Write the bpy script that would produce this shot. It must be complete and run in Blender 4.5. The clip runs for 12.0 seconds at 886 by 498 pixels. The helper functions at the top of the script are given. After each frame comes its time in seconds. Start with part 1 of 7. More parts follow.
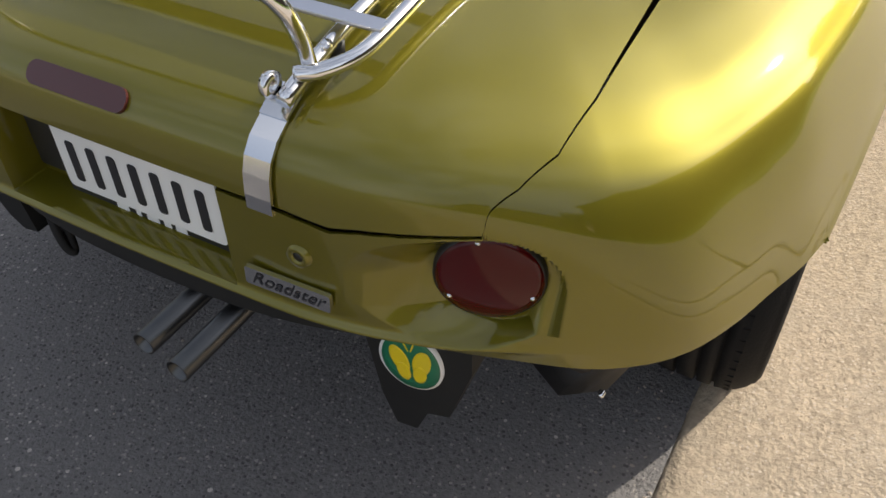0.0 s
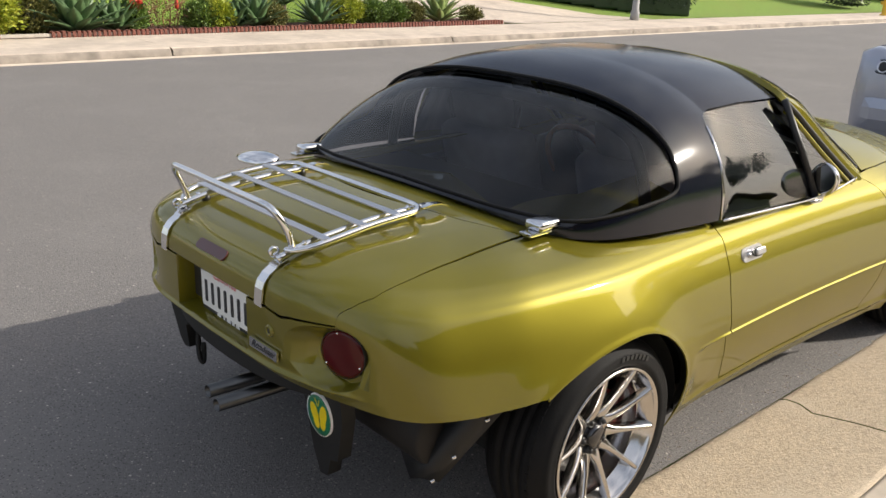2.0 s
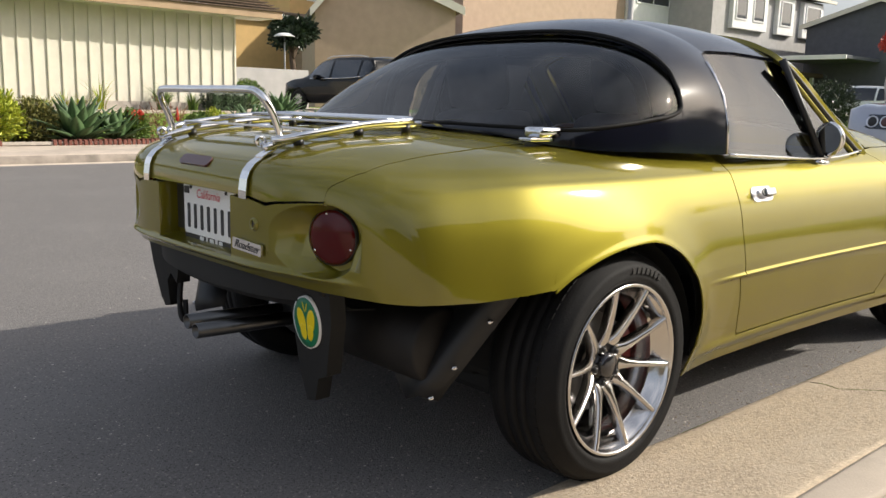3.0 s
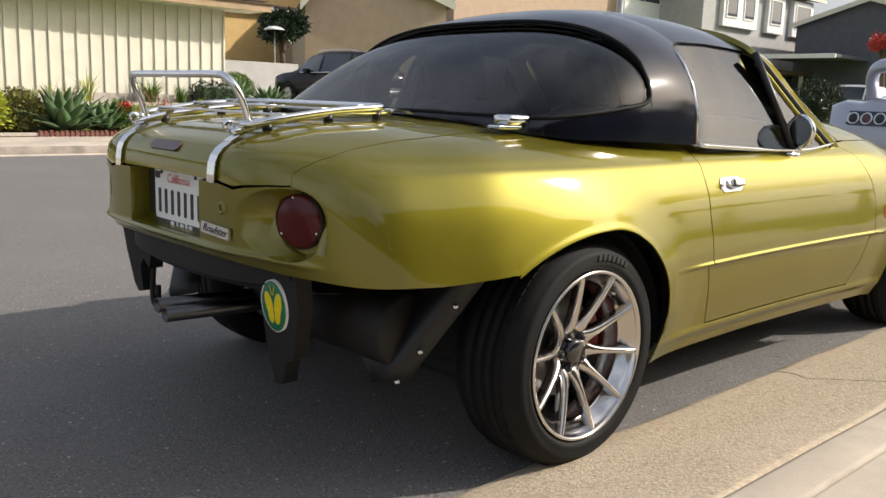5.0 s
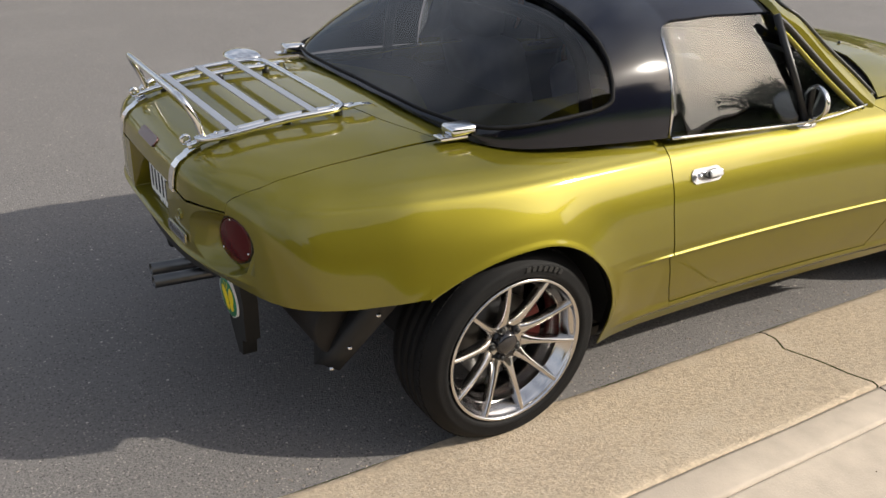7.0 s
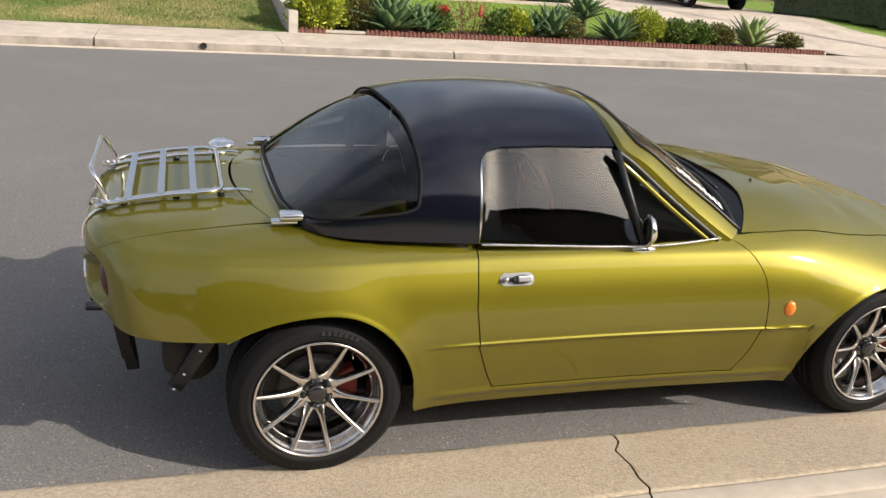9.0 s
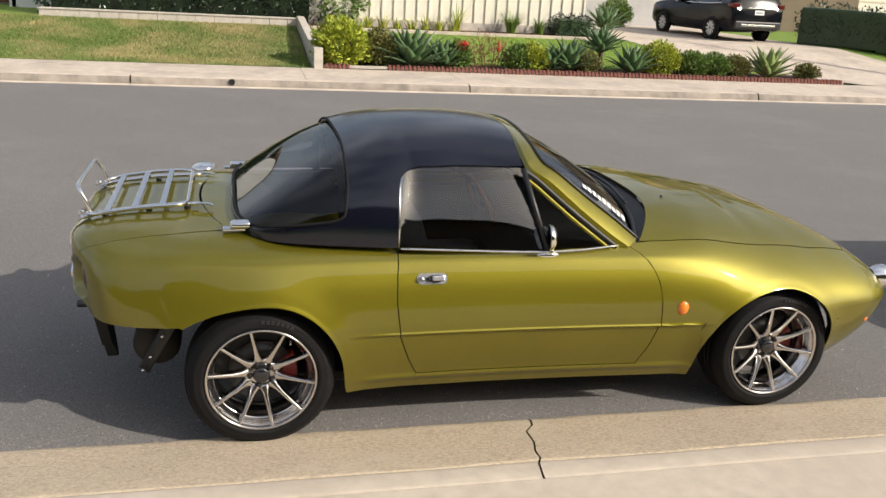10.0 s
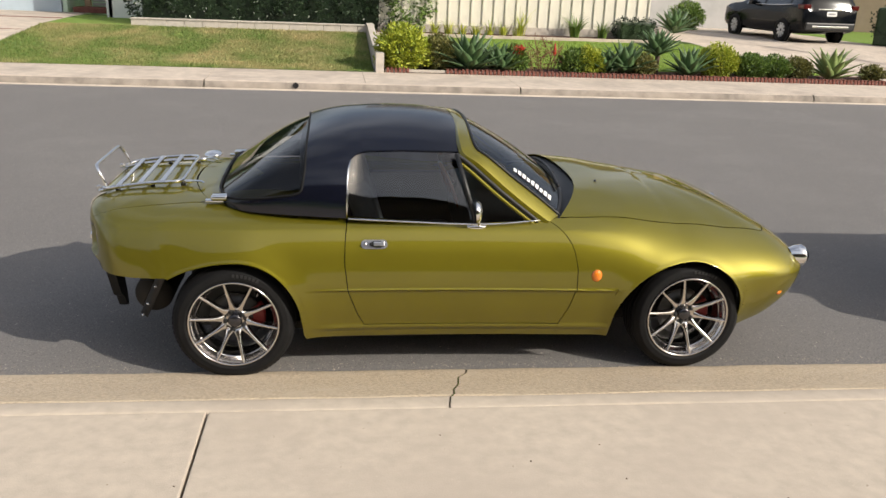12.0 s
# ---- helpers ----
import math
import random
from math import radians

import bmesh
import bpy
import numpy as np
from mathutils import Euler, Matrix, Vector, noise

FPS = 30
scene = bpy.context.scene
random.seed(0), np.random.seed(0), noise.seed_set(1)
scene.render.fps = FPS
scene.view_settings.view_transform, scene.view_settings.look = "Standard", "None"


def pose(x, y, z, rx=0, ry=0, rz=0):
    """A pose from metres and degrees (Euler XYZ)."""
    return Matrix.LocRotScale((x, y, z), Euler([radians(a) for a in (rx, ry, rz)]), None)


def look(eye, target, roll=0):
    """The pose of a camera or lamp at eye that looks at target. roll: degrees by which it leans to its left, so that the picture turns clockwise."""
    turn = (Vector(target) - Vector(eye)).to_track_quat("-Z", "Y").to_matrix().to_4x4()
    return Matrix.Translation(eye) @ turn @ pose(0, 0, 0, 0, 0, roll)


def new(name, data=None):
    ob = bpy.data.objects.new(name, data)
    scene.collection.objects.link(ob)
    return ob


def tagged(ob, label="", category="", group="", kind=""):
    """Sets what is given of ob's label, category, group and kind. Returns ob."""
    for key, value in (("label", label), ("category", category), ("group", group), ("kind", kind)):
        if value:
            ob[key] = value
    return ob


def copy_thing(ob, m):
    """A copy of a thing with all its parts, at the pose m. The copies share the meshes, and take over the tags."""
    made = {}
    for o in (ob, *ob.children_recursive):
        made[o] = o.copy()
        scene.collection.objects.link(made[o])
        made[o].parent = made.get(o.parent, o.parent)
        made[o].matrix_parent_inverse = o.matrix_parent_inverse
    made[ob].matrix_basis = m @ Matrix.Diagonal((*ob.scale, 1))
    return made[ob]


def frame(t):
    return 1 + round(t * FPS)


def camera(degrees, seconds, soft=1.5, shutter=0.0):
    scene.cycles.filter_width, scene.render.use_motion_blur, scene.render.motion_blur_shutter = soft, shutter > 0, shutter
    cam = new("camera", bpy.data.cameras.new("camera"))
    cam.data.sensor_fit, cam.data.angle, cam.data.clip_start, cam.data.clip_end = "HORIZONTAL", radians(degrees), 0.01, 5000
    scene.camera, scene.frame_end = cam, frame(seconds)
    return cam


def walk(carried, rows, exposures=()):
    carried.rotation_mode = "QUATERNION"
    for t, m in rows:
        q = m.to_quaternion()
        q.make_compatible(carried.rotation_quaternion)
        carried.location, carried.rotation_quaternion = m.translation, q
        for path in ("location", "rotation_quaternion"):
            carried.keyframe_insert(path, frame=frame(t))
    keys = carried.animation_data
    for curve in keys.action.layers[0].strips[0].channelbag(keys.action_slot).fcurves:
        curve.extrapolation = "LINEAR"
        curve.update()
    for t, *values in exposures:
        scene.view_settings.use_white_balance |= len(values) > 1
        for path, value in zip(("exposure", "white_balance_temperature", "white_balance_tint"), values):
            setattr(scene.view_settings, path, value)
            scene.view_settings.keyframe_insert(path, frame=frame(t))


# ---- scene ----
cam = camera(55.5, 12.0)

PATH = [
    (0, (-1.23, -0.747, 1.265), (0.053, -0.043, -0.099), -0.5),
    (0.2, (-1.177, -0.944, 1.22), (0.059, 0.002, -0.014), 0.9),
    (0.5, (-1.114, -1.163, 1.341), (0.046, -0.092, 0.114), -1.9),
    (1, (-1.244, -1.53, 1.465), (-0.058, -0.246, 0.493), -0.5),
    (1.5, (-1.503, -1.757, 1.486), (-0.282, -0.387, 0.69), 0.4),
    (2, (-1.666, -1.895, 1.497), (-0.381, -0.511, 0.84), 2.2),
    (2.2, (-1.641, -1.940, 1.325), (-0.327, -0.526, 0.801), 1.8),
    (2.5, (-1.636, -1.927, 1.13), (-0.299, -0.504, 0.697), 2.5),
    (3, (-1.67, -1.923, 0.921), (-0.33, -0.478, 0.579), 1.4),
    (3.2, (-1.716, -1.905, 0.847), (-0.338, -0.486, 0.552), 0.1),
    (5, (-1.645, -1.976, 0.902), (-0.29, -0.548, 0.551), 1.9),
    (5.5, (-1.625, -1.94, 0.938), (-0.285, -0.523, 0.492), 2.3),
    (6, (-1.586, -1.911, 1.261), (-0.302, -0.563, 0.529), 4.4),
    (6.2, (-1.560, -1.980, 1.356), (-0.308, -0.614, 0.604), 4.3),
    (6.5, (-1.471, -2.097, 1.429), (-0.315, -0.673, 0.632), 4.5),
    (6.7, (-1.396, -2.173, 1.453), (-0.303, -0.712, 0.633), 3.6),
    (8.3, (-0.538, -2.825, 1.636), (0.097, -1.115, 0.817), 3.7),
    (8.5, (-0.51, -2.931, 1.657), (0.111, -1.196, 0.88), 3.9),
    (8.8, (-0.458, -3.122, 1.727), (0.134, -1.348, 1.019), 4.0),
    (9, (-0.394, -3.196, 1.729), (0.184, -1.406, 1.047), 4.3),
    (9.5, (-0.187, -3.491, 1.792), (0.361, -1.671, 1.169), 3.8),
    (10, (-0.088, -3.793, 1.822), (0.39, -1.952, 1.205), 3.3),
    (10.5, (0.134, -4.037, 1.837), (0.532, -2.18, 1.209), 4.0),
    (11, (0.307, -4.269, 1.865), (0.642, -2.406, 1.219), 3.5),
    (11.5, (0.357, -4.482, 1.894), (0.654, -2.614, 1.243), 2.6),
    (12, (0.45, -4.562, 1.904), (0.718, -2.679, 1.287), 2.3),
]
walk(cam, [(t, look(eye, target, roll)) for t, eye, target, roll in PATH],
     [(0, 0.50), (1.5, 0.52), (2.5, 0.38), (6.5, 0.36), (8.5, 0.42), (10.5, 0.28), (12, 0.24)])

# ---- light ----
SUN = Vector((1.3, -0.95, 1.0)).normalized()
world = bpy.data.worlds.new("sky")
scene.world = world
world.use_nodes = True
wn = world.node_tree.nodes
sky = wn.new("ShaderNodeTexSky")
sky.sky_type = 'NISHITA'
sky.sun_disc = False
sky.sun_elevation = math.asin(SUN.z)
sky.sun_rotation = math.atan2(SUN.x, SUN.y)
sky.air_density, sky.dust_density = 1.0, 4.5
wn["Background"].inputs["Strength"].default_value = 0.094
cloud = wn.new("ShaderNodeTexNoise")
cloud.inputs["Scale"].default_value, cloud.inputs["Detail"].default_value, cloud.inputs["Roughness"].default_value = 2.6, 7, 0.55
cramp = wn.new("ShaderNodeValToRGB")
cramp.color_ramp.elements[0].position, cramp.color_ramp.elements[1].position = 0.40, 0.66
cramp.color_ramp.elements[0].color, cramp.color_ramp.elements[1].color = (0.18, 0.18, 0.18, 1), (0.72, 0.72, 0.72, 1)
cmix = wn.new("ShaderNodeMix")
cmix.data_type = 'RGBA'
wl = world.node_tree.links
heaven = wn.new("ShaderNodeTexCoord").outputs["Generated"]
wl.new(heaven, cloud.inputs["Vector"])
# glow lobe added to the cloud colour, brightening it towards SUN for window reflections
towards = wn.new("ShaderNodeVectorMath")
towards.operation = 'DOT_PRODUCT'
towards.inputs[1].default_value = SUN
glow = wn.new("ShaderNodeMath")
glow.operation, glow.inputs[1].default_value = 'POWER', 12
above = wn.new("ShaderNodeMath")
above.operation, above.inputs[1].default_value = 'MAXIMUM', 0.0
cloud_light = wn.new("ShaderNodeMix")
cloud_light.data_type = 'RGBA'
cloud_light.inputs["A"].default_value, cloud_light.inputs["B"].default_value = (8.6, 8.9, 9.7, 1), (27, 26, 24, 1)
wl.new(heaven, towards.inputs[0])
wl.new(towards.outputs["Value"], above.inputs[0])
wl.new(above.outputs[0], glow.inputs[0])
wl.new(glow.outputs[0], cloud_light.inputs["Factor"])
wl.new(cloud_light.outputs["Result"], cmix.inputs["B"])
wl.new(cloud.outputs["Fac"], cramp.inputs["Fac"])
wl.new(cramp.outputs["Color"], cmix.inputs["Factor"])
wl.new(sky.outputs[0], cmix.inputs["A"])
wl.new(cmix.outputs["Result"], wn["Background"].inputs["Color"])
sun = new("sun", bpy.data.lights.new("sun", 'SUN'))
sun.data.energy, sun.data.angle, sun.data.color = 3.95, radians(0.6), (1.0, 0.93, 0.82)
sun.matrix_world = look(SUN * 20, (0, 0, 0))


# ---- materials ----
def material(name, color, rough=0.5, metal=0.0, coat=0.0, spread=0.0, scale=8.0, bump=0.0, bump_scale=60.0, dirt=None, dirt_scale=2.0, specks=(), band=None):
    """A principled material with two scales of noise in its colour and a fine relief."""
    m = bpy.data.materials.new(name)
    m.use_nodes = True
    nt = m.node_tree
    b = nt.nodes["Principled BSDF"]
    b.inputs["Roughness"].default_value = rough
    b.inputs["Metallic"].default_value = metal
    b.inputs["Coat Weight"].default_value = coat
    b.inputs["Coat Roughness"].default_value = 0.04
    b.inputs["Base Color"].default_value = (*color, 1)
    if spread or dirt or bump:
        co = nt.nodes.new("ShaderNodeTexCoord")
    if spread or dirt:
        n1 = nt.nodes.new("ShaderNodeTexNoise")
        n1.inputs["Scale"].default_value = scale
        n1.inputs["Detail"].default_value = 6
        nt.links.new(co.outputs["Object"], n1.inputs["Vector"])
        ramp = nt.nodes.new("ShaderNodeValToRGB")
        ramp.color_ramp.elements[0].position, ramp.color_ramp.elements[1].position = 0.3, 0.7
        ramp.color_ramp.elements[0].color = (*[c * (1 - spread) for c in color], 1)
        ramp.color_ramp.elements[1].color = (*[min(1, c * (1 + spread)) for c in color], 1)
        nt.links.new(n1.outputs["Fac"], ramp.inputs["Fac"])
        out = ramp.outputs["Color"]
        if dirt:
            n2 = nt.nodes.new("ShaderNodeTexNoise")
            n2.inputs["Scale"].default_value = dirt_scale
            n2.inputs["Detail"].default_value = 8
            n2.inputs["Roughness"].default_value = 0.65
            nt.links.new(co.outputs["Object"], n2.inputs["Vector"])
            r2 = nt.nodes.new("ShaderNodeValToRGB")
            r2.color_ramp.elements[0].position, r2.color_ramp.elements[1].position = 0.48, 0.72
            mix = nt.nodes.new("ShaderNodeMix")
            mix.data_type = 'RGBA'
            nt.links.new(n2.outputs["Fac"], r2.inputs["Fac"])
            nt.links.new(r2.outputs["Color"], mix.inputs["Factor"])
            nt.links.new(out, mix.inputs["A"])
            mix.inputs["B"].default_value = (*dirt, 1)
            out = mix.outputs["Result"]
        for colour, fine, size in specks:
            vo = nt.nodes.new("ShaderNodeTexVoronoi")
            vo.inputs["Scale"].default_value = fine
            nt.links.new(co.outputs["Object"], vo.inputs["Vector"])
            pick = nt.nodes.new("ShaderNodeSeparateColor")
            nt.links.new(vo.outputs["Color"], pick.inputs[0])
            size_ = nt.nodes.new("ShaderNodeMath")
            size_.operation = 'MULTIPLY'
            size_.inputs[1].default_value = size
            nt.links.new(pick.outputs[0], size_.inputs[0])
            near = nt.nodes.new("ShaderNodeMath")
            near.operation = 'LESS_THAN'
            nt.links.new(vo.outputs["Distance"], near.inputs[0])
            nt.links.new(size_.outputs[0], near.inputs[1])
            mask = near.outputs[0]
            if band:
                # only between two lines beside the street, with a ragged border
                axes = nt.nodes.new("ShaderNodeSeparateXYZ")
                nt.links.new(co.outputs["Object"], axes.inputs[0])
                rag = nt.nodes.new("ShaderNodeTexNoise")
                rag.inputs["Scale"].default_value, rag.inputs["Detail"].default_value = 9, 5
                nt.links.new(co.outputs["Object"], rag.inputs["Vector"])
                across = axes.outputs[1]
                for src, k in ((axes.outputs[0], 0.0217), (rag.outputs["Fac"], 0.14)):
                    add = nt.nodes.new("ShaderNodeMath")
                    add.operation = 'MULTIPLY_ADD'
                    add.inputs[1].default_value = k
                    nt.links.new(src, add.inputs[0])
                    nt.links.new(across, add.inputs[2])
                    across = add.outputs[0]
                for op, lim in (('GREATER_THAN', band[0] + 0.07), ('LESS_THAN', band[1] + 0.07)):
                    cmp_ = nt.nodes.new("ShaderNodeMath")
                    cmp_.operation = op
                    cmp_.inputs[1].default_value = lim
                    nt.links.new(across, cmp_.inputs[0])
                    both = nt.nodes.new("ShaderNodeMath")
                    both.operation = 'MULTIPLY'
                    nt.links.new(mask, both.inputs[0])
                    nt.links.new(cmp_.outputs[0], both.inputs[1])
                    mask = both.outputs[0]
            mix = nt.nodes.new("ShaderNodeMix")
            mix.data_type = 'RGBA'
            nt.links.new(mask, mix.inputs["Factor"])
            nt.links.new(out, mix.inputs["A"])
            mix.inputs["B"].default_value = (*colour, 1)
            out = mix.outputs["Result"]
        nt.links.new(out, b.inputs["Base Color"])
    if bump:
        n3 = nt.nodes.new("ShaderNodeTexNoise")
        n3.inputs["Scale"].default_value = bump_scale
        n3.inputs["Detail"].default_value = 4
        nt.links.new(co.outputs["Object"], n3.inputs["Vector"])
        bm_ = nt.nodes.new("ShaderNodeBump")
        bm_.inputs["Strength"].default_value = bump
        bm_.inputs["Distance"].default_value = 0.01
        nt.links.new(n3.outputs["Fac"], bm_.inputs["Height"])
        nt.links.new(bm_.outputs["Normal"], b.inputs["Normal"])
    return m


def glass_material(name, tint, rough=0.0, ior=2.0):
    """A tinted pane: part of the light goes straight through, the rest mirrors."""
    m = bpy.data.materials.new(name)
    m.use_nodes = True
    nt = m.node_tree
    nt.nodes.remove(nt.nodes["Principled BSDF"])
    tr = nt.nodes.new("ShaderNodeBsdfTransparent")
    tr.inputs["Color"].default_value = (*tint, 1)
    gl = nt.nodes.new("ShaderNodeBsdfGlossy")
    gl.inputs["Roughness"].default_value = rough
    fr = nt.nodes.new("ShaderNodeFresnel")
    fr.inputs["IOR"].default_value = ior
    mx = nt.nodes.new("ShaderNodeMixShader")
    nt.links.new(fr.outputs[0], mx.inputs[0])
    nt.links.new(tr.outputs[0], mx.inputs[1])
    nt.links.new(gl.outputs[0], mx.inputs[2])
    nt.links.new(mx.outputs[0], nt.nodes["Material Output"].inputs["Surface"])
    return m


M_PAINT = material("gold_paint", (0.166, 0.145, 0.010), 0.49, 0.68, 0.9, 0.04, 3.0)
M_PAINT.node_tree.nodes["Principled BSDF"].inputs["Coat Roughness"].default_value = 0.05
M_PAINT.node_tree.nodes["Principled BSDF"].inputs["Coat IOR"].default_value = 1.55
M_PAINT.node_tree.nodes["Principled BSDF"].inputs["Specular Tint"].default_value = (0.9, 0.8, 0.4, 1)
M_TOP = material("black_gelcoat", (0.004, 0.005, 0.011), 0.14, 0.0, 0.0, 0.1, 5)
M_TOP.node_tree.nodes["Principled BSDF"].inputs["Specular IOR Level"].default_value = 0.5
M_RUBBER = material("tyre_rubber", (0.007, 0.007, 0.0075), 0.7, 0, 0, 0.2, 20, 0.1, 200)
M_RUBBER.node_tree.nodes["Principled BSDF"].inputs["Specular IOR Level"].default_value = 0.22
M_RUBBERMARK = material("rubber_mark", (0.016, 0.016, 0.016), 0.7)
M_TRIM = material("black_trim", (0.012, 0.012, 0.013), 0.45)
M_UNDER = material("underbody", (0.005, 0.005, 0.005), 0.7, 0, 0, 0.3, 15)
M_CHROME = material("chrome", (0.75, 0.75, 0.76), 0.09, 1.0)
M_SATIN = material("satin_steel", (0.62, 0.62, 0.66), 0.28, 1.0)
M_RIM = material("hyper_rim", (0.62, 0.60, 0.585), 0.16, 1.0)
# rim metal made darker: shade inside the wheel is put into the colour
M_BARREL = material("shaded_barrel", (0.52, 0.50, 0.49), 0.22, 1.0, 0, 0.2, 12)
M_DARKMETAL = material("dark_metal", (0.07, 0.07, 0.07), 0.35, 0.9)
M_RED = material("red_caliper", (0.20, 0.012, 0.010), 0.4)
M_LENS = material("red_lens", (0.065, 0.0015, 0.003), 0.10, 0, 0.0)
M_LENS.node_tree.nodes["Principled BSDF"].inputs["Specular IOR Level"].default_value = 0.3
M_BRAKE3 = material("dark_red_lens", (0.07, 0.012, 0.010), 0.35, 0, 0.4)
M_TRIMGLOSS = material("gloss_black", (0.012, 0.012, 0.016), 0.12, 0, 0.8)
M_MIRROR = material("mirror_glass", (0.8, 0.8, 0.8), 0.02, 1.0)
M_LINER = material("liner_plastic", (0.008, 0.008, 0.009), 0.5)
M_DARKPIPE = material("exhaust_steel", (0.10, 0.10, 0.10), 0.30, 1.0, 0, 0.2, 10)
M_AMBER = material("amber_lens", (0.75, 0.19, 0.01), 0.15, 0, 1.0)
M_GLASS = glass_material("screen_glass", (0.80, 0.83, 0.81))
M_GLASS_SIDE = glass_material("side_glass", (0.60, 0.66, 0.66), 0.0, 1.95)
M_GLASS_REAR = glass_material("rear_glass", (0.50, 0.50, 0.54), 0.01, 1.5)
M_WHITE = material("white_paint", (0.8, 0.8, 0.78), 0.5, spread=0.04, scale=3)
M_INK = material("dark_ink", (0.015, 0.015, 0.02), 0.5)
M_SEAT = material("seat_fabric", (0.24, 0.24, 0.26), 0.9, spread=0.2)
M_ASPHALT = material("asphalt", (0.162, 0.152, 0.145), 0.9, 0, 0, 0.22, 90, 0.5, 150, (0.191, 0.18, 0.171), 0.7, specks=(((0.09, 0.084, 0.08), 110, 0.40), ((0.29, 0.265, 0.24), 90, 0.32), ((0.50, 0.45, 0.40), 24, 0.11)))
M_CONC = material("concrete", (0.49, 0.418, 0.338), 0.9, 0, 0, 0.10, 14, 0.14, 160, (0.445, 0.376, 0.305), 1.3, specks=(((0.33, 0.27, 0.20), 14, 0.05), ((0.60, 0.50, 0.40), 40, 0.09)))
M_AGG = material("gutter_concrete", (0.46, 0.37, 0.265), 0.95, 0, 0, 0.22, 60, 0.4, 120, (0.50, 0.415, 0.31), 5, specks=(((0.34, 0.27, 0.19), 95, 0.34), ((0.54, 0.45, 0.345), 120, 0.42), ((0.30, 0.23, 0.16), 45, 0.12)), band=(-1.10, -0.77))
M_FARC = material("far_concrete", (0.52, 0.44, 0.36), 0.9, 0, 0, 0.12, 6, 0.2, 60, (0.36, 0.30, 0.25), 1.2)
M_GRASS = material("lawn", (0.15, 0.235, 0.028), 0.95, 0, 0, 0.35, 22, 0.5, 120, (0.17, 0.21, 0.03), 0.8)
M_LAWN_DRY = material("patchy_lawn", (0.10, 0.16, 0.03), 0.95, 0, 0, 0.5, 9, 0.6, 90, (0.30, 0.24, 0.11), 0.8)
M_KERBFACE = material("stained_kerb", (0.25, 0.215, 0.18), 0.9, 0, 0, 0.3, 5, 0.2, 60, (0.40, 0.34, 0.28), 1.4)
M_SIDING = material("cream_siding", (0.70, 0.66, 0.56), 0.7, 0, 0, 0.05, 4)
M_STUCCO = material("tan_stucco", (0.46, 0.34, 0.25), 0.95, 0, 0, 0.06, 3, 0.3, 80)


# ---- mesh helpers ----
def mesh_object(name, verts, faces, mat, parent=None, label="", smooth=True, loc=None):
    me = bpy.data.meshes.new(name)
    me.from_pydata([tuple(map(float, v)) for v in verts], [], faces)
    me.materials.append(mat)
    if smooth:
        me.polygons.foreach_set("use_smooth", [True] * len(me.polygons))
    me.update()
    ob = new(name, me)
    if parent:
        ob.parent = parent
    if label:
        ob["label"] = label
    if loc is not None:
        ob.location = loc
    return ob


def part(name, bm, mat, parent=None, label="", smooth=False):
    me = bpy.data.meshes.new(name)
    bm.to_mesh(me)
    bm.free()
    me.materials.append(mat)
    if smooth:
        me.polygons.foreach_set("use_smooth", [True] * len(me.polygons))
    ob = new(name, me)
    if parent:
        ob.parent = parent
    if label:
        ob["label"] = label
    return ob


def thing(name, label, category, loc=(0, 0, 0), group="", kind=""):
    ob = new(name)
    ob.location = loc
    ob.empty_display_size = 0.1
    return tagged(ob, label, category, group, kind)


def box(bm, x0, x1, y0, y1, z0, z1, bevel=0.0, m=None):
    v = [bm.verts.new((x, y, z)) for z in (z0, z1) for y in (y0, y1) for x in (x0, x1)]
    fs = [bm.faces.new([v[i] for i in f]) for f in ((0, 2, 3, 1), (4, 5, 7, 6), (0, 1, 5, 4), (2, 6, 7, 3), (0, 4, 6, 2), (1, 3, 7, 5))]
    if m is not None:
        bmesh.ops.transform(bm, matrix=m, verts=v)
    if bevel:
        es = list({e for f in fs for e in f.edges})
        bmesh.ops.bevel(bm, geom=es, offset=bevel, segments=2, affect='EDGES', profile=0.6)


def slab(name, x0, x1, y0, y1, z0, z1, mat, parent=None, label="", bevel=0.0, m=None):
    bm = bmesh.new()
    box(bm, x0, x1, y0, y1, z0, z1, bevel, m)
    return part(name, bm, mat, parent, label)


def grid_faces(nu, nv, wrap=False, off=0):
    out = []
    for i in range(nu - 1):
        for j in range(nv - (0 if wrap else 1)):
            a, b = i * nv + j, i * nv + (j + 1) % nv
            out.append((off + a, off + b, off + b + nv, off + a + nv))
    return out


def spline(pts, n):
    """A smooth curve through the points, n samples to a span."""
    p = np.array(pts, float)
    q = np.vstack([2 * p[0] - p[1], p, 2 * p[-1] - p[-2]])
    out = []
    for i in range(1, len(q) - 2):
        for t in np.linspace(0, 1, n, endpoint=False):
            a, b, c, d = q[i - 1:i + 3]
            out.append(0.5 * (2 * b + (c - a) * t + (2 * a - 5 * b + 4 * c - d) * t * t + (3 * b - 3 * c + d - a) * t ** 3))
    out.append(p[-1])
    return np.array(out)


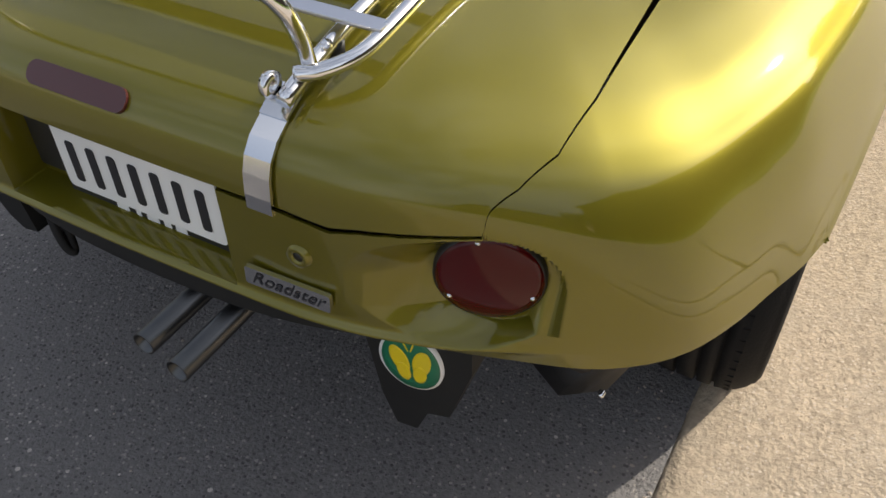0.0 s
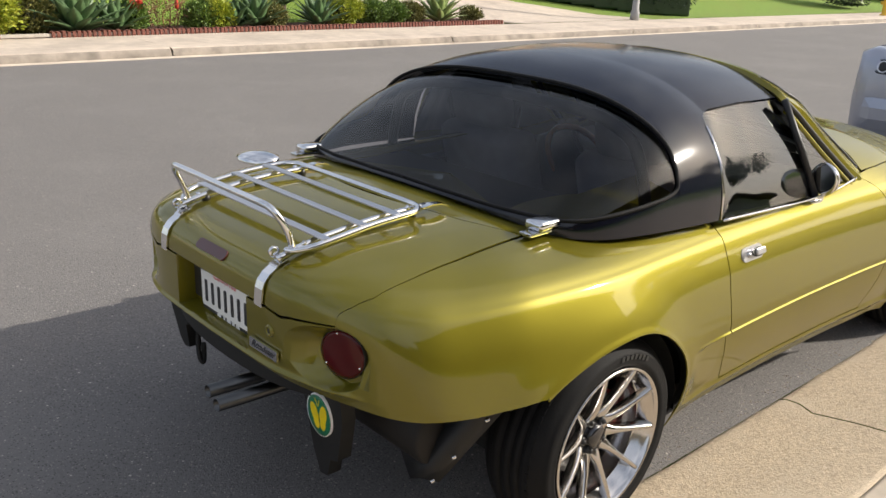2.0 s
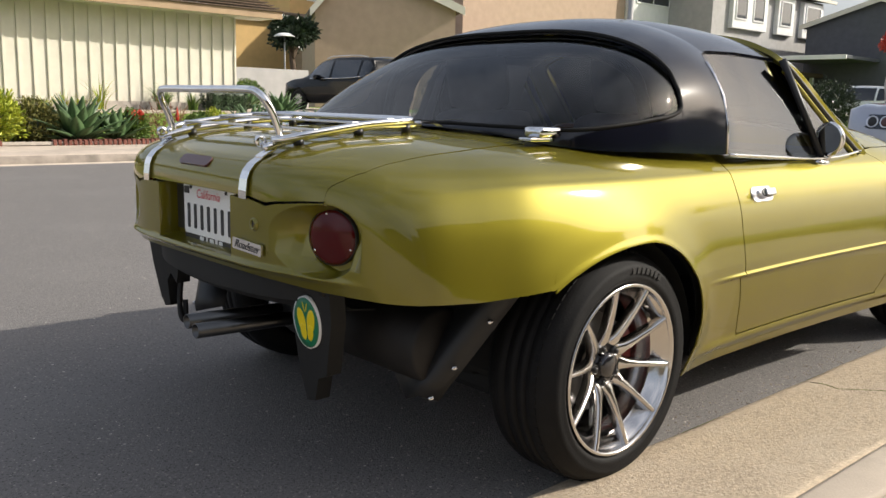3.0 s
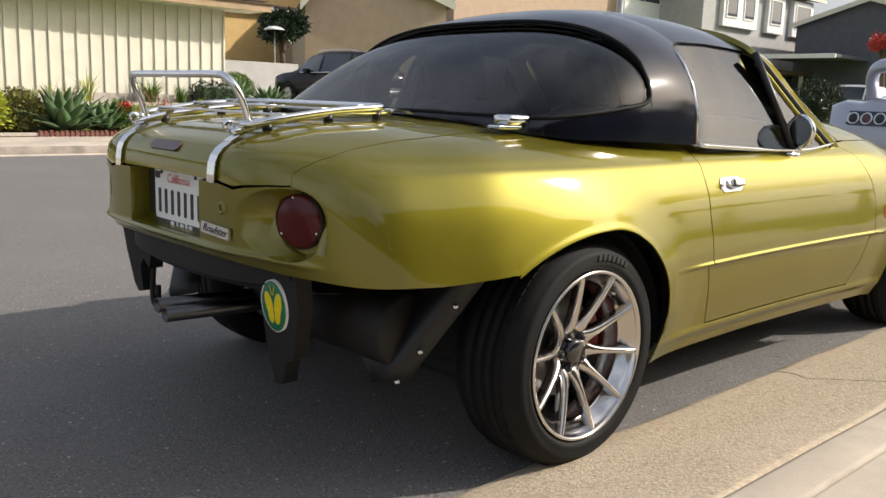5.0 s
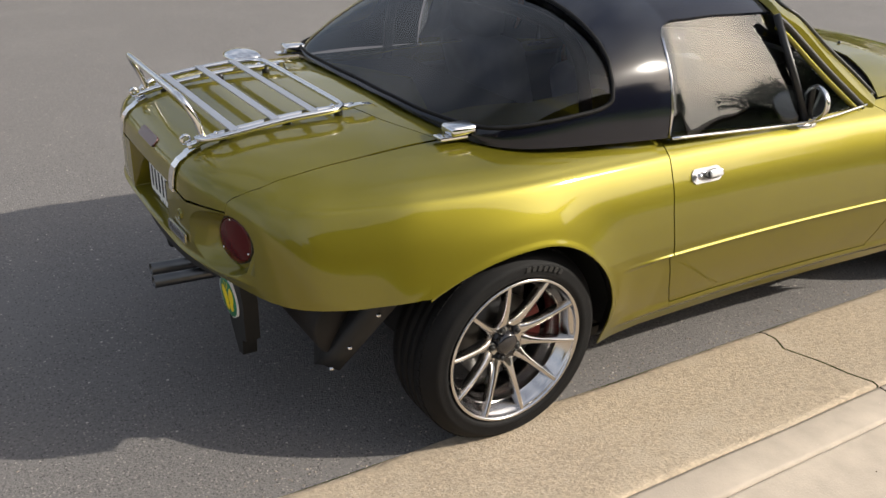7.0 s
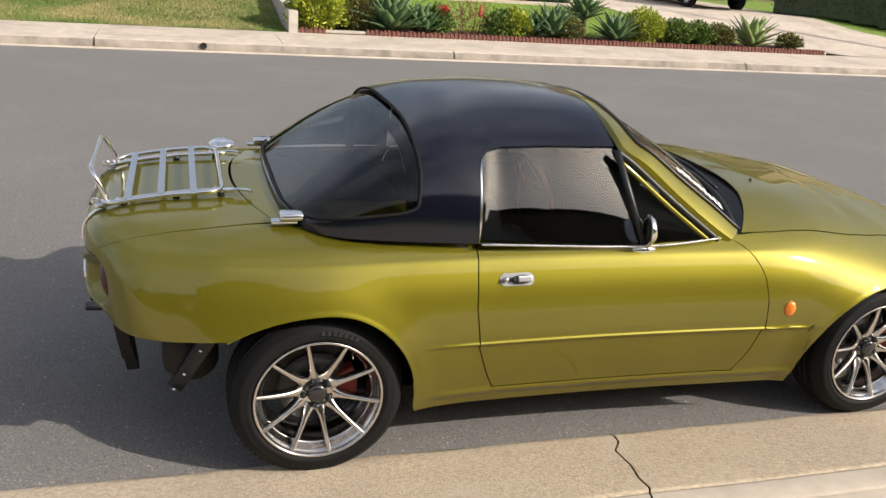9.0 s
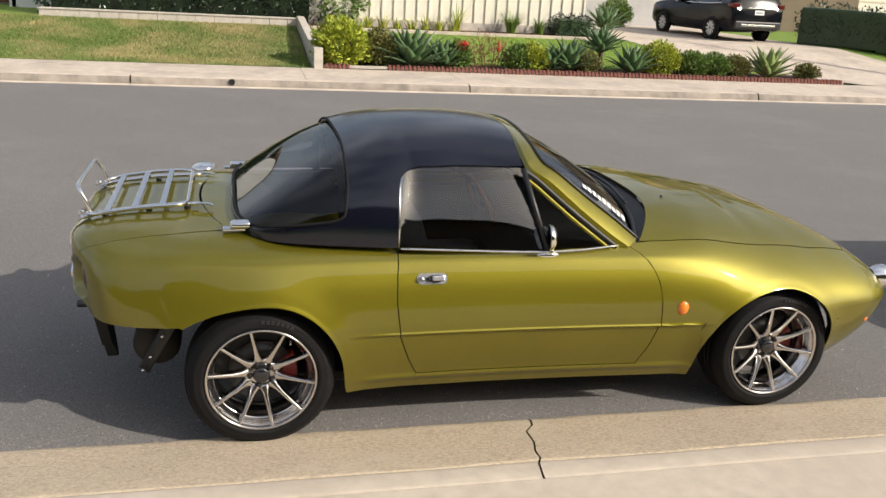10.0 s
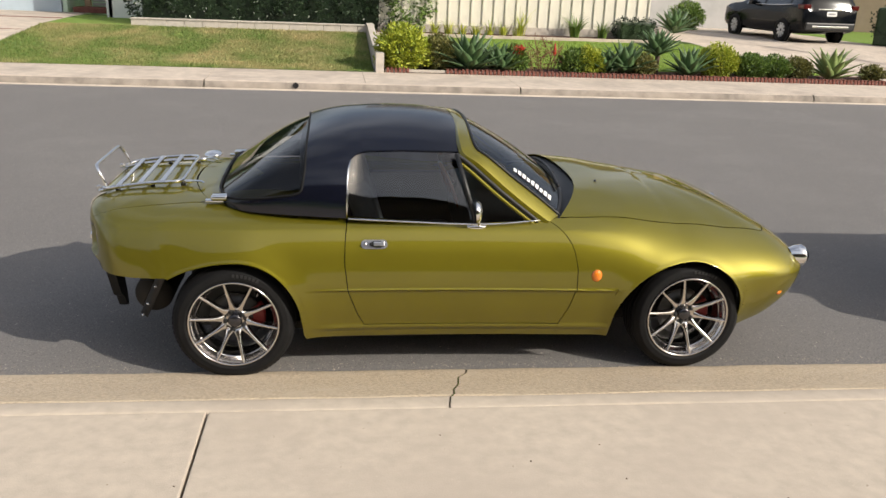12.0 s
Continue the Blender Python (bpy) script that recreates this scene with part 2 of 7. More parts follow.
def tube_data(pts, r, sides=10, closed=False, squash=1.0):
    p = np.array(pts, float)
    n = len(p)
    tang = np.roll(p, -1, 0) - np.roll(p, 1, 0) if closed else np.gradient(p, axis=0)
    tang /= np.linalg.norm(tang, axis=1)[:, None] + 1e-9
    up = np.array((0, 0, 1.0)) if abs(tang[0][2]) < 0.9 else np.array((0, 1.0, 0))
    verts = []
    rr = np.broadcast_to(r, n)
    for k in range(n):
        side = np.cross(tang[k], up)
        side /= np.linalg.norm(side) + 1e-9
        up = np.cross(side, tang[k])
        for a in np.linspace(0, 2 * math.pi, sides, endpoint=False):
            verts.append(p[k] + rr[k] * (math.cos(a) * side + squash * math.sin(a) * up))
    faces = grid_faces(n, sides, True)
    if closed:
        faces += [((n - 1) * sides + j, (n - 1) * sides + (j + 1) % sides, (j + 1) % sides, j) for j in range(sides)]
    else:
        faces += [tuple(range(sides))[::-1], tuple((n - 1) * sides + j for j in range(sides))]
    return verts, faces


def tube(name, pts, r, mat, parent=None, label="", sides=10, closed=False, squash=1.0):
    v, f = tube_data(pts, r, sides, closed, squash)
    return mesh_object(name, v, f, mat, parent, label)


def lathe_data(profile, n=48, axis='y', start=0.0, end=2 * math.pi):
    """Profile rows of (radius, along); turned round the axis."""
    full = abs(end - start - 2 * math.pi) < 1e-6
    angles = np.linspace(start, end, n, endpoint=not full)
    verts = []
    for a in angles:
        for r, h in profile:
            c, s = r * math.cos(a), r * math.sin(a)
            verts.append({'y': (c, h, s), 'z': (c, s, h), 'x': (h, c, s)}[axis])
    m = len(profile)
    faces = []
    for i in range(n if full else n - 1):
        for j in range(m - 1):
            a, b = i * m + j, ((i + 1) % n) * m + j
            faces.append((a, b, b + 1, a + 1))
    return verts, faces


def lathe(name, profile, mat, parent=None, label="", n=48, axis='y', loc=None):
    v, f = lathe_data(profile, n, axis)
    return mesh_object(name, v, f, mat, parent, label, True, loc)


def solidify(ob, t, offset=-1.0, crisp=True):
    m = ob.modifiers.new("thick", 'SOLIDIFY')
    m.thickness, m.offset = t, offset
    if crisp:
        es = ob.modifiers.new("crisp", 'EDGE_SPLIT')
        es.split_angle = radians(38)
    return ob


# ---- ground ----
def street(x, y):
    """Along and across the street, whose near edge runs a little askew to the car."""
    return (x, y - 0.0217 * x)


NEAR, FAR, FAR_SLOPE = -0.70, 9.78, -0.0217


def strip(name, y0, y1, z0, z1, mat, far=False, x0=-60, x1=80, label="", nx=2, parent=None):
    """A long slab beside the street between two lines, top at z1."""
    k = FAR_SLOPE if far else -0.0217
    xs = np.linspace(x0, x1, nx)
    verts, faces = [], []
    for x in xs:
        verts += [(x, y0 + k * x, z0), (x, y1 + k * x, z0), (x, y1 + k * x, z1), (x, y0 + k * x, z1)]
    faces = grid_faces(nx, 4, True) + [(3, 2, 1, 0), (4 * nx - 4, 4 * nx - 3, 4 * nx - 2, 4 * nx - 1)]
    return mesh_object(name, verts, faces, mat, parent, label, False)


g = 900.0
ground = mesh_object("ground", [(-g, -g, -0.12), (g, -g, -0.12), (g, g, -0.12), (-g, g, -0.12)], [(0, 1, 2, 3)], M_GRASS, smooth=False)
tagged(ground, "flat earth beyond the street", "ground", kind="structure")
road = mesh_object("road", [(-60, NEAR + 0.0217 * 60, 0), (80, NEAR - 0.0217 * 80, 0), (80, FAR + FAR_SLOPE * 80, 0), (-60, FAR - FAR_SLOPE * 60, 0)], [(0, 1, 2, 3)], M_ASPHALT, smooth=False)
tagged(road, "worn grey asphalt street", "road", kind="structure")



# ---- near kerb and pavement ----
CRACK = 1.115


def sweep(name, profile, mat, far, xs, label="", cat="", wob=0.0, parent=None, ragged=None):
    """A long ribbon beside the street, with a cross profile of (across, height)."""
    k = FAR_SLOPE if far else -0.0217
    verts = []
    for i, x in enumerate(xs):
        for y, z in profile:
            n = wob * noise.noise((x * 3.1, y * 7.0, 4.0)) if wob else 0
            near = 0 if far else math.exp(-((x - CRACK) / 1.5) ** 2)
            shear = near * (0.27 * (y + 0.75) + 0.012 * math.sin(y * 31) + 0.02 * noise.noise((y * 6, 0, 2)))
            if ragged and abs(y - ragged[0]) < ragged[1]:
                n += ragged[2] * (max(noise.noise((x * 2.3, 7, 0)) + 0.6 * noise.noise((x * 13, 1, 0)) + 0.35 * noise.noise((x * 41, 3, 0)), -0.1))
            verts.append((x + shear, y + k * x + n, z + n * 0.4))
    ob = mesh_object(name, verts, grid_faces(len(xs), len(profile)), mat, parent, label, True)
    if cat:
        tagged(ob, label, cat, kind="structure")
    return ob


for x0, x1 in ((-22, CRACK - 0.004), (CRACK + 0.004, 24)):
    xs = np.linspace(x0, x1, 1400)
    sweep("kerb", [(-0.66, -0.06), (-0.70, -0.004), (-0.708, 0.006), (-0.73, 0.012), (-0.78, 0.021), (-0.85, 0.033), (-1.0, 0.072), (-1.12, 0.108), (-1.20, 0.126), (-1.222, 0.13), (-1.232, 0.06)], M_AGG, False, xs,
          "rough sloping aggregate kerb with a crack", "kerb", 0.006, None, (-0.70, 0.005, 0.016))
    sweep("kerb_top", [(-1.222, 0.02), (-1.226, 0.130), (-1.24, 0.136), (-1.33, 0.141), (-1.343, 0.137), (-1.347, 0.02)], M_CONC, False, xs, "smooth pale concrete kerb top", "kerb", 0.002, None, (-1.345, 0.004, 0.016))
pave = thing("pavement", "pale concrete pavement slabs beside the kerb", "pavement", kind="structure")
for x0, x1 in ((-20, -8.1), (-8.1, -4.05), (-4.05, -0.025), (-0.025, 4.0), (4.0, 8.05), (8.05, 20)):
    slab("slab", x0 + 0.005, x1 - 0.005, -4.4, -1.35, 0.0, 0.142, M_CONC, pave, "", 0.008, pose(0, 0, 0, 0, 0, -1.243))


def grit(name, n, x0, x1, y0, y1, z, size, mat, label):
    """Loose chips strewn on the ground, joined."""
    r = np.random.default_rng(len(label))
    v, f = [], []
    for i in range(n):
        x, y = r.uniform(x0, x1), r.uniform(y0, y1)
        a, k = r.uniform(0, 6.28), size * r.uniform(0.4, 1.4)
        o = len(v)
        for j in range(5):
            b = a + j * 1.257
            q = k * r.uniform(0.6, 1.1)
            v.append((x + q * math.cos(b), y - 0.0217 * x + q * math.sin(b), z - 0.001))
        v += [(x + 0.2 * k, y - 0.0217 * x, z + k * 0.6), (x - 0.3 * k, y - 0.0217 * x + 0.2 * k, z + k * 0.5)]
        f += [(o, o + 1, o + 5), (o + 1, o + 2, o + 5), (o + 2, o + 6, o + 5), (o + 2, o + 3, o + 6), (o + 3, o + 4, o + 6), (o + 4, o, o + 5, o + 6)]
    return tagged(mesh_object(name, v, f, mat, None, "", False), label, "gravel", kind="stuff")


M_BARKCHIP = material("dry_crumb", (0.13, 0.09, 0.06), 0.95, 0, 0, 0.3, 30)
M_CHIP = material("stone_chip", (0.30, 0.26, 0.22), 0.9, 0, 0, 0.4, 30)
grit("gravel", 1500, -4, 7, -0.70, -0.60, 0.0, 0.005, M_CHIP, "loose stone chips along the asphalt edge")
grit("gravel", 500, -3.5, 5, -0.6, 1.6, 0.0, 0.004, M_CHIP, "stray stone chips on the asphalt")
grit("gravel", 70, -3, 5, -2.9, -1.4, 0.142, 0.005, M_BARKCHIP, "crumbs of dry leaf and bark on the pavement")


# ---- the car's body form ----
OUTLINE = spline([(-.738, 0), (-.736, .15), (-.730, .30), (-.708, .41), (-.667, .51), (-.618, .61), (-.545, .693), (-.42, .75), (-.28, .785),
                  (0, .812), (.3, .803), (.6, .795), (1.0, .797), (1.4, .812), (1.74, .832), (2.1, .838), (2.35, .828), (2.58, .79),
                  (2.78, .735), (2.90, .66), (2.965, .55), (2.995, .40), (3.01, .20), (3.015, 0)], 24)
OUTLINE[:, 1] *= 0.985
O_LEN = np.r_[0, np.cumsum(np.linalg.norm(np.diff(OUTLINE, axis=0), axis=1))]
S_END = O_LEN[-1]
FAN_R, FAN_F = 0.10, 2.15
X_KEYS = [-0.75, -0.72, -0.64, -0.52, -0.36, 0.1, 0.55, 1.1, 1.5, 1.9, 2.2, 2.6, 3.02]
ZM = [0.60, 0.60, 0.57, 0.53, 0.50, 0.50, 0.50, 0.50, 0.50, 0.50, 0.50, 0.50, 0.50]
ZC = [0.852, 0.852, 0.851, 0.850, 0.850, 0.858, 0.880, 0.897, 0.905, 0.898, 0.868, 0.868, 0.868]
NX = [8.0, 8.0, 6.0, 4.2, 3.35, 3.5, 3.8, 3.0, 3.0, 2.6, 2.15, 1.72, 1.50]


def eased(keys, r=0.05):
    """The table over X_KEYS, rounded off at its corners."""
    xs = np.linspace(-0.75, 3.02, 400)
    wide = np.linspace(-0.75 - 3 * r, 3.02 + 3 * r, 700)
    vals = np.interp(wide, X_KEYS, keys)
    return [float(np.sum(vals * np.exp(-((wide - x) / r) ** 2)) / np.sum(np.exp(-((wide - x) / r) ** 2))) for x in xs]


ZM, ZC, NX = eased(ZM), eased(ZC), eased(NX)
X_KEYS = np.linspace(-0.75, 3.02, 400)


def s_of_x(x):
    return float(np.interp(x, OUTLINE[:, 0], O_LEN))


def bottom(x):
    """Height of the body's lower edge, with the wheel arches."""
    z = float(np.interp(x, [-0.75, -0.69, -0.60, -0.45, -0.30, -0.2849, -0.2848, 0.316, 0.334, 1.93, 2.53, 2.6, 2.8, 3.02], [0.535, 0.518, 0.512, 0.516, 0.53, 0.53, 0.27, 0.27, 0.192, 0.192, 0.200, 0.215, 0.26, 0.33]))
    for cx, cz, a, b, h in ((0.02, 0.27, 0.462, 0.300, 0.337), (2.235, 0.27, 0.385, 0.305, 0.338)):
        d = (x - cx) / (a if x < cx else b)
        if abs(d) < 1 and not (cx < 1 and x < -0.2849):
            z = max(z, cz + h * math.sqrt(1 - d * d))
    return z


def flare(x, z):
    """How far the wings swell out towards the wheel arches."""
    out = 0.0
    for cx, cz, a, b, h, lo, hi in ((0.02, 0.27, 0.462, 0.300, 0.337, -0.46, 0.5), (2.235, 0.27, 0.385, 0.305, 0.338, 1.74, 2.74)):
        if lo < x < hi:
            d = max(math.hypot((x - cx) / (a if x < cx else b), (z - cz) / h) - 1, 0) * 0.36
            e = min((x - lo) / 0.14, (hi - x) / 0.14, 1)
            out += (0.012 * math.exp(-(d / 0.075) ** 2) + 0.004 * math.exp(-(d / 0.014) ** 2)) * e * e * (3 - 2 * e)
    return out


def form(ox):
    zm, zc, n = np.interp(ox, X_KEYS, ZM), np.interp(ox, X_KEYS, ZC), np.interp(ox, X_KEYS, NX)
    zb = bottom(ox)
    zj = max(zm, zb + 0.02)
    return zm, zc, n, zb, zj, math.asin(min((zj - zm) / (zc - zm), 1) ** (n / 2))


# the flanks' section, inwards from the girth: a leaning side, a tight shoulder, a nearly level top
SHOULDER = spline([(0.0, 0.500), (0.009, 0.580), (0.027, 0.662), (0.061, 0.735), (0.085, 0.759), (0.112, 0.777), (0.150, 0.793), (0.24, 0.816), (0.40, 0.836), (0.60, 0.847), (0.85, 0.850)], 10)


def shoulder_part(ox):
    """How far the flanks' section holds: it gives way to the rounder tail and nose."""
    w = min(max((ox + 0.70) / 0.24, 0), max((2.05 - ox) / 0.55, 0), 1)
    return w * w * (3 - 2 * w)


def droop(ox, k, r, top):
    """How far the tail's upper side sinks towards its rear edge."""
    w = min(max((-ox - 0.30) / 0.32, 0), 1)
    return 0.045 * w * w * (3 - 2 * w) * math.exp(-(1 - k) * r / 0.22) * max(top, 0) ** 2


def section(ox, r, q, parts=None):
    """Nearness to the girth (1) or the spine (0) and height, for q from 0 to 1."""
    zm, zc, n, zb, zj, th0 = parts or form(ox)
    th = th0 + q * (math.pi / 2 - th0)
    k = max(math.cos(th), 0) ** (2 / n)
    top = math.sin(th) ** (2 / n)
    z = zm + (zc - zm) * top - droop(ox, k, r, top)
    w = shoulder_part(ox)
    if w:
        l0 = float(np.interp(zj, SHOULDER[:, 1], np.arange(len(SHOULDER))))
        l = l0 + (len(SHOULDER) - 1 - l0) * q
        off, z2 = np.interp(l, np.arange(len(SHOULDER)), SHOULDER[:, 0]), np.interp(l, np.arange(len(SHOULDER)), SHOULDER[:, 1])
        k2 = 1 - off / r if off < 0.40 else (1 - 0.40 / r) * (0.85 - off) / 0.45
        z2 += (zc - 0.850) * min(max((off - 0.10) / 0.25, 0), 1) - 0.6 * droop(ox, k2, r, (z2 - 0.5) / 0.350)
        k, z = k + (k2 - k) * w, z + (z2 - z) * w
    return k, z


def surf(s, q):
    """A place on the right half of the body: s runs from the tail round to the nose, q from the lower edge (-1) over the girth (0) to the spine (1)."""
    ox, oy = np.interp(s, O_LEN, OUTLINE[:, 0]), np.interp(s, O_LEN, OUTLINE[:, 1])
    sx = min(max(ox, FAN_R), FAN_F)
    zm, zc, n, zb, zj, th0 = parts = form(ox)
    r = math.hypot(ox - sx, oy) + 1e-6
    if q >= 0:
        k, z = section(ox, r, q, parts)
    else:
        z = zj + q * (zj - zb)
        if z > zm:
            k = max(1 - ((z - zm) / (zc - zm)) ** n, 0) ** (1 / n)
            k += (1 - np.interp(z, SHOULDER[:, 1], SHOULDER[:, 0]) / r - k) * shoulder_part(ox)
        else:
            d = zm - z
            k = 1 - np.interp(zm, SHOULDER[:, 1], SHOULDER[:, 0]) / r * shoulder_part(ox)
            tuck = 0.8 * d * d + min(max((ox - 0.33) / 0.20, 0), max((1.90 - ox) / 0.10, 0), 1) * (0.013 * min(max((0.462 - z) / 0.010, 0), 1) - 0.0060 * math.exp(-((z - 0.466) / 0.005) ** 2))
            lip = math.exp(-((z - 0.250) / 0.015) ** 2) * 0.010 * min(max((ox - 0.36) / 0.10, 0), max((1.87 - ox) / 0.05, 0), 1)
            nose = min(max((ox - 2.5) / 0.4, 0), 1)
            tuck += nose * (1.0 * d * d + 0.08 * d) - lip
            k -= tuck / r
    k += flare(ox, z) / r
    return (sx + (ox - sx) * k, oy * k, z)


def q_of_z(s, z):
    zm, zc, n, zb, zj, th0 = form(np.interp(s, O_LEN, OUTLINE[:, 0]))
    if z <= zj:
        return -(zj - z) / (zj - zb)
    lo, hi = 0.0, 1.0
    for _ in range(26):
        m = (lo + hi) / 2
        lo, hi = (m, hi) if surf(s, m)[2] < z else (lo, m)
    return lo


def top_z(x, y):
    """Height of the body's upper side over a place of the plan."""
    y = abs(y)
    sx = min(max(x, FAN_R), FAN_F)
    if sx == x:
        ox, oy = x, np.interp(x, OUTLINE[:, 0], OUTLINE[:, 1])
        k = y / oy
    else:
        a = math.atan2(y, abs(x - sx))
        half = O_LEN[np.argmax(OUTLINE[:, 0] > FAN_R)] if x < sx else O_LEN[np.argmax(OUTLINE[:, 0] > FAN_F)]
        lo, hi = (0, half) if x < sx else (half, S_END)
        for _ in range(40):
            m = (lo + hi) / 2
            px_, py_ = np.interp(m, O_LEN, OUTLINE[:, 0]), np.interp(m, O_LEN, OUTLINE[:, 1])
            steep = math.atan2(py_, abs(px_ - sx)) > a
            if x < sx:
                lo, hi = (lo, m) if steep else (m, hi)
            else:
                lo, hi = (m, hi) if steep else (lo, m)
        ox, oy = np.interp(lo, O_LEN, OUTLINE[:, 0]), np.interp(lo, O_LEN, OUTLINE[:, 1])
        k = math.hypot(x - sx, y) / (math.hypot(ox - sx, oy) + 1e-6)
    r = math.hypot(ox - sx, oy) + 1e-6
    parts = form(ox)
    lo, hi = 0.0, 1.0
    for _ in range(26):
        m = (lo + hi) / 2
        lo, hi = (m, hi) if section(ox, r, m, parts)[0] > k else (lo, m)
    return section(ox, r, lo, parts)[1]


def first_inside(s, inside, lo=-0.9):
    """The lowest q at which the body's line s enters a region."""
    last = lo
    for q in np.linspace(lo, 1, 300):
        if inside(*surf(s, q)):
            a, b = last, float(q)
            for _ in range(14):
                m = (a + b) / 2
                a, b = (a, m) if inside(*surf(s, m)) else (m, b)
            return b
        last = float(q)
    return 1.0


def crater(p):
    """Sinks the tail panel round the lamps and behind the number plate, and draws out its lower lip."""
    x, y, z = p
    if x < -0.5:
        inner = min(max((0.485 - y) / 0.10, 0), 1)
        rho = math.hypot((y - 0.475) / (0.081 if y > 0.475 else 0.140), (z - 0.635) / (0.072 if z > 0.635 else 0.084))
        if rho < 1:
            # a crisp rim, a cone towards the number plate, a steep wall elsewhere
            w = min((1 - rho) / (0.17 + 0.40 * inner), 1)
            floor = -0.646 - 0.36 * (0.475 - y)
            x = x + (max(x, floor) - x) * w
        lip_z = 0.553 if y < 0.40 else 0.553 - 0.06 * (y - 0.40)
        x -= 0.008 * math.exp(-((z - lip_z) / 0.008) ** 2) * min(max((0.56 - y) / 0.1, 0), 1)
        if z < lip_z:
            x += 0.5 * (lip_z - z) * min(max((0.60 - y) / 0.16, 0), 1)
        e = min((0.186 - y) / 0.008, (0.76 - z) / 0.01, (z - 0.562) / 0.008)
        if e > 0:
            w = min(e, 1)
            x = x + 0.050 * w
    return (x, y, z)


def panel(name, rows, mat, parent, label="", mirror=True, both=True, thick=0.004, tail=False):
    """A body panel from rows of points; with its mirror image on the left half."""
    pts = np.array([[crater(p) if tail else p for p in r] for r in rows])
    nu, nv = pts.shape[:2]
    out = []
    for k in ((1, -1) if both else (1,)):
        v = pts.reshape(-1, 3) * (1, -k, 1)
        f = grid_faces(nu, nv)
        if k < 0:
            f = [t[::-1] for t in f]
        out.append((v, f))
    return out


def weld(name, chunks, mat, parent, label="", thick=0.004, out=None, crisp=True):
    v, f = [], []
    for vv, ff in chunks:
        o = len(v)
        v += [tuple(p) for p in vv]
        f += [tuple(i + o for i in t) for t in ff]
    ob = mesh_object(name, v, f, mat, parent, label)
    bm = bmesh.new()
    bm.from_mesh(ob.data)
    bmesh.ops.remove_doubles(bm, verts=bm.verts, dist=0.0008)
    bmesh.ops.recalc_face_normals(bm, faces=bm.faces)
    if out:
        # panes face outwards
        bm.normal_update()
        flip = [fc for fc in bm.faces if fc.normal.dot(Vector(out)) < 0]
        bmesh.ops.reverse_faces(bm, faces=flip)
    bm.to_mesh(ob.data)
    bm.free()
    if thick:
        solidify(ob, thick, -1.0, crisp)
    return ob


# ---- the car ----
car = thing("sports_car", "gold-green roadster with black hardtop parked beside the kerb", "car", (0, -0.013, 0))


def lid_side(x):
    return float(np.interp(x, [-0.8, -0.70, -0.67, -0.645, -0.60, -0.52, -0.42, -0.30, -0.10, 0.1], [0.466, 0.470, 0.477, 0.496, 0.516, 0.522, 0.520, 0.517, 0.513, 0.51]))


def lid_rear(y):
    return float(np.interp(abs(y), [0, 0.27, 0.325, 0.355, 0.43, 0.52], [0.708, 0.706, 0.697, 0.703, 0.710, 0.714]))


def lid_front(y):
    return -0.235 + 0.14 * (abs(y) / 0.545) ** 2.2


def in_lid(x, y, z):
    return y < lid_side(x) and z > lid_rear(y)


def in_deck(x, y, z):
    return in_lid(x, y, z) and x > lid_front(y)


s_c = s_of_x(-0.225)
for s_try in np.linspace(s_of_x(-0.5), s_of_x(0.05), 200):
    if first_inside(s_try, in_lid, 0) >= first_inside(s_try, in_deck, 0) - 1e-6:
        s_c = s_try
        break
GAP = 0.0034


def tail_s(n):
    return np.linspace(0, s_c, n)


def lines(ss, lo, hi, n):
    out = []
    for s in ss:
        a, b = math.sqrt(max(1 - lo(s), 0)), math.sqrt(max(1 - hi(s), 0))
        out.append([surf(s, 1 - (a + (b - a) * t) ** 2) for t in np.linspace(0, 1, n)])
    return out


q_lid = {}
q_fr = {}
TAIL_S = np.unique(np.r_[tail_s(110), np.linspace(0.32, 0.66, 130), np.linspace(0.165, 0.20, 12), [s_of_x(-0.285), s_of_x(-0.2847)]])
for s_ in TAIL_S:
    q_lid[s_] = first_inside(s_, in_lid, -0.9)
    q_fr[s_] = max(first_inside(s_, in_deck, 0), q_lid[s_])


def door_edge(table, z):
    return float(np.interp(z, [t[0] for t in table], [t[1] for t in table]))


DOOR_R = [(0.18, 0.618), (0.268, 0.618), (0.33, 0.585), (0.45, 0.540), (0.593, 0.522), (0.70, 0.525), (0.80, 0.537), (0.9, 0.55)]
DOOR_F = [(0.18, 1.588), (0.270, 1.588), (0.36, 1.625), (0.46, 1.652), (0.576, 1.650), (0.66, 1.632), (0.70, 1.612), (0.735, 1.588), (0.762, 1.556), (0.782, 1.520), (0.80, 1.495), (0.9, 1.46)]
DOOR_LOW = 0.268


def s_edge(table, q, off=0.0):
    x = door_edge(table, 0.5)
    for _ in range(4):
        z = surf(s_of_x(x), q)[2]
        x = door_edge(table, z) + off
    return s_of_x(x)


QS = np.r_[np.linspace(-1, -0.02, 34), np.linspace(0, 1, 60)]


BELT = [0.797, 0.783, 0.772, 0.771, 0.785, 0.792]


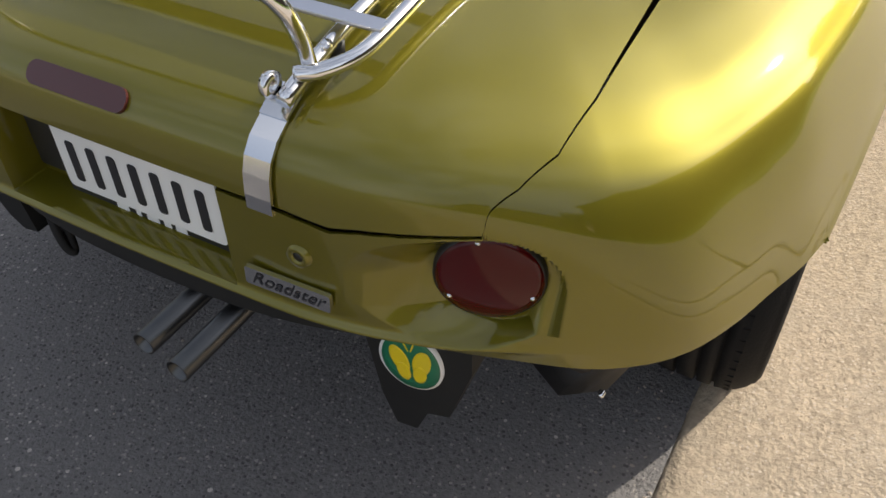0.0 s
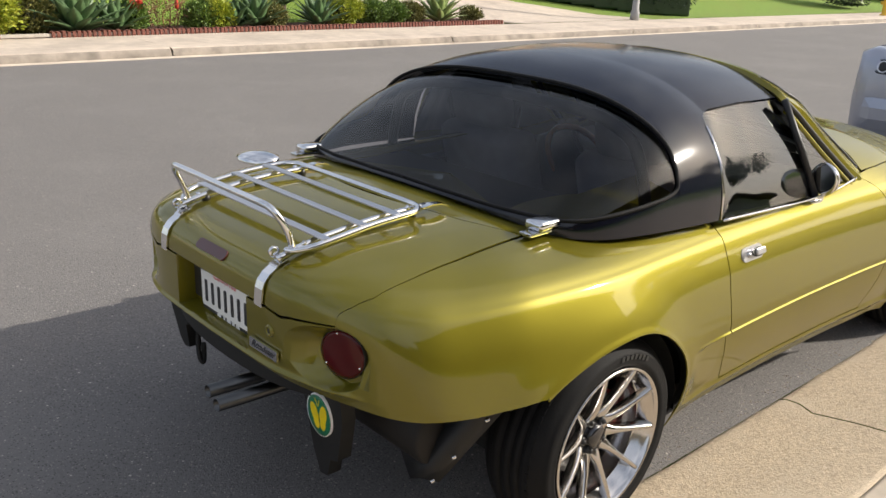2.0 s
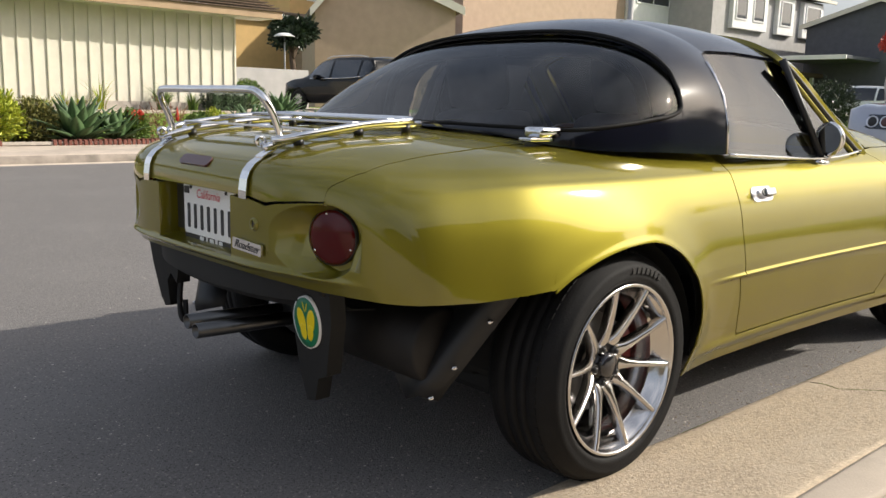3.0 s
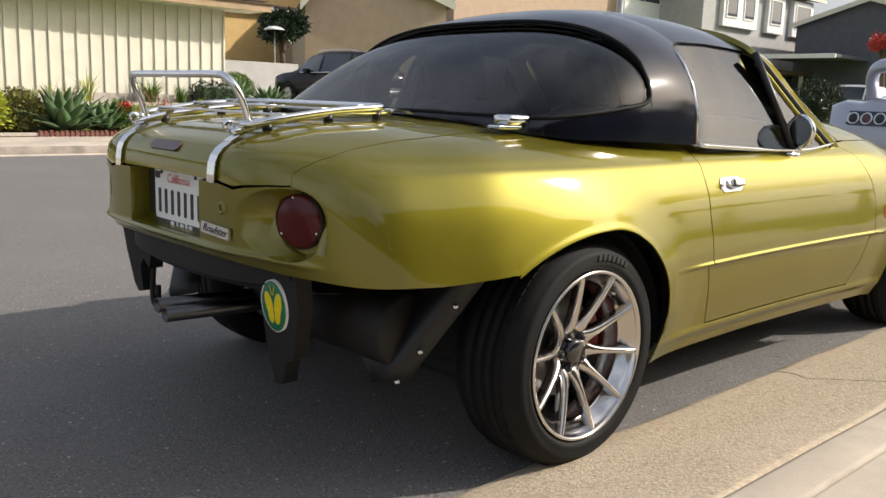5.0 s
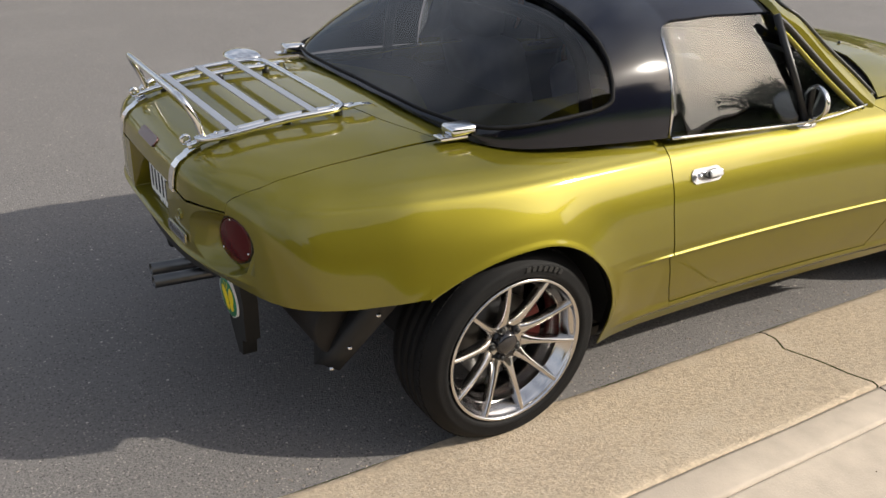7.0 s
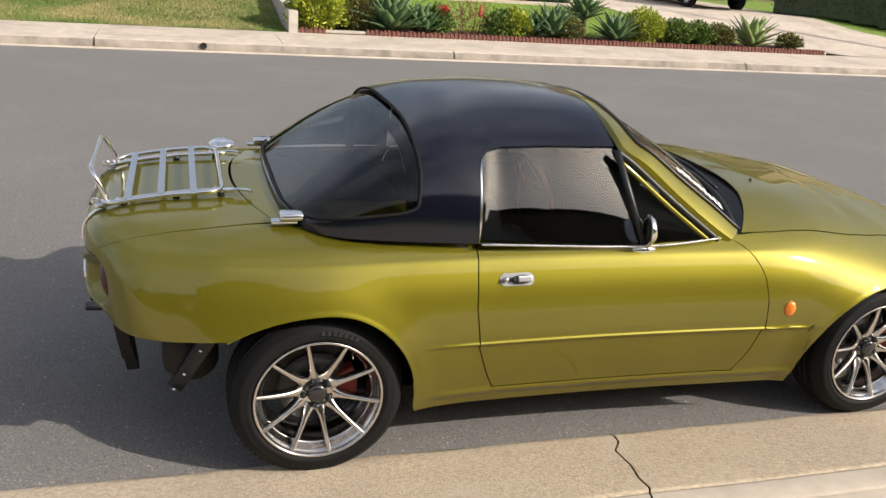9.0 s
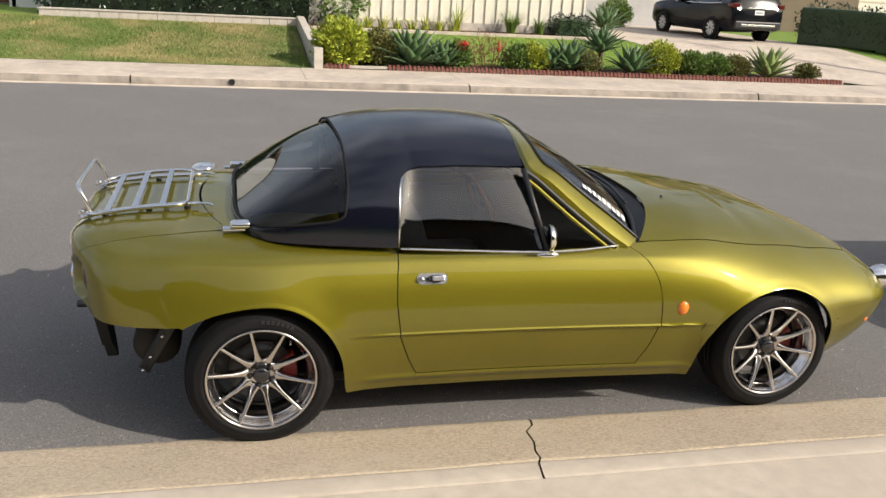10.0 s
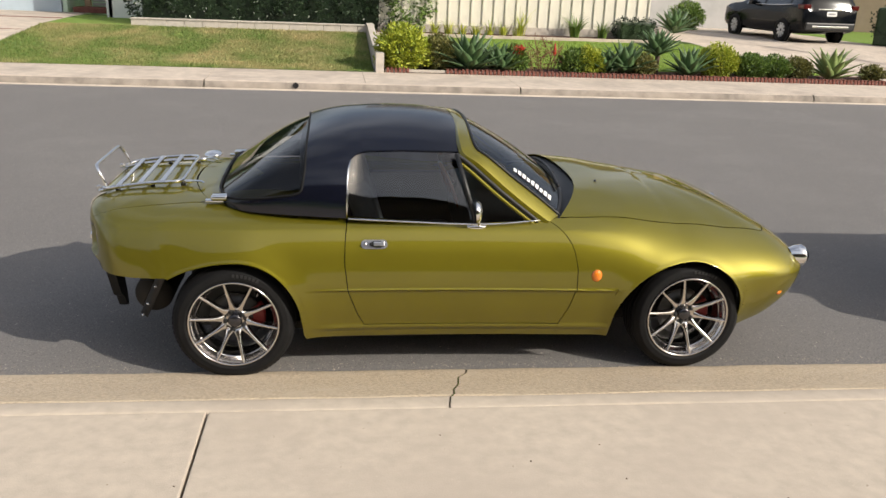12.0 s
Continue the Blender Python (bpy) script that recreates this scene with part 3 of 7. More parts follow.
def build_body():
    low = np.r_[np.linspace(-1, -0.30, 40), np.linspace(-0.285, 0, 56)]
    rise = np.linspace(0, 1, 44)[1:]
    tail = [[surf(s, q) for q in low] + [surf(s, (q_lid[s] - GAP * 1.2) * t) for t in rise] for s in q_lid]
    chunks = panel("quarter", tail, M_PAINT, car, tail=True)
    q_c = q_lid[list(q_lid)[-1]] - GAP * 1.2
    qs = np.r_[low, q_c * rise, np.linspace(q_c, 0.8, 16)[1:]]
    side = []
    for t in np.r_[np.linspace(0, 0.3, 60), np.linspace(0.305, 1, 60)]:
        side.append([surf(s_c + (s_edge(DOOR_R, q, -0.0022) - s_c) * t, q) for q in qs])
    chunks += panel("quarter", side, M_PAINT, car)
    weld("rear_body", chunks, M_PAINT, car)
    weld("trunk_lid", panel("lid", lines(list(q_lid), lambda s: q_lid[s] + GAP, lambda s: max(q_fr[s] - GAP * 0.3, q_lid[s] + GAP), 40), M_PAINT, car), M_PAINT, car)
    weld("rear_deck", panel("deck", lines(list(q_lid), lambda s: min(q_fr[s] + GAP * 0.3, 0.9995), lambda s: 1.0, 24), M_PAINT, car), M_PAINT, car)
    # doors, a grid between the front and rear edges, closer along the crease
    DOOR_ROWS = np.r_[np.linspace(0, 0.34, 18), np.linspace(0.345, 0.42, 34), np.linspace(0.43, 1, 34)]
    for k, nm in ((-1, "door"), (1, "door")):
        rows = []
        for t in np.linspace(0, 1, 50):
            row = []
            for w in DOOR_ROWS:
                xm = 0.56 + t * 1.0
                belt = float(np.interp(xm, [0.5, 0.8, 1.05, 1.23, 1.44, 1.56], BELT))
                z = DOOR_LOW + (belt - DOOR_LOW) * w
                x = door_edge(DOOR_R, z) + 0.0022 + t * (door_edge(DOOR_F, z) - door_edge(DOOR_R, z) - 0.0044)
                s = s_of_x(x)
                p = surf(s, q_of_z(s, z))
                row.append((p[0], p[1] * k, p[2]))
            rows.append(row)
        v = np.array(rows).reshape(-1, 3)
        weld(nm, [(v, grid_faces(50, len(DOOR_ROWS)))], M_PAINT, car)
    # sill under the doors
    rows = []
    for x in np.linspace(0.6165, 1.5895, 40):
        s = s_of_x(x)
        top = DOOR_LOW - 0.004
        rows.append([surf(s, q_of_z(s, z)) for z in np.linspace(bottom(x), top, 14)] + [(surf(s, q_of_z(s, top))[0], surf(s, q_of_z(s, top))[1] - 0.03, top)])
    for chunk in panel("sill", rows, M_PAINT, car):
        weld("sill", [chunk], M_PAINT, car)
    # front wings with the nose, and the bonnet between them
    def bonnet_side(x):
        return float(np.interp(x, [1.4, 1.55, 1.7, 2.1, 2.5, 2.72, 2.9], [0.675, 0.675, 0.675, 0.645, 0.575, 0.52, 0.46]))

    def bonnet_front(y):
        return 2.86 - 0.13 * (y / 0.52) ** 2

    def bonnet_rear(y):
        return 1.745 - 0.175 * (abs(y) / 0.675) ** 3.2

    def in_bonnet(x, y, z):
        return y < bonnet_side(x) and x < bonnet_front(y)

    s1 = s_of_x(1.62)
    ss = np.linspace(s1, S_END, 150)
    qb = {s: first_inside(s, in_bonnet, 0) for s in ss}
    rows = []
    for t, s in zip(np.linspace(0, 1, 150), ss):
        row = []
        for w in np.linspace(0, 1, 80):
            q = -1 + (qb[s] - GAP + 1) * w
            s0 = s_edge(DOOR_F, q, 0.0022)
            row.append(surf(s0 + (S_END - s0) * t, -1 + (np.interp(s0 + (S_END - s0) * t, ss, [qb[a] for a in ss]) - GAP + 1) * w))
        rows.append(row)
    weld("front_body", panel("wing", rows, M_PAINT, car), M_PAINT, car)
    # black shell added behind the panels: its colour darkens the shut lines
    rows = []
    for s in np.r_[np.linspace(0, s_c, 60), np.linspace(s_c + 0.02, S_END, 120)]:
        row = []
        for q in np.r_[np.linspace(-0.93, 0, 16), np.linspace(0.05, 0.55, 16)]:
            p = crater(surf(s, q))
            if 0.0 < p[0] < 1.66:
                p = (p[0], p[1], min(p[2], 0.72))
            sx = min(max(p[0], FAN_R), FAN_F)
            d = np.array((p[0] - sx, p[1], max(p[2] - 0.5, 0) * 0.8))
            row.append(tuple(np.array(p) - d / (np.linalg.norm(d) + 1e-6) * (0.060 if p[0] < -0.45 else 0.022)))
        rows.append(row)
    for chunk in panel("inner", rows, M_TRIM, car):
        weld("inner_shell", [chunk], M_TRIM, car, "", 0.0)
    rows = []
    for v in np.sin(np.linspace(-math.pi / 2, math.pi / 2, 60)):
        row = []
        for u in np.linspace(0, 1, 70):
            yy = v * 0.60
            for _ in range(5):
                x0, x1 = bonnet_rear(yy) + 0.003, bonnet_front(yy) - 0.003
                x = x0 + (x1 - x0) * u
                yy = v * (bonnet_side(x) - 0.0028)
            row.append((x, yy, top_z(x, yy)))
        rows.append(row)
    weld("bonnet", [(np.array(rows).reshape(-1, 3), grid_faces(60, 70))], M_PAINT, car)
    # black cowl between the bonnet and the windscreen
    rows = []
    for y in np.linspace(-0.685, 0.685, 40):
        x1 = bonnet_rear(min(abs(y), 0.675)) + 0.02
        z1 = top_z(x1, y) - 0.014
        g = screen_place(y / 0.665, 1.0)
        rows.append([(x1, y, z1 - 0.02), (x1 - 0.012, y, z1), (x1 - 0.02, y, z1 - 0.006), (g[0] + 0.012, y, g[2] - 0.018), (g[0], y, g[2] - 0.012), (g[0] - 0.05, y, g[2] - 0.012)])
    weld("cowl_panel", [(np.array(rows).reshape(-1, 3), grid_faces(40, 6))], M_LINER, car, "black plastic scuttle", 0.0)


def screen_place(y, w):
    """A place on the windscreen: y from side to side (-1 to 1), w from its top (0) to its foot (1)."""
    hi = np.array((1.145 + 0.02 * (1 - y * y), 0.51 * y, 1.094 + 0.086 * (1 - y * y)))
    lo = np.array((1.560 + 0.105 * (1 - abs(y) ** 3), 0.655 * y, 0.798 + 0.088 * (1 - y * y)))
    return hi + (lo - hi) * w + np.array((0.5, 0, 0.8)) * 0.018 * math.sin(math.pi * w)


build_body()


# ---- hardtop and glass ----
BASE = spline([(-.105, 0, .858), (-.102, .20, .855), (-.088, .40, .843), (-.04, .555, .822), (.05, .63, .812), (.20, .672, .808), (.40, .692, .801), (.545, .699, .796),
               (.8, .702, .783), (1.05, .703, .771), (1.25, .703, .771), (1.5, .695, .790)], 20)
B_LEN = np.r_[0, np.cumsum(np.linalg.norm(np.diff(BASE, axis=0), axis=1))]
TOP_FAN = 0.52
ROOF = ([0.0, 0.52, 0.75, 0.95, 1.12, 1.3, 1.6], [1.225, 1.237, 1.243, 1.236, 1.215, 1.15, 0.9])


def b_of_x(x):
    return float(np.interp(x, BASE[:, 0], B_LEN))


RIDGE = spline([(-.105, .858), (0, .936), (.1, 1.010), (.2, 1.072), (.3, 1.125), (.4, 1.165), (.5, 1.192), (.6, 1.207), (.75, 1.217), (.95, 1.214), (1.12, 1.194), (1.3, 1.14), (1.6, 0.9)], 10)


def ridge(x):
    return float(np.interp(x, RIDGE[:, 0], RIDGE[:, 1]))


def roof(s, q):
    """A place on the right half of the cabin's form: s along the base line from the rear, q from the base (0) to the ridge (1)."""
    bx, by = np.interp(s, B_LEN, BASE[:, 0]), np.interp(s, B_LEN, BASE[:, 1])
    sx = max(bx, TOP_FAN)
    k = max(math.cos(q * math.pi / 2), 0) ** (2 / 2.35)
    x, y = sx + (bx - sx) * k, by * k
    w, bz = np.interp(x, BASE[:, 0], BASE[:, 1]), np.interp(x, BASE[:, 0], BASE[:, 2])
    n = 3.2 - 0.75 * min(max((x - 0.22) / 0.38, 0), 1)
    z = bz + (ridge(x) - bz) * max(1 - min(y / (w + 1e-9), 1) ** n, 0) ** (1 / n)
    return (x, y, z)


def rq_of_z(s, z):
    lo, hi = 0.0, 1.0
    for _ in range(40):
        m = (lo + hi) / 2
        lo, hi = (m, hi) if roof(s, m)[2] < z else (lo, m)
    return lo


def window_edge(x):
    """Lower edge of the hardtop over the side window."""
    return float(np.interp(x, [0.50, 0.530, 0.535, 0.541, 0.555, 0.58, 0.63, 0.8, 1.1], [0.78, 0.79, 0.98, 1.035, 1.062, 1.08, 1.092, 1.097, 1.090]))


def build_top():
    s1 = b_of_x(0.53)
    ss = np.linspace(0, s1, 110)
    # the rear pane is a rounded patch of the form, the shell goes round it
    s_g = b_of_x(0.322)

    def pane(s):
        d = min(abs(s) / s_g, 1)
        lo, hi = 0.150 - 0.085 * d, 1.0
        a, b = 0.0, 1.0
        for _ in range(30):
            m = (a + b) / 2
            a, b = (m, b) if roof(s, m)[0] < 0.350 else (a, m)
        hi = max(a, lo + 0.12)
        e = max(1 - d ** 16, 0) ** (1 / 5)
        mid = lo + 0.42 * (hi - lo)
        return mid - (mid - lo) * e, mid + (hi - mid) * e

    lo_t, hi_t = np.linspace(0, 1, 14), np.linspace(0, 1, 26)
    rows_lo, rows_hi, rows_g, rows_c = [], [], [], []
    for s in np.r_[np.linspace(0, s_g * 0.9, 60), np.linspace(s_g * 0.905, s_g, 50)]:
        a, b = pane(s)
        rows_lo.append([roof(s, a * t) for t in lo_t])
        rows_hi.append([roof(s, b + (1 - b) * t) for t in hi_t])
        rows_g.append([tuple(np.array(roof(s, a + (b - a) * t)) - np.array((-0.004 - 0.006 * t, 0, 0.006 + 0.008 * t))) for t in np.linspace(0, 1, 24)])
    mid = pane(s_g)[0]
    q_all = np.r_[mid * lo_t, (mid + (1 - mid) * hi_t)[1:]]
    for s in np.linspace(s_g, s1, 40):
        rows_c.append([roof(s, t) for t in q_all])
    rows_r = []
    for x in np.r_[np.linspace(0.53, 0.6, 28), np.linspace(0.61, 1.10, 30)]:
        s = b_of_x(x)
        q0 = rq_of_z(s, window_edge(x)) if x > 0.5301 else 0.0
        rows_r.append([roof(s, max(q0, t)) for t in q_all])
    ch = []
    for r in (rows_lo, rows_hi, rows_c, rows_r):
        ch += panel("top", r, M_TOP, car)
    hard = tagged(thing("hardtop", "glossy black removable hardtop on the roadster", "car roof", (0, -0.013, 0)))
    weld("shell", ch, M_TOP, hard, "", 0.012)
    gl = weld("rear_window", panel("g", rows_g, M_GLASS_REAR, car), M_GLASS_REAR, hard, "dark tinted rear window", 0.0, (-0.6, 0, 1))
    gl.visible_shadow = True
    # seal round the pane
    rim = []
    seq = np.r_[np.linspace(0, s_g * 0.9, 60), np.linspace(s_g * 0.905, s_g, 50)]
    for s in seq:
        rim.append(np.array(roof(s, pane(s)[0])))
    for s in seq[-2::-1]:
        rim.append(np.array(roof(s, pane(s)[1])))
    rim = np.array(rim)
    ring = np.vstack([rim * (1, -1, 1), (rim[::-1])])
    tube("window_seal", ring, 0.006, M_RUBBER, hard, "", 6, True)
    return hard


hardtop = build_top()


def build_glass():
    for k in (-1, 1):
        rows = []
        for t in np.linspace(0, 1, 30):
            row = []
            for w in np.linspace(0, 1, 20):
                lo = float(np.interp(0.55 + t * 0.6, [0.55, 1.15], [0.785, 0.76]))
                x_lo, x_hi = 0.535 + t * 0.625, 0.537 + t * 0.538
                x = x_lo + (x_hi - x_lo) * w
                hi = window_edge(min(max(x, 0.543), 1.05)) + 0.004
                z = lo + (hi - lo) * w
                y0, y1 = (roof(b_of_x(xx), rq_of_z(b_of_x(xx), zz))[1] for xx, zz in ((x_lo, lo), (x_hi, hi)))
                row.append((x, k * (y0 + (y1 - y0) * w + 0.014 * math.sin(math.pi * w) - 0.008), z))
            rows.append(row)
        weld("side_window", [(np.array(rows).reshape(-1, 3), grid_faces(30, 20))], M_GLASS_SIDE, car, "", 0.0, (0, k, 0.3))
        rows = []
        for t in np.linspace(0, 1, 16):
            row = []
            for w in np.linspace(0, 1, 16):
                lo = np.array((1.165 + 0.315 * t, 0.690, 0.765 + 0.016 * t))
                hi = np.array((1.075, 0.578, 1.075))
                hi = hi + (np.array((1.48, 0.690, 0.785)) - hi) * t
                p = lo + (hi - lo) * w
                row.append((p[0], k * p[1], p[2]))
            rows.append(row)
        weld("quarter_window", [(np.array(rows).reshape(-1, 3), grid_faces(16, 16))], M_GLASS_SIDE, car, "", 0.0, (0, k, 0.3))
        tube("window_post", [(1.155, k * 0.697, 0.770), (1.112, k * 0.645, 0.92), (1.063, k * 0.578, 1.088)], 0.012, M_TRIM, car)
        tube("window_edge", [(x, k * (roof(b_of_x(x), rq_of_z(b_of_x(x), z))[1] + 0.002), z) for x, z in ((0.533, 0.798), (0.534, 0.88), (0.536, 0.96), (0.541, 1.02), (0.552, 1.055))], 0.004, M_CHROME, car, "thin chrome window edge", 6)
        tube("belt_trim", spline([(0.54, k * 0.706, 0.796), (0.8, k * 0.71, 0.784), (1.05, k * 0.711, 0.773), (1.25, k * 0.711, 0.773), (1.47, k * 0.700, 0.788)], 6), 0.0045, M_CHROME, car, "chrome belt strip")
        a = spline([(1.075, k * 0.575, 1.092), (1.14, k * 0.590, 1.050), (1.30, k * 0.640, 0.920), (1.475, k * 0.690, 0.790)], 10)
        tube("pillar_seal", a + np.array((-0.012, k * 0.004, -0.010)), 0.010, M_TRIM, car)
        tube("quarter_frame", a[4:] + np.array((-0.029, k * 0.006, -0.028)), 0.0095, M_PAINT, car)
    outer = [(1.515, -0.702, 0.782), (1.42, -0.675, 0.846), (1.30, -0.640, 0.938), (1.18, -0.602, 1.038), (1.105, -0.570, 1.084), (1.088, -0.520, 1.122), (1.09, -0.40, 1.165), (1.10, -0.2, 1.193), (1.105, 0, 1.202)]
    inner = [(1.575, -0.652, 0.800), (1.475, -0.617, 0.878), (1.35, -0.578, 0.968), (1.23, -0.545, 1.060), (1.175, -0.515, 1.094), (1.160, -0.465, 1.120), (1.158, -0.36, 1.152), (1.166, -0.18, 1.176), (1.170, 0, 1.184)]
    o_, n_ = spline(outer, 6), spline(inner, 6)
    o_, n_ = (np.vstack([c, c[-2::-1] * (1, -1, 1)]) for c in (o_, n_))
    rows = []
    for p, q in zip(o_, n_):
        m = (p + q) / 2 + np.array((0.25, 0, 0.75)) * 0.006 + np.array((0, np.sign(p[1]), 0)) * 0.004
        rows.append([p + np.array((-0.012, 0, -0.016)), p, m, q, q + np.array((-0.01, 0, -0.02))])
    weld("windscreen_frame", [(np.array(rows).reshape(-1, 3), grid_faces(len(rows), 5))], M_PAINT, car, "", 0.012)
    tube("screen_seal", n_ + np.array((0.004, 0, 0.002)), 0.007, M_TRIM, car)
    rows = []
    for w in np.linspace(0, 1, 24):
        rows.append([tuple(screen_place(y, w)) for y in np.linspace(-1, 1, 40)])
    weld("windscreen", [(np.array(rows).reshape(-1, 3), grid_faces(24, 40))], M_GLASS, car, "", 0.0, (0.5, 0, 0.8))
    tube("cowl_seal", [screen_place(y, 1.0) for y in np.linspace(-1, 1, 40)], 0.010, M_TRIM, car)


build_glass()


# ---- wheels ----
def build_wheel():
    """A ten-spoke wheel with its outer face towards -y, hub at the origin."""
    w = new("wheel")
    tyre = [(0.212, 0.022), (0.220, 0.008), (0.232, 0.001), (0.236, 0.004), (0.250, 0.000), (0.262, 0.006), (0.264, 0.010), (0.272, 0.016), (0.283, 0.032), (0.2895, 0.052),
            (0.291, 0.066), (0.2835, 0.0665), (0.2835, 0.073), (0.2915, 0.0735), (0.292, 0.095), (0.284, 0.0955), (0.284, 0.102), (0.292, 0.1025), (0.292, 0.130), (0.284, 0.1305), (0.284, 0.137), (0.2915, 0.1375),
            (0.2905, 0.16), (0.284, 0.185), (0.266, 0.208), (0.235, 0.212), (0.212, 0.200)]
    t = lathe("tyre", tyre, M_RUBBER, w, "black low-profile tyre", 96)
    # shoulder blocks cut across the tread
    for side in (0.052, 0.158):
        bm = bmesh.new()
        for i in range(72):
            a = 2 * math.pi * i / 72
            box(bm, 0.2750, 0.2893, side - 0.011, side + 0.011, -0.0085, 0.0085, 0, Matrix.Rotation(-a, 4, 'Y'))
        tb = part("tread_block", bm, M_RUBBER, t)
        tagged(tb, kind="stuff")
    lathe("rim", [(0.214, 0.014), (0.2155, 0.006), (0.211, 0.003), (0.2065, 0.005), (0.2045, 0.012), (0.201, 0.022), (0.197, 0.025), (0.1955, 0.034), (0.189, 0.040), (0.187, 0.052), (0.183, 0.055)], M_RIM, w, "polished dark chrome rim", 96)
    lathe("barrel", [(0.183, 0.055), (0.181, 0.085), (0.176, 0.090), (0.174, 0.13), (0.184, 0.185), (0.20, 0.200)], M_BARREL, w, "inner barrel, shade in its colour", 96)
    for i in range(10):
        a0 = math.radians(36 * i + 29)
        bm = bmesh.new()
        prof = [(0.052, 0.060, 0.0150, 0.022), (0.062, 0.053, 0.0120, 0.026), (0.078, 0.046, 0.0082, 0.026), (0.105, 0.036, 0.0062, 0.026), (0.15, 0.022, 0.0052, 0.026), (0.185, 0.013, 0.0046, 0.024), (0.2045, 0.009, 0.0042, 0.018)]
        rings = []
        for r, y, wd, th in prof:
            ring = []
            for (u, v) in ((-2.1, 1.0), (-1.35, 0.22), (-0.9, 0), (0.9, 0), (1.35, 0.22), (2.1, 1.0)):
                ring.append(bm.verts.new((r * math.cos(a0) - u * wd * math.sin(a0), y + v * th, r * math.sin(a0) + u * wd * math.cos(a0))))
            rings.append(ring)
        for p, q in zip(rings, rings[1:]):
            for j in range(6):
                bm.faces.new((p[j], p[(j + 1) % 6], q[(j + 1) % 6], q[j]))
        bmesh.ops.recalc_face_normals(bm, faces=bm.faces)
        part("spoke", bm, M_RIM, w, "", True)
    lathe("hub", [(0.0, 0.068), (0.034, 0.068), (0.052, 0.066), (0.057, 0.058), (0.061, 0.058), (0.064, 0.066), (0.064, 0.09)], M_RIM, w, "polished hub ring", 40)
    lathe("cap", [(0.0, 0.044), (0.024, 0.045), (0.031, 0.049), (0.034, 0.058), (0.034, 0.08)], M_TRIMGLOSS, w, "black centre cap", 24)
    for i in range(5):
        a = math.radians(40 + 72 * i)
        lathe("lug_hole", [(0, 0.0652), (0.0095, 0.0652), (0.0105, 0.0580), (0.0120, 0.0580), (0.0125, 0.066)], M_DARKMETAL, w, "", 16, 'y', (0.046 * math.cos(a), 0, 0.046 * math.sin(a)))
        lathe("lug_nut", [(0, 0.052), (0.005, 0.0525), (0.0075, 0.055), (0.0075, 0.068)], M_TRIM, w, "", 6, 'y', (0.046 * math.cos(a), 0, 0.046 * math.sin(a)))
    lathe("brake_disc", [(0.05, 0.100), (0.125, 0.100), (0.125, 0.118), (0.05, 0.118)], M_DARKMETAL, w, "", 48)
    v, f = lathe_data([(0.085, 0.085), (0.138, 0.085), (0.143, 0.092), (0.143, 0.13), (0.085, 0.13), (0.085, 0.085)], 12, 'y', math.radians(-18), math.radians(32))
    f += [tuple(range(6)), tuple(range(len(v) - 6, len(v)))[::-1]]
    mesh_object("brake_caliper", v, f, M_RED, w, "red brake caliper", False)
    lathe("valve", [(0, -0.012), (0.003, -0.012), (0.0035, 0.0), (0.0035, 0.03)], M_CHROME, w, "", 8, 'y', (0.178 * math.cos(0.9), 0.035, 0.178 * math.sin(0.9)))
    # raised maker's mark on the sidewall, as plain bars
    bm = bmesh.new()
    for i in range(7):
        a = math.radians(62 + 4.4 * i)
        box(bm, 0.240, 0.254, -0.0012, 0.004, -0.006, 0.006, 0, Matrix.Rotation(-a, 4, 'Y'))
    part("sidewall_mark", bm, M_RUBBERMARK, t)
    return w


wheel = build_wheel()
wheel.parent = car
wheel.matrix_basis = pose(0, -0.775, 0.29)
for x, y, turn in ((2.265, -0.775, 0), (0, 0.775, 180), (2.265, 0.775, 180)):
    w2 = copy_thing(wheel, pose(x, y, 0.29, 0, 0, turn))


# ---- fittings of the car ----
M_FLOOR = material("carpet", (0.02, 0.02, 0.02), 0.95)
M_WOOD = material("varnished_wood", (0.30, 0.10, 0.03), 0.25, 0, 0.8, 0.25, 30)
M_GREEN = material("sticker_green", (0.0, 0.16, 0.07), 0.4, 0, 0.3)
M_YELLOW = material("sticker_yellow", (0.80, 0.62, 0.0), 0.4, 0, 0.3)
M_REDINK = material("red_ink", (0.6, 0.03, 0.05), 0.5)
M_CLEAR = glass_material("clear_lens", (0.9, 0.92, 0.95))
M_RUST = material("burnt_steel", (0.014, 0.012, 0.011), 0.6, 0.2, 0, 0.4, 12)
M_ALU = material("brushed_mount", (0.55, 0.55, 0.58), 0.35, 1.0)


def side_y(x, z):
    s = s_of_x(x)
    return surf(s, q_of_z(s, z))[1]


def ellipse_disc(name, c, a, b, thick, mat, parent, label="", rot=(0, 0, 0), n=40, dome=0.0, parts=4):
    """A disc or shallow dome facing -x before it is turned."""
    verts, faces = [], []
    for k in range(parts + 1):
        r = max(k / parts, 1e-3)
        for i in range(n):
            t = 2 * math.pi * i / n
            verts.append((-dome * (1 - r * r), a * r * math.cos(t), b * r * math.sin(t)))
    faces = grid_faces(parts + 1, n, True)
    base = len(verts)
    for i in range(n):
        t = 2 * math.pi * i / n
        verts.append((thick, a * math.cos(t), b * math.sin(t)))
    faces += [(parts * n + i, parts * n + (i + 1) % n, base + (i + 1) % n, base + i) for i in range(n)]
    faces.append(tuple(range(n))[::-1])
    ob = mesh_object(name, verts, faces, mat, parent, label)
    ob.matrix_basis = pose(*c, *rot)
    return ob


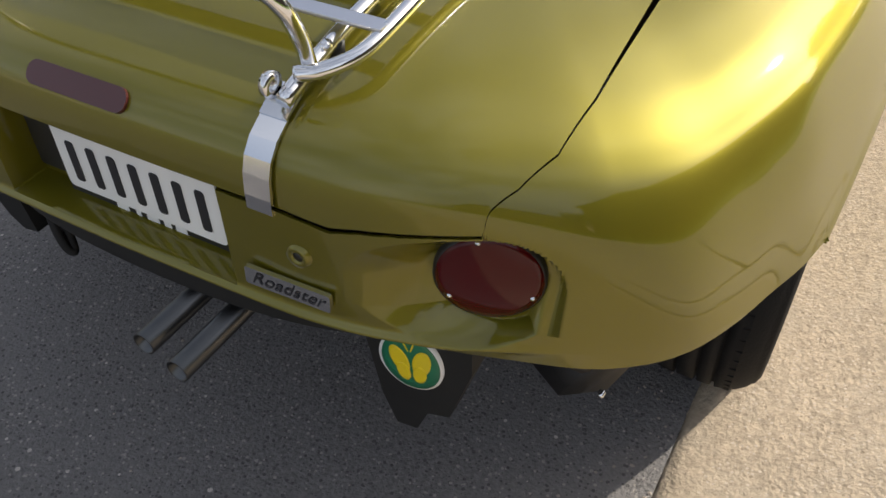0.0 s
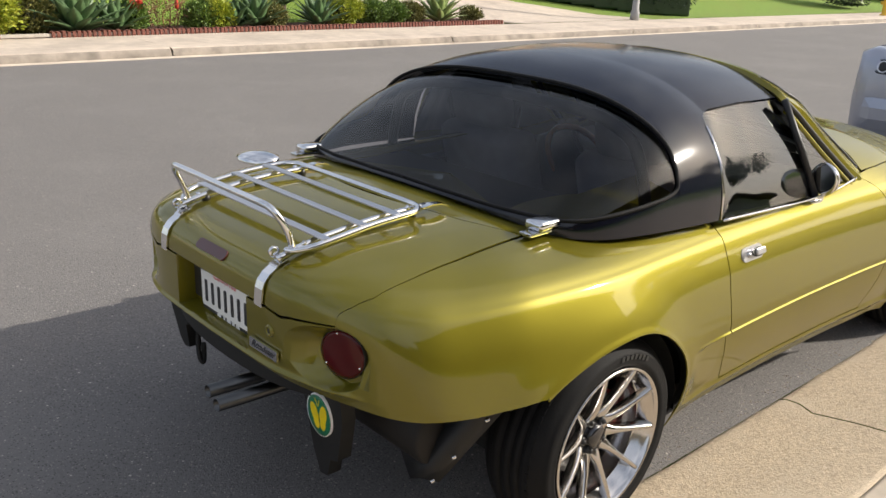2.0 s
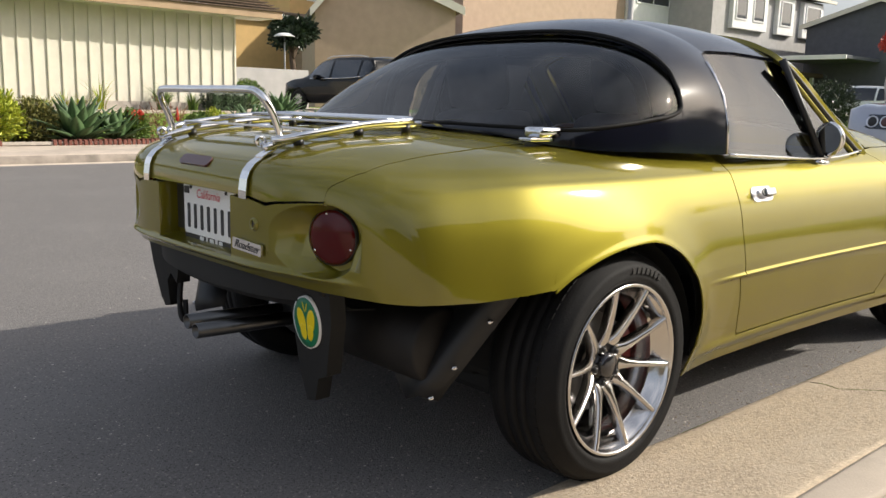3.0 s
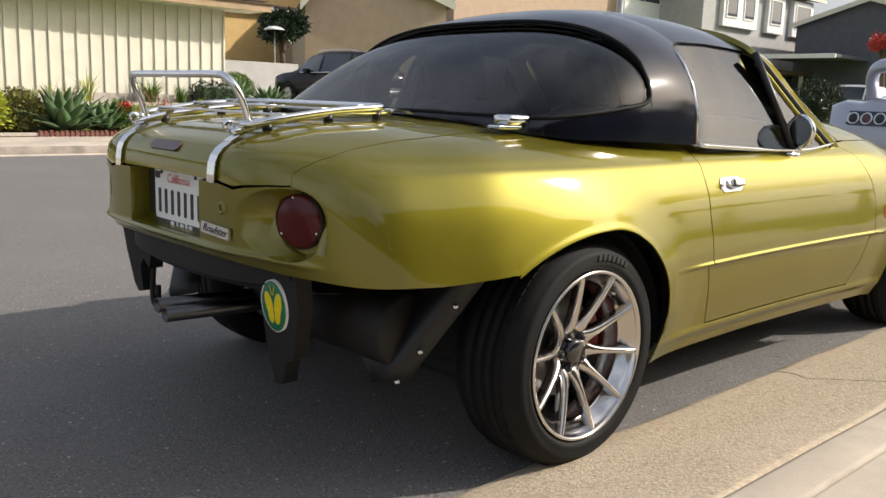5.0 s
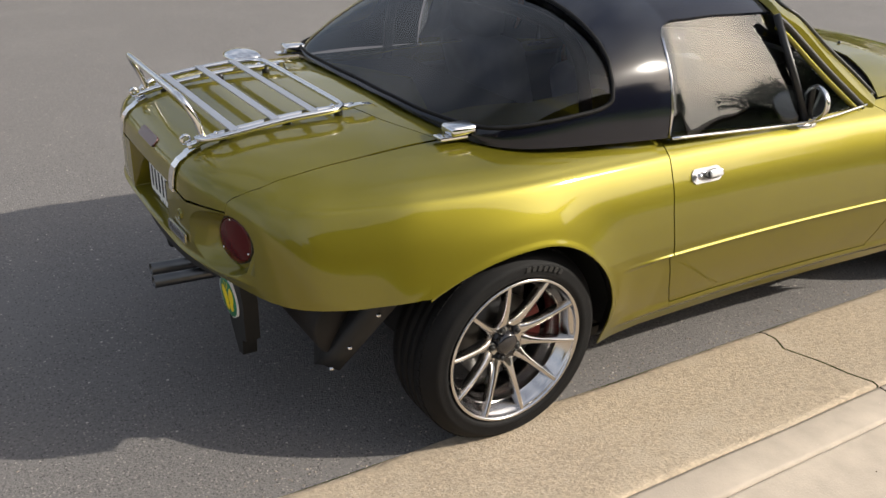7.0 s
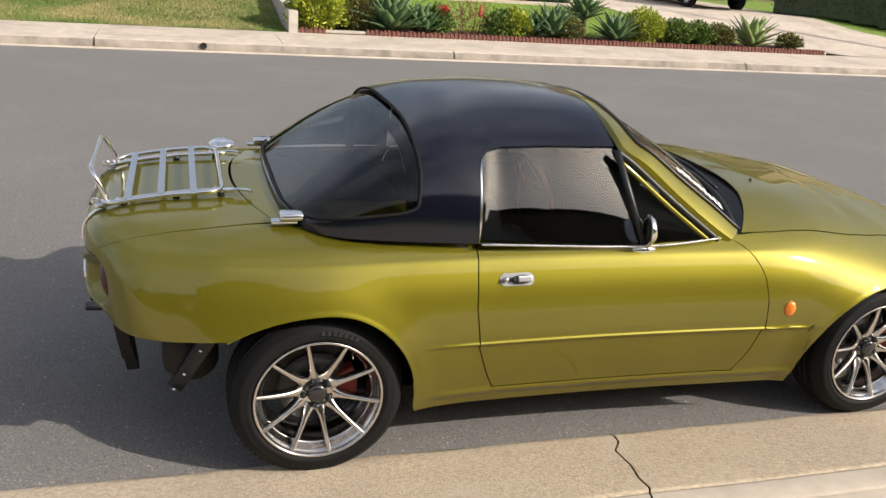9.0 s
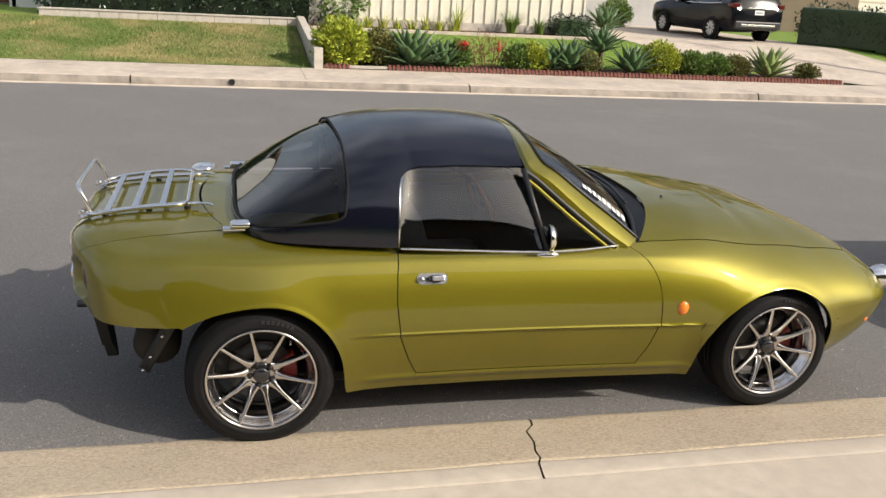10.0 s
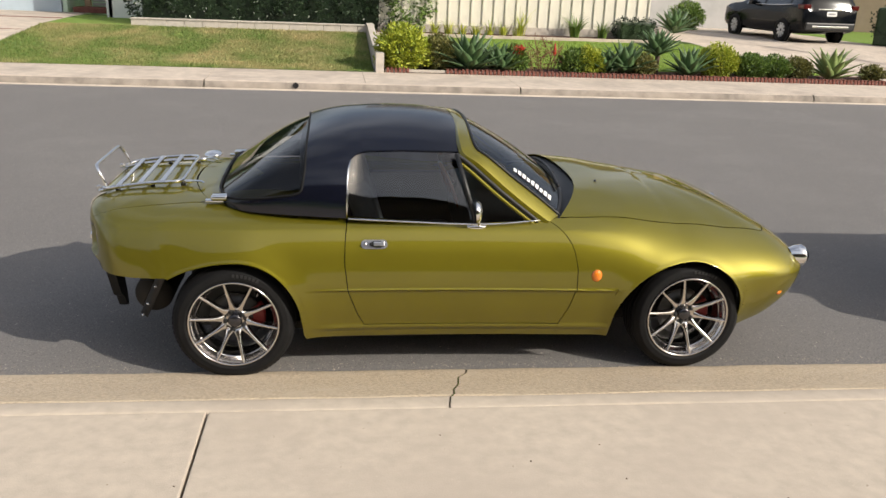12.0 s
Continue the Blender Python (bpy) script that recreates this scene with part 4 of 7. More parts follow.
def rounded_plate(name, c, w, h, t, mat, parent, label="", r=0.008, rot=(0, 0, 0)):
    """A thin plate in the y-z plane facing -x, with rounded corners."""
    bm = bmesh.new()
    box(bm, 0, t, -w / 2, w / 2, -h / 2, h / 2)
    es = [e for e in bm.edges if abs(e.verts[0].co.x - e.verts[1].co.x) > t * 0.5]
    bmesh.ops.bevel(bm, geom=es, offset=r, segments=4, affect='EDGES', profile=0.5)
    ob = part(name, bm, mat, parent, label)
    ob.matrix_basis = pose(*c, *rot)
    return ob


# tail lamps
for k in (-1, 1):
    lamp = ellipse_disc("tail_lamp", (-0.657, k * 0.475, 0.637), 0.058, 0.058, 0.03, M_LENS, car, "round dark red tail lamp", (0, 0, 20 * -k), 48, 0.009, 8)
    # added black ring; its colour stands for the shaded gap round the lens
    lathe("lamp_ring", [(0.058, 0.0), (0.061, 0.002), (0.062, 0.02)], M_TRIM, lamp, "", 48, 'x')
    for a in (75, 205, 325):
        lathe("screw", [(0, -0.004), (0.003, -0.003), (0.0035, 0.002)], M_CHROME, lamp, "", 10, 'x', (0, 0.052 * math.cos(math.radians(a)), 0.052 * math.sin(math.radians(a))))
# high brake light let into the lid
bl = rounded_plate("brake_light", (surf(0, q_of_z(0, 0.772))[0] - 0.004, 0, 0.772), 0.148, 0.029, 0.03, M_BRAKE3, car, "dark red high brake light", 0.013, (0, math.degrees(math.atan((surf(0, q_of_z(0, 0.785))[0] - surf(0, q_of_z(0, 0.759))[0]) / 0.026)), 0))
# number plate, its holder and the dark slot beside it
holder = rounded_plate("plate_holder", (-0.700, -0.022, 0.632), 0.270, 0.165, 0.006, M_TRIM, car, "black number plate holder", 0.006)
plate = rounded_plate("number_plate", (-0.7035, -0.022, 0.644), 0.260, 0.128, 0.003, M_WHITE, car, "white plate with dark bars", 0.008)
for i in range(7):
    rounded_plate("bar", (-0.0013, 0.1035 - 0.0345 * i, -0.018), 0.014, 0.062, 0.001, M_INK, plate, "", 0.004)
curve = bpy.data.curves.new("state_name", 'FONT')
curve.body, curve.size, curve.align_x, curve.align_y, curve.shear = "California", 0.031, 'CENTER', 'CENTER', 0.2
tmp = new("state_name", curve)
me = bpy.data.meshes.new_from_object(tmp)
bpy.data.objects.remove(tmp)
me.materials.append(M_REDINK)
word = new("state_name", me)
word.parent = plate
word.matrix_basis = Matrix(((0, 0, -1, -0.0014), (-1, 0, 0, 0), (0, 1, 0, 0.040), (0, 0, 0, 1)))
rounded_plate("corner_tag", (-0.0013, 0.113, 0.046), 0.026, 0.018, 0.001, M_INK, plate, "", 0.002)
for y in (0.09, -0.09):
    lathe("plate_screw", [(0, -0.003), (0.004, -0.002), (0.005, 0.001)], M_DARKMETAL, plate, "", 10, 'x', (-0.001, y, 0.054))
for i, (y, w_) in enumerate(((0.045, 0.02), (0.018, 0.008), (-0.006, 0.02), (-0.030, 0.012), (-0.052, 0.018))):
    rounded_plate("holder_mark", (-0.0008, y, -0.062 + 0.003 * (i % 2)), w_, 0.014, 0.001, M_WHITE, holder, "", 0.003)
# flat black plate with no opening behind it
rounded_plate("slot", (-0.690, 0.150, 0.640), 0.050, 0.115, 0.003, M_TRIM, car, "flat black plate in place of a hollow", 0.004)
# lock and badge
lathe("lid_lock", [(0.0, 0.004), (0.006, 0.003), (0.007, -0.002), (0.013, -0.003), (0.016, 0.004)], M_PAINT, car, "", 24, 'x', (-0.733, -0.285, 0.648))
lathe("keyway", [(0, -0.0005), (0.0062, -0.0005), (0.0064, 0.004)], M_TRIM, car, "", 16, 'x', (-0.733, -0.285, 0.648))
badge = rounded_plate("badge", (-0.741, -0.268, 0.597), 0.108, 0.026, 0.006, M_CHROME, car, "chrome badge with dark script", 0.003, (4, 0, 5))
curve = bpy.data.curves.new("script", 'FONT')
curve.body, curve.size, curve.align_x, curve.align_y, curve.shear = "Roadster", 0.025, 'CENTER', 'CENTER', 0.35
tmp = new("script", curve)
me = bpy.data.meshes.new_from_object(tmp)
bpy.data.objects.remove(tmp)
me.materials.append(M_INK)
word = new("script", me)
word.parent = badge
word.matrix_basis = Matrix(((0, 0, -1, -0.001), (-1, 0, 0, 0), (0, 1, 0, 0), (0, 0, 0, 1)))

# black frame left bare under the tail
rows = []
for y in np.linspace(-0.44, 0.44, 30):
    x = -0.712 + 0.10 * (abs(y) / 0.44) ** 3
    rows.append([(x + 0.01, y, 0.555), (x, y, 0.535), (x + 0.004, y, 0.47 + 0.02 * abs(y)), (x + 0.03, y, 0.452 + 0.02 * abs(y)), (x + 0.10, y, 0.452)])
weld("bumper_beam", [(np.array(rows).reshape(-1, 3), grid_faces(30, 5))], M_UNDER, car, "bare black steel bumper beam", 0.004)
for k in (-1, 1):
    bm = bmesh.new()
    ol = [(0.285, 0.53), (0.455, 0.53), (0.45, 0.44), (0.425, 0.36), (0.41, 0.31), (0.375, 0.295), (0.352, 0.235), (0.318, 0.228), (0.302, 0.30), (0.296, 0.40)] if k < 0 else \
         [(0.27, 0.53), (0.455, 0.53), (0.45, 0.44), (0.43, 0.34), (0.41, 0.315), (0.375, 0.322), (0.37, 0.40), (0.34, 0.425), (0.31, 0.40), (0.29, 0.44)]
    fr = [bm.verts.new((-0.652 + 0.12 * (0.53 - z) , k * y, z)) for y, z in ol]
    bk = [bm.verts.new((-0.612 + 0.12 * (0.53 - z), k * y, z)) for y, z in ol]
    bm.faces.new(fr)
    bm.faces.new(bk[::-1])
    for i in range(len(ol)):
        bm.faces.new((fr[i], bk[i], bk[(i + 1) % len(ol)], fr[(i + 1) % len(ol)]))
    bmesh.ops.recalc_face_normals(bm, faces=bm.faces)
    br = part("bumper_bracket", bm, M_UNDER, car, "black steel bracket")
tube("tow_hook", spline([(-0.60, 0.355, 0.42), (-0.61, 0.35, 0.34), (-0.615, 0.335, 0.30), (-0.61, 0.325, 0.285), (-0.60, 0.335, 0.30), (-0.595, 0.345, 0.34)], 6), 0.008, M_UNDER, car)
stick = ellipse_disc("sticker", (-0.650, -0.368, 0.430), 0.044, 0.062, 0.008, M_WHITE, car, "green oval sticker with a yellow butterfly", (0, -7, 8), 48)
ellipse_disc("field", (-0.0008, 0, 0), 0.040, 0.059, 0.0004, M_GREEN, stick, "", (0, 0, 0), 48)
for k in (-1, 1):
    ellipse_disc("wing", (-0.0016, k * 0.0150, 0.004), 0.0125, 0.030, 0.0004, M_YELLOW, stick, "", (-11 * k, 0, 0), 32)
    ellipse_disc("lower_wing", (-0.0020, k * 0.0110, -0.022), 0.0095, 0.020, 0.0004, M_YELLOW, stick, "", (-7 * k, 0, 0), 32)
    ellipse_disc("feeler", (-0.0016, k * 0.0045, 0.037), 0.0012, 0.012, 0.0004, M_YELLOW, stick, "", (-16 * k, 0, 0), 12)
# exhaust
for y, z, x0 in ((0.002, 0.372, -0.757), (-0.066, 0.364, -0.768)):
    v, f = lathe_data([(0.016, 0.45), (0.0185, 0.45), (0.0185, 0.0), (0.016, 0.0), (0.0155, 0.05), (0.012, 0.35)], 24, 'x')
    ob = mesh_object("exhaust_pipe", v, f, M_DARKPIPE, car, "dark steel exhaust pipe")
    ob.matrix_basis = pose(x0, y, z, 0, 2, 0)
lathe("silencer", [(0.0, -0.55), (0.085, -0.55), (0.092, -0.54), (0.092, -0.20), (0.095, -0.195), (0.092, -0.19), (0.092, 0.0), (0.0, 0.0)], M_RUST, car, "burnt steel silencer", 32, 'y', (-0.40, 0, 0.37))
# inner arch panel hanging behind the rear wheel
for k in (-1, 1):
    bm = bmesh.new()
    a, b = np.array((-0.300, k * 0.715, 0.535)), np.array((-0.435, k * 0.575, 0.255))
    rows = []
    for t in np.linspace(0, 1, 8):
        p = a + (b - a) * t
        rows.append([p + (0.0, 0, 0.0), p + np.array((-0.035, k * -0.03, 0.012)), p + np.array((-0.045, k * -0.06, 0.0)), p + np.array((0.0, k * -0.16, 0.03))])
    weld("arch_liner", [(np.array(rows).reshape(-1, 3), grid_faces(8, 4))], M_LINER, car, "black plastic arch liner", 0.004, None, False)
    for t in (0.33, 0.72, 0.98):
        p = a + (b - a) * t + np.array((-0.020, k * -0.006, 0.006))
        lathe("liner_bolt", [(0, -0.010), (0.005, -0.009), (0.006, 0.0)], M_CHROME, car, "", 8, 'x', tuple(p))
# wheel wells and floor
for x0 in (0.0, 2.265):
    for k in (-1, 1):
        v, f = lathe_data([(0.345, 0.0 if x0 < 1 else 0.10), (0.345, 0.28), (0.05, 0.28)], 24, 'y', math.radians(-2 if x0 < 1 else 14), math.radians(125 if x0 < 1 else 158))
        v = [(x, -y if k > 0 else y, z) for x, y, z in v]
        ob = mesh_object("wheel_well", v, f, M_UNDER, car)
        ob.location = (x0 + 0.01, k * 0.735, 0.262)
slab("underbody", -0.15, 2.6, -0.48, 0.48, 0.17, 0.24, M_UNDER, car, "", 0.02)
# low slab added to block sunlight from the road under the car
slab("floor_pan", 0.36, 1.88, -0.65, 0.65, 0.165, 0.20, M_UNDER, car, "", 0.01)
slab("boot_floor", -0.66, -0.1, -0.44, 0.44, 0.50, 0.54, M_UNDER, car, "", 0.01)
slab("bulkhead", -0.20, 0.10, -0.66, 0.66, 0.24, 0.78, M_UNDER, car, "", 0.02)
slab("fuel_tank", -0.20, 0.1, -0.45, 0.45, 0.22, 0.5, M_UNDER, car, "", 0.04)
slab("engine_bay", 1.75, 2.6, -0.45, 0.45, 0.24, 0.6, M_UNDER, car, "", 0.02)

# chrome parts on the sides
for k in (-1, 1):
    yh = side_y(0.66, 0.684)
    hb = rounded_plate("door_handle", (0.662, k * (yh + 0.002), 0.684), 0.124, 0.044, 0.012, M_SATIN, car, "chrome door handle with rounded corners", 0.020)
    lean = math.atan((side_y(0.66, 0.664) - side_y(0.66, 0.704)) / 0.04)
    hb.matrix_basis = pose(0.662, k * (yh + 0.003), 0.684) @ Matrix.Rotation(k * lean, 4, 'X') @ Matrix.Rotation(radians(-90 * k), 4, 'Z')
    # flat black disc; its colour stands for the shaded grip recess
    ellipse_disc("hollow", (-0.0125, -0.014, 0), 0.038, 0.0145, 0.001, M_TRIM, hb, "", (0, 0, 0), 32)
    bm = bmesh.new()
    box(bm, -0.020, -0.010, -0.048, 0.004, -0.0105, 0.0105, 0.004)
    part("pull", bm, M_SATIN, hb)
    lathe("lock", [(0, -0.018), (0.007, -0.0175), (0.009, -0.010)], M_ALU, hb, "", 16, 'x', (0, 0.043, 0))
    ym = side_y(1.155, 0.752)
    base = ellipse_disc("door_mirror", (1.158, k * (ym - 0.012), 0.760), 0.050, 0.018, 0.014, M_CHROME, car, "small round chrome door mirror", (0, 0, 0), 32, 0.012)
    base.rotation_euler = Euler((0, radians(62), radians(90 if k < 0 else -90)))
    stem = tube("mirror_stem", spline([(1.165, k * (ym - 0.005), 0.765), (1.165, k * (ym + 0.01), 0.785), (1.158, k * (ym + 0.018), 0.81)], 6), 0.007, M_CHROME, car)
    head = ellipse_disc("mirror_head", (1.150, k * (ym + 0.005), 0.835), 0.050, 0.056, 0.004, M_MIRROR, car, "round mirror glass", (0, 0, 0), 40)
    head.rotation_euler = Euler((0, radians(-4), radians(10 * k)))
    lathe("mirror_shell", [(0.0525, 0.0), (0.052, 0.010), (0.040, 0.022), (0.015, 0.030), (0.0, 0.031)], M_CHROME, head, "", 40, 'x')
    sm = ellipse_disc("side_marker", (1.745, k * (side_y(1.745, 0.54) + 0.001), 0.540), 0.026, 0.031, 0.006, M_AMBER, car, "amber side marker lamp", (0, 0, 90 if k < 0 else -90), 32, 0.012)
    nl = np.array(surf(s_of_x(2.80), q_of_z(s_of_x(2.80), 0.40)))
    ellipse_disc("corner_marker", (nl[0] - 0.005, k * (nl[1] + 0.002), nl[2]), 0.02, 0.014, 0.006, M_AMBER, car, "", (0, 0, 115 if k < 0 else -115), 20, 0.006)
    # head lamps in the nose
    hl = lathe("head_lamp", [(0.040, -0.07), (0.056, -0.03), (0.060, 0.0), (0.057, 0.012), (0.051, 0.016), (0.048, 0.010), (0.03, -0.03), (0, -0.035)], M_CHROME, car, "round chrome head lamp", 40, 'x', (2.945, k * 0.56, 0.555))
    lathe("lens", [(0.050, 0.012), (0.044, 0.026), (0.028, 0.038), (0.0, 0.044)], M_CLEAR, hl, "", 32, 'x')
    # catches of the hardtop
    lt = new("hardtop_catch")
    lt.parent = car
    lt["label"] = "chrome hardtop catch"
    zc_ = 0.833
    slab("catch_plate", -0.135, -0.05, k * 0.535 - 0.020, k * 0.535 + 0.020, zc_, zc_ + 0.010, M_CHROME, lt, "", 0.003)
    bm = bmesh.new()
    box(bm, -0.108, -0.028, k * 0.535 - 0.030, k * 0.535 + 0.030, zc_ + 0.010, zc_ + 0.036, 0.010)
    part("catch_cover", bm, M_CHROME, lt, "", True)
ellipse_disc("fuel_flap", (-0.24, 0.592, 0.836), 0.085, 0.055, 0.012, M_CHROME, car, "chrome oval fuel flap", (0, 90, 0), 40, 0.016).rotation_euler = Euler((radians(-14), radians(84), radians(0)))
lathe("washer_jet", [(0, 0.012), (0.006, 0.010), (0.008, 0.0)], M_TRIM, car, "", 12, 'z', (1.86, -0.30, top_z(1.86, 0.30) - 0.002))
for k in (-1, 1):
    tube("wiper", spline([tuple(screen_place(k * 0.15 + o, w) + np.array((0.012, 0, 0.016))) for o, w in ((0.5, 1.02), (0.25, 0.98), (-0.1, 0.94), (-0.45, 0.96))], 6), 0.007, M_TRIM, car)
# bars of a windscreen banner
for i in range(9):
    t = 0.46 + 0.05 * i
    h_ = 0.035 if i % 3 else 0.028
    mesh_object("banner_bar", [screen_place(a_, b_) + np.array((0.003, 0, 0.005)) for a_, b_ in ((-0.90, t), (-0.90, t + 0.036), (-0.90 + h_ * 2, t + 0.036), (-0.90 + h_ * 2, t))], [(0, 1, 2, 3)], M_WHITE, car, "", False)

# ---- cabin ----
def seat(y):
    st = new("seat")
    st.parent = car
    st["label"] = "grey bucket seat with headrest"
    bm = bmesh.new()
    box(bm, 0.76, 1.20, y - 0.23, y + 0.23, 0.26, 0.44, 0.05)
    part("cushion", bm, M_SEAT, st, "", True)
    bm = bmesh.new()
    box(bm, -0.06, 0.06, y - 0.22, y + 0.22, 0.0, 0.52, 0.05, pose(0.74, 0, 0.40, 0, -17, 0))
    part("backrest", bm, M_SEAT, st, "", True)
    bm = bmesh.new()
    box(bm, -0.05, 0.05, y - 0.13, y + 0.13, 0.0, 0.20, 0.045, pose(0.585, 0, 0.90, 0, -10, 0))
    part("headrest", bm, M_SEAT, st, "", True)


seat(-0.34)
seat(0.34)
bm = bmesh.new()
box(bm, 1.20, 1.62, -0.64, 0.64, 0.45, 0.76, 0.06)
part("dashboard", bm, M_TRIM, car, "", True)
slab("cabin_floor", 0.1, 1.75, -0.66, 0.66, 0.22, 0.26, M_FLOOR, car)
slab("rear_shelf", -0.06, 0.42, -0.60, 0.60, 0.70, 0.78, M_FLOOR, car, "", 0.02)
slab("tunnel", 0.3, 1.5, -0.10, 0.10, 0.26, 0.48, M_FLOOR, car, "", 0.03)
sw = new("steering_wheel")
sw.parent = car
sw["label"] = "wooden-rimmed steering wheel"
ring = [(0.0, 0.175 * math.cos(a), 0.175 * math.sin(a)) for a in np.linspace(0, 2 * math.pi, 40, endpoint=False)]
tube("rim", ring, 0.014, M_WOOD, sw, "varnished wood rim", 10, True)
for a in (90, 210, 330):
    ca, sa = math.cos(math.radians(a)), math.sin(math.radians(a))
    tube("spoke", [(0.03, 0.03 * ca, 0.03 * sa), (0.012, 0.1 * ca, 0.1 * sa), (0, 0.165 * ca, 0.165 * sa)], 0.009, M_SATIN, sw)
lathe("boss", [(0, -0.01), (0.03, 0.0), (0.036, 0.05)], M_TRIM, sw, "", 24, 'x')
sw.matrix_basis = pose(1.18, 0.34, 0.68, 0, -24, 0)
for k in (-1, 1):
    tube("roll_hoop", spline([(0.34, k * 0.60, 0.40), (0.33, k * 0.56, 0.90), (0.33, k * 0.42, 1.06), (0.33, 0, 1.09)], 8), 0.019, M_UNDER, car)
mir = ellipse_disc("rear_view_mirror", (1.16, 0, 1.13), 0.10, 0.035, 0.02, M_TRIM, car, "", (0, 0, 0), 32)

# ---- luggage rack ----
rack = thing("luggage_rack", "polished chrome luggage rack strapped to the boot lid", "luggage rack", (0, -0.013, 0))


def lid_z(x, y):
    """Height of the tail's top under a place."""
    return top_z(x, y)


def zr(x):
    """Height of the rack, which follows the lid."""
    return float(np.interp(x, [-0.70, -0.62, -0.50, -0.40, -0.27], [0.822, 0.842, 0.862, 0.871, 0.878]))


loop = [(x, y, zr(x)) for x, y in ((-0.668, -0.262), (-0.655, -0.285), (-0.625, -0.308), (-0.58, -0.315), (-0.45, -0.317), (-0.335, -0.317), (-0.295, -0.302), (-0.278, -0.265), (-0.276, -0.15))]
full = loop + [(-0.276, 0, zr(-0.276))] + [(x, -y, z) for x, y, z in loop[::-1]]
tube("side_frame", spline(full, 6), 0.0085, M_CHROME, rack, "", 12)
hoop = [(-0.650, -0.268, 0.828), (-0.664, -0.270, 0.872), (-0.682, -0.266, 0.910), (-0.695, -0.245, 0.934), (-0.700, -0.20, 0.940), (-0.700, 0, 0.940)]
tube("rear_hoop", spline(hoop + [(x, -y, z) for x, y, z in hoop[-2::-1]], 6), 0.0088, M_CHROME, rack, "", 12)
for x in (-0.585, -0.478, -0.372):
    bm = bmesh.new()
    box(bm, x - 0.0115, x + 0.0115, -0.318, 0.318, zr(x) + 0.004, zr(x) + 0.009, 0.0015)
    part("slat", bm, M_SATIN, rack, "flat brushed steel slat")
s_strap = float(np.interp(0.25, OUTLINE[:60, 1], O_LEN[:60]))
for k in (-1, 1):
    tube("rail", spline([(x, k * 0.262, zr(x) - 0.012) for x in (-0.692, -0.62, -0.55, -0.40, -0.235)], 6), 0.0095, M_CHROME, rack, "", 12)
    for x in (-0.60, -0.43, -0.28):
        tube("foot", [(x, k * 0.262, zr(x) - 0.012), (x, k * 0.262, top_z(x, 0.262) - 0.004)], 0.012, M_TRIM, rack, "black rubber foot")
    for x in (-0.62, -0.30):
        tube("stay", [(x, k * 0.262, zr(x) - 0.012), (x, k * 0.270, zr(x))], 0.006, M_CHROME, rack)
    # strap over the lid's rear edge
    path = [(x, top_z(x, 0.25) + 0.006) for x in (-0.66, -0.68, -0.695)]
    path += [(surf(s_strap, q_of_z(s_strap, z))[0] - 0.005, z) for z in (0.792, 0.778, 0.762, 0.745, 0.72, 0.702)]
    v = [(x + dx, k * 0.250 + dy, z) for x, z in path for dy in (-0.0165, 0.0165) for dx in (0,)]
    st = mesh_object("strap", v, grid_faces(len(path), 2), M_CHROME, rack, "chrome strap", False)
    solidify(st, 0.004, 0)
    lathe("lug", [(0.006, -0.004), (0.014, -0.004), (0.014, 0.004), (0.006, 0.004), (0.006, -0.004)], M_CHROME, rack, "", 20, 'y', (-0.692, k * 0.250, zr(-0.692) + 0.004))
    path = [(-0.262, 0.868), (-0.225, 0.872), (-0.19, 0.869), (-0.175, 0.862)]
    v = [(x, k * 0.275 + dy, z) for x, z in path for dy in (-0.012, 0.012)]
    solidify(mesh_object("clamp", v, grid_faces(len(path), 2), M_CHROME, rack, "chrome clamp", True), 0.004, 0)


# ---- across the street ----
def leaf_material(name, dark, light, rough=0.5, patches=0.0):
    m = bpy.data.materials.new(name)
    m.use_nodes = True
    nt = m.node_tree
    b = nt.nodes["Principled BSDF"]
    b.inputs["Roughness"].default_value = rough
    geo = nt.nodes.new("ShaderNodeNewGeometry")
    ramp = nt.nodes.new("ShaderNodeValToRGB")
    ramp.color_ramp.elements[0].color, ramp.color_ramp.elements[1].color = (*dark, 1), (*light, 1)
    if patches:
        # dry patches some decimetres to metres wide, mixed with a spread from blade to blade
        n = nt.nodes.new("ShaderNodeTexNoise")
        n.inputs["Scale"].default_value = patches
        n.inputs["Detail"].default_value = 5
        nt.links.new(geo.outputs["Position"], n.inputs["Vector"])
        dry = nt.nodes.new("ShaderNodeMapRange")
        dry.inputs["From Min"].default_value, dry.inputs["From Max"].default_value = 0.42, 0.66
        dry.inputs["To Max"].default_value = 0.75
        nt.links.new(n.outputs["Fac"], dry.inputs["Value"])
        add = nt.nodes.new("ShaderNodeMath")
        add.operation = 'MULTIPLY_ADD'
        add.inputs[1].default_value = 0.35
        nt.links.new(geo.outputs["Random Per Island"], add.inputs[0])
        nt.links.new(dry.outputs["Result"], add.inputs[2])
        nt.links.new(add.outputs["Value"], ramp.inputs["Fac"])
    else:
        nt.links.new(geo.outputs["Random Per Island"], ramp.inputs["Fac"])
    nt.links.new(ramp.outputs["Color"], b.inputs["Base Color"])
    return m


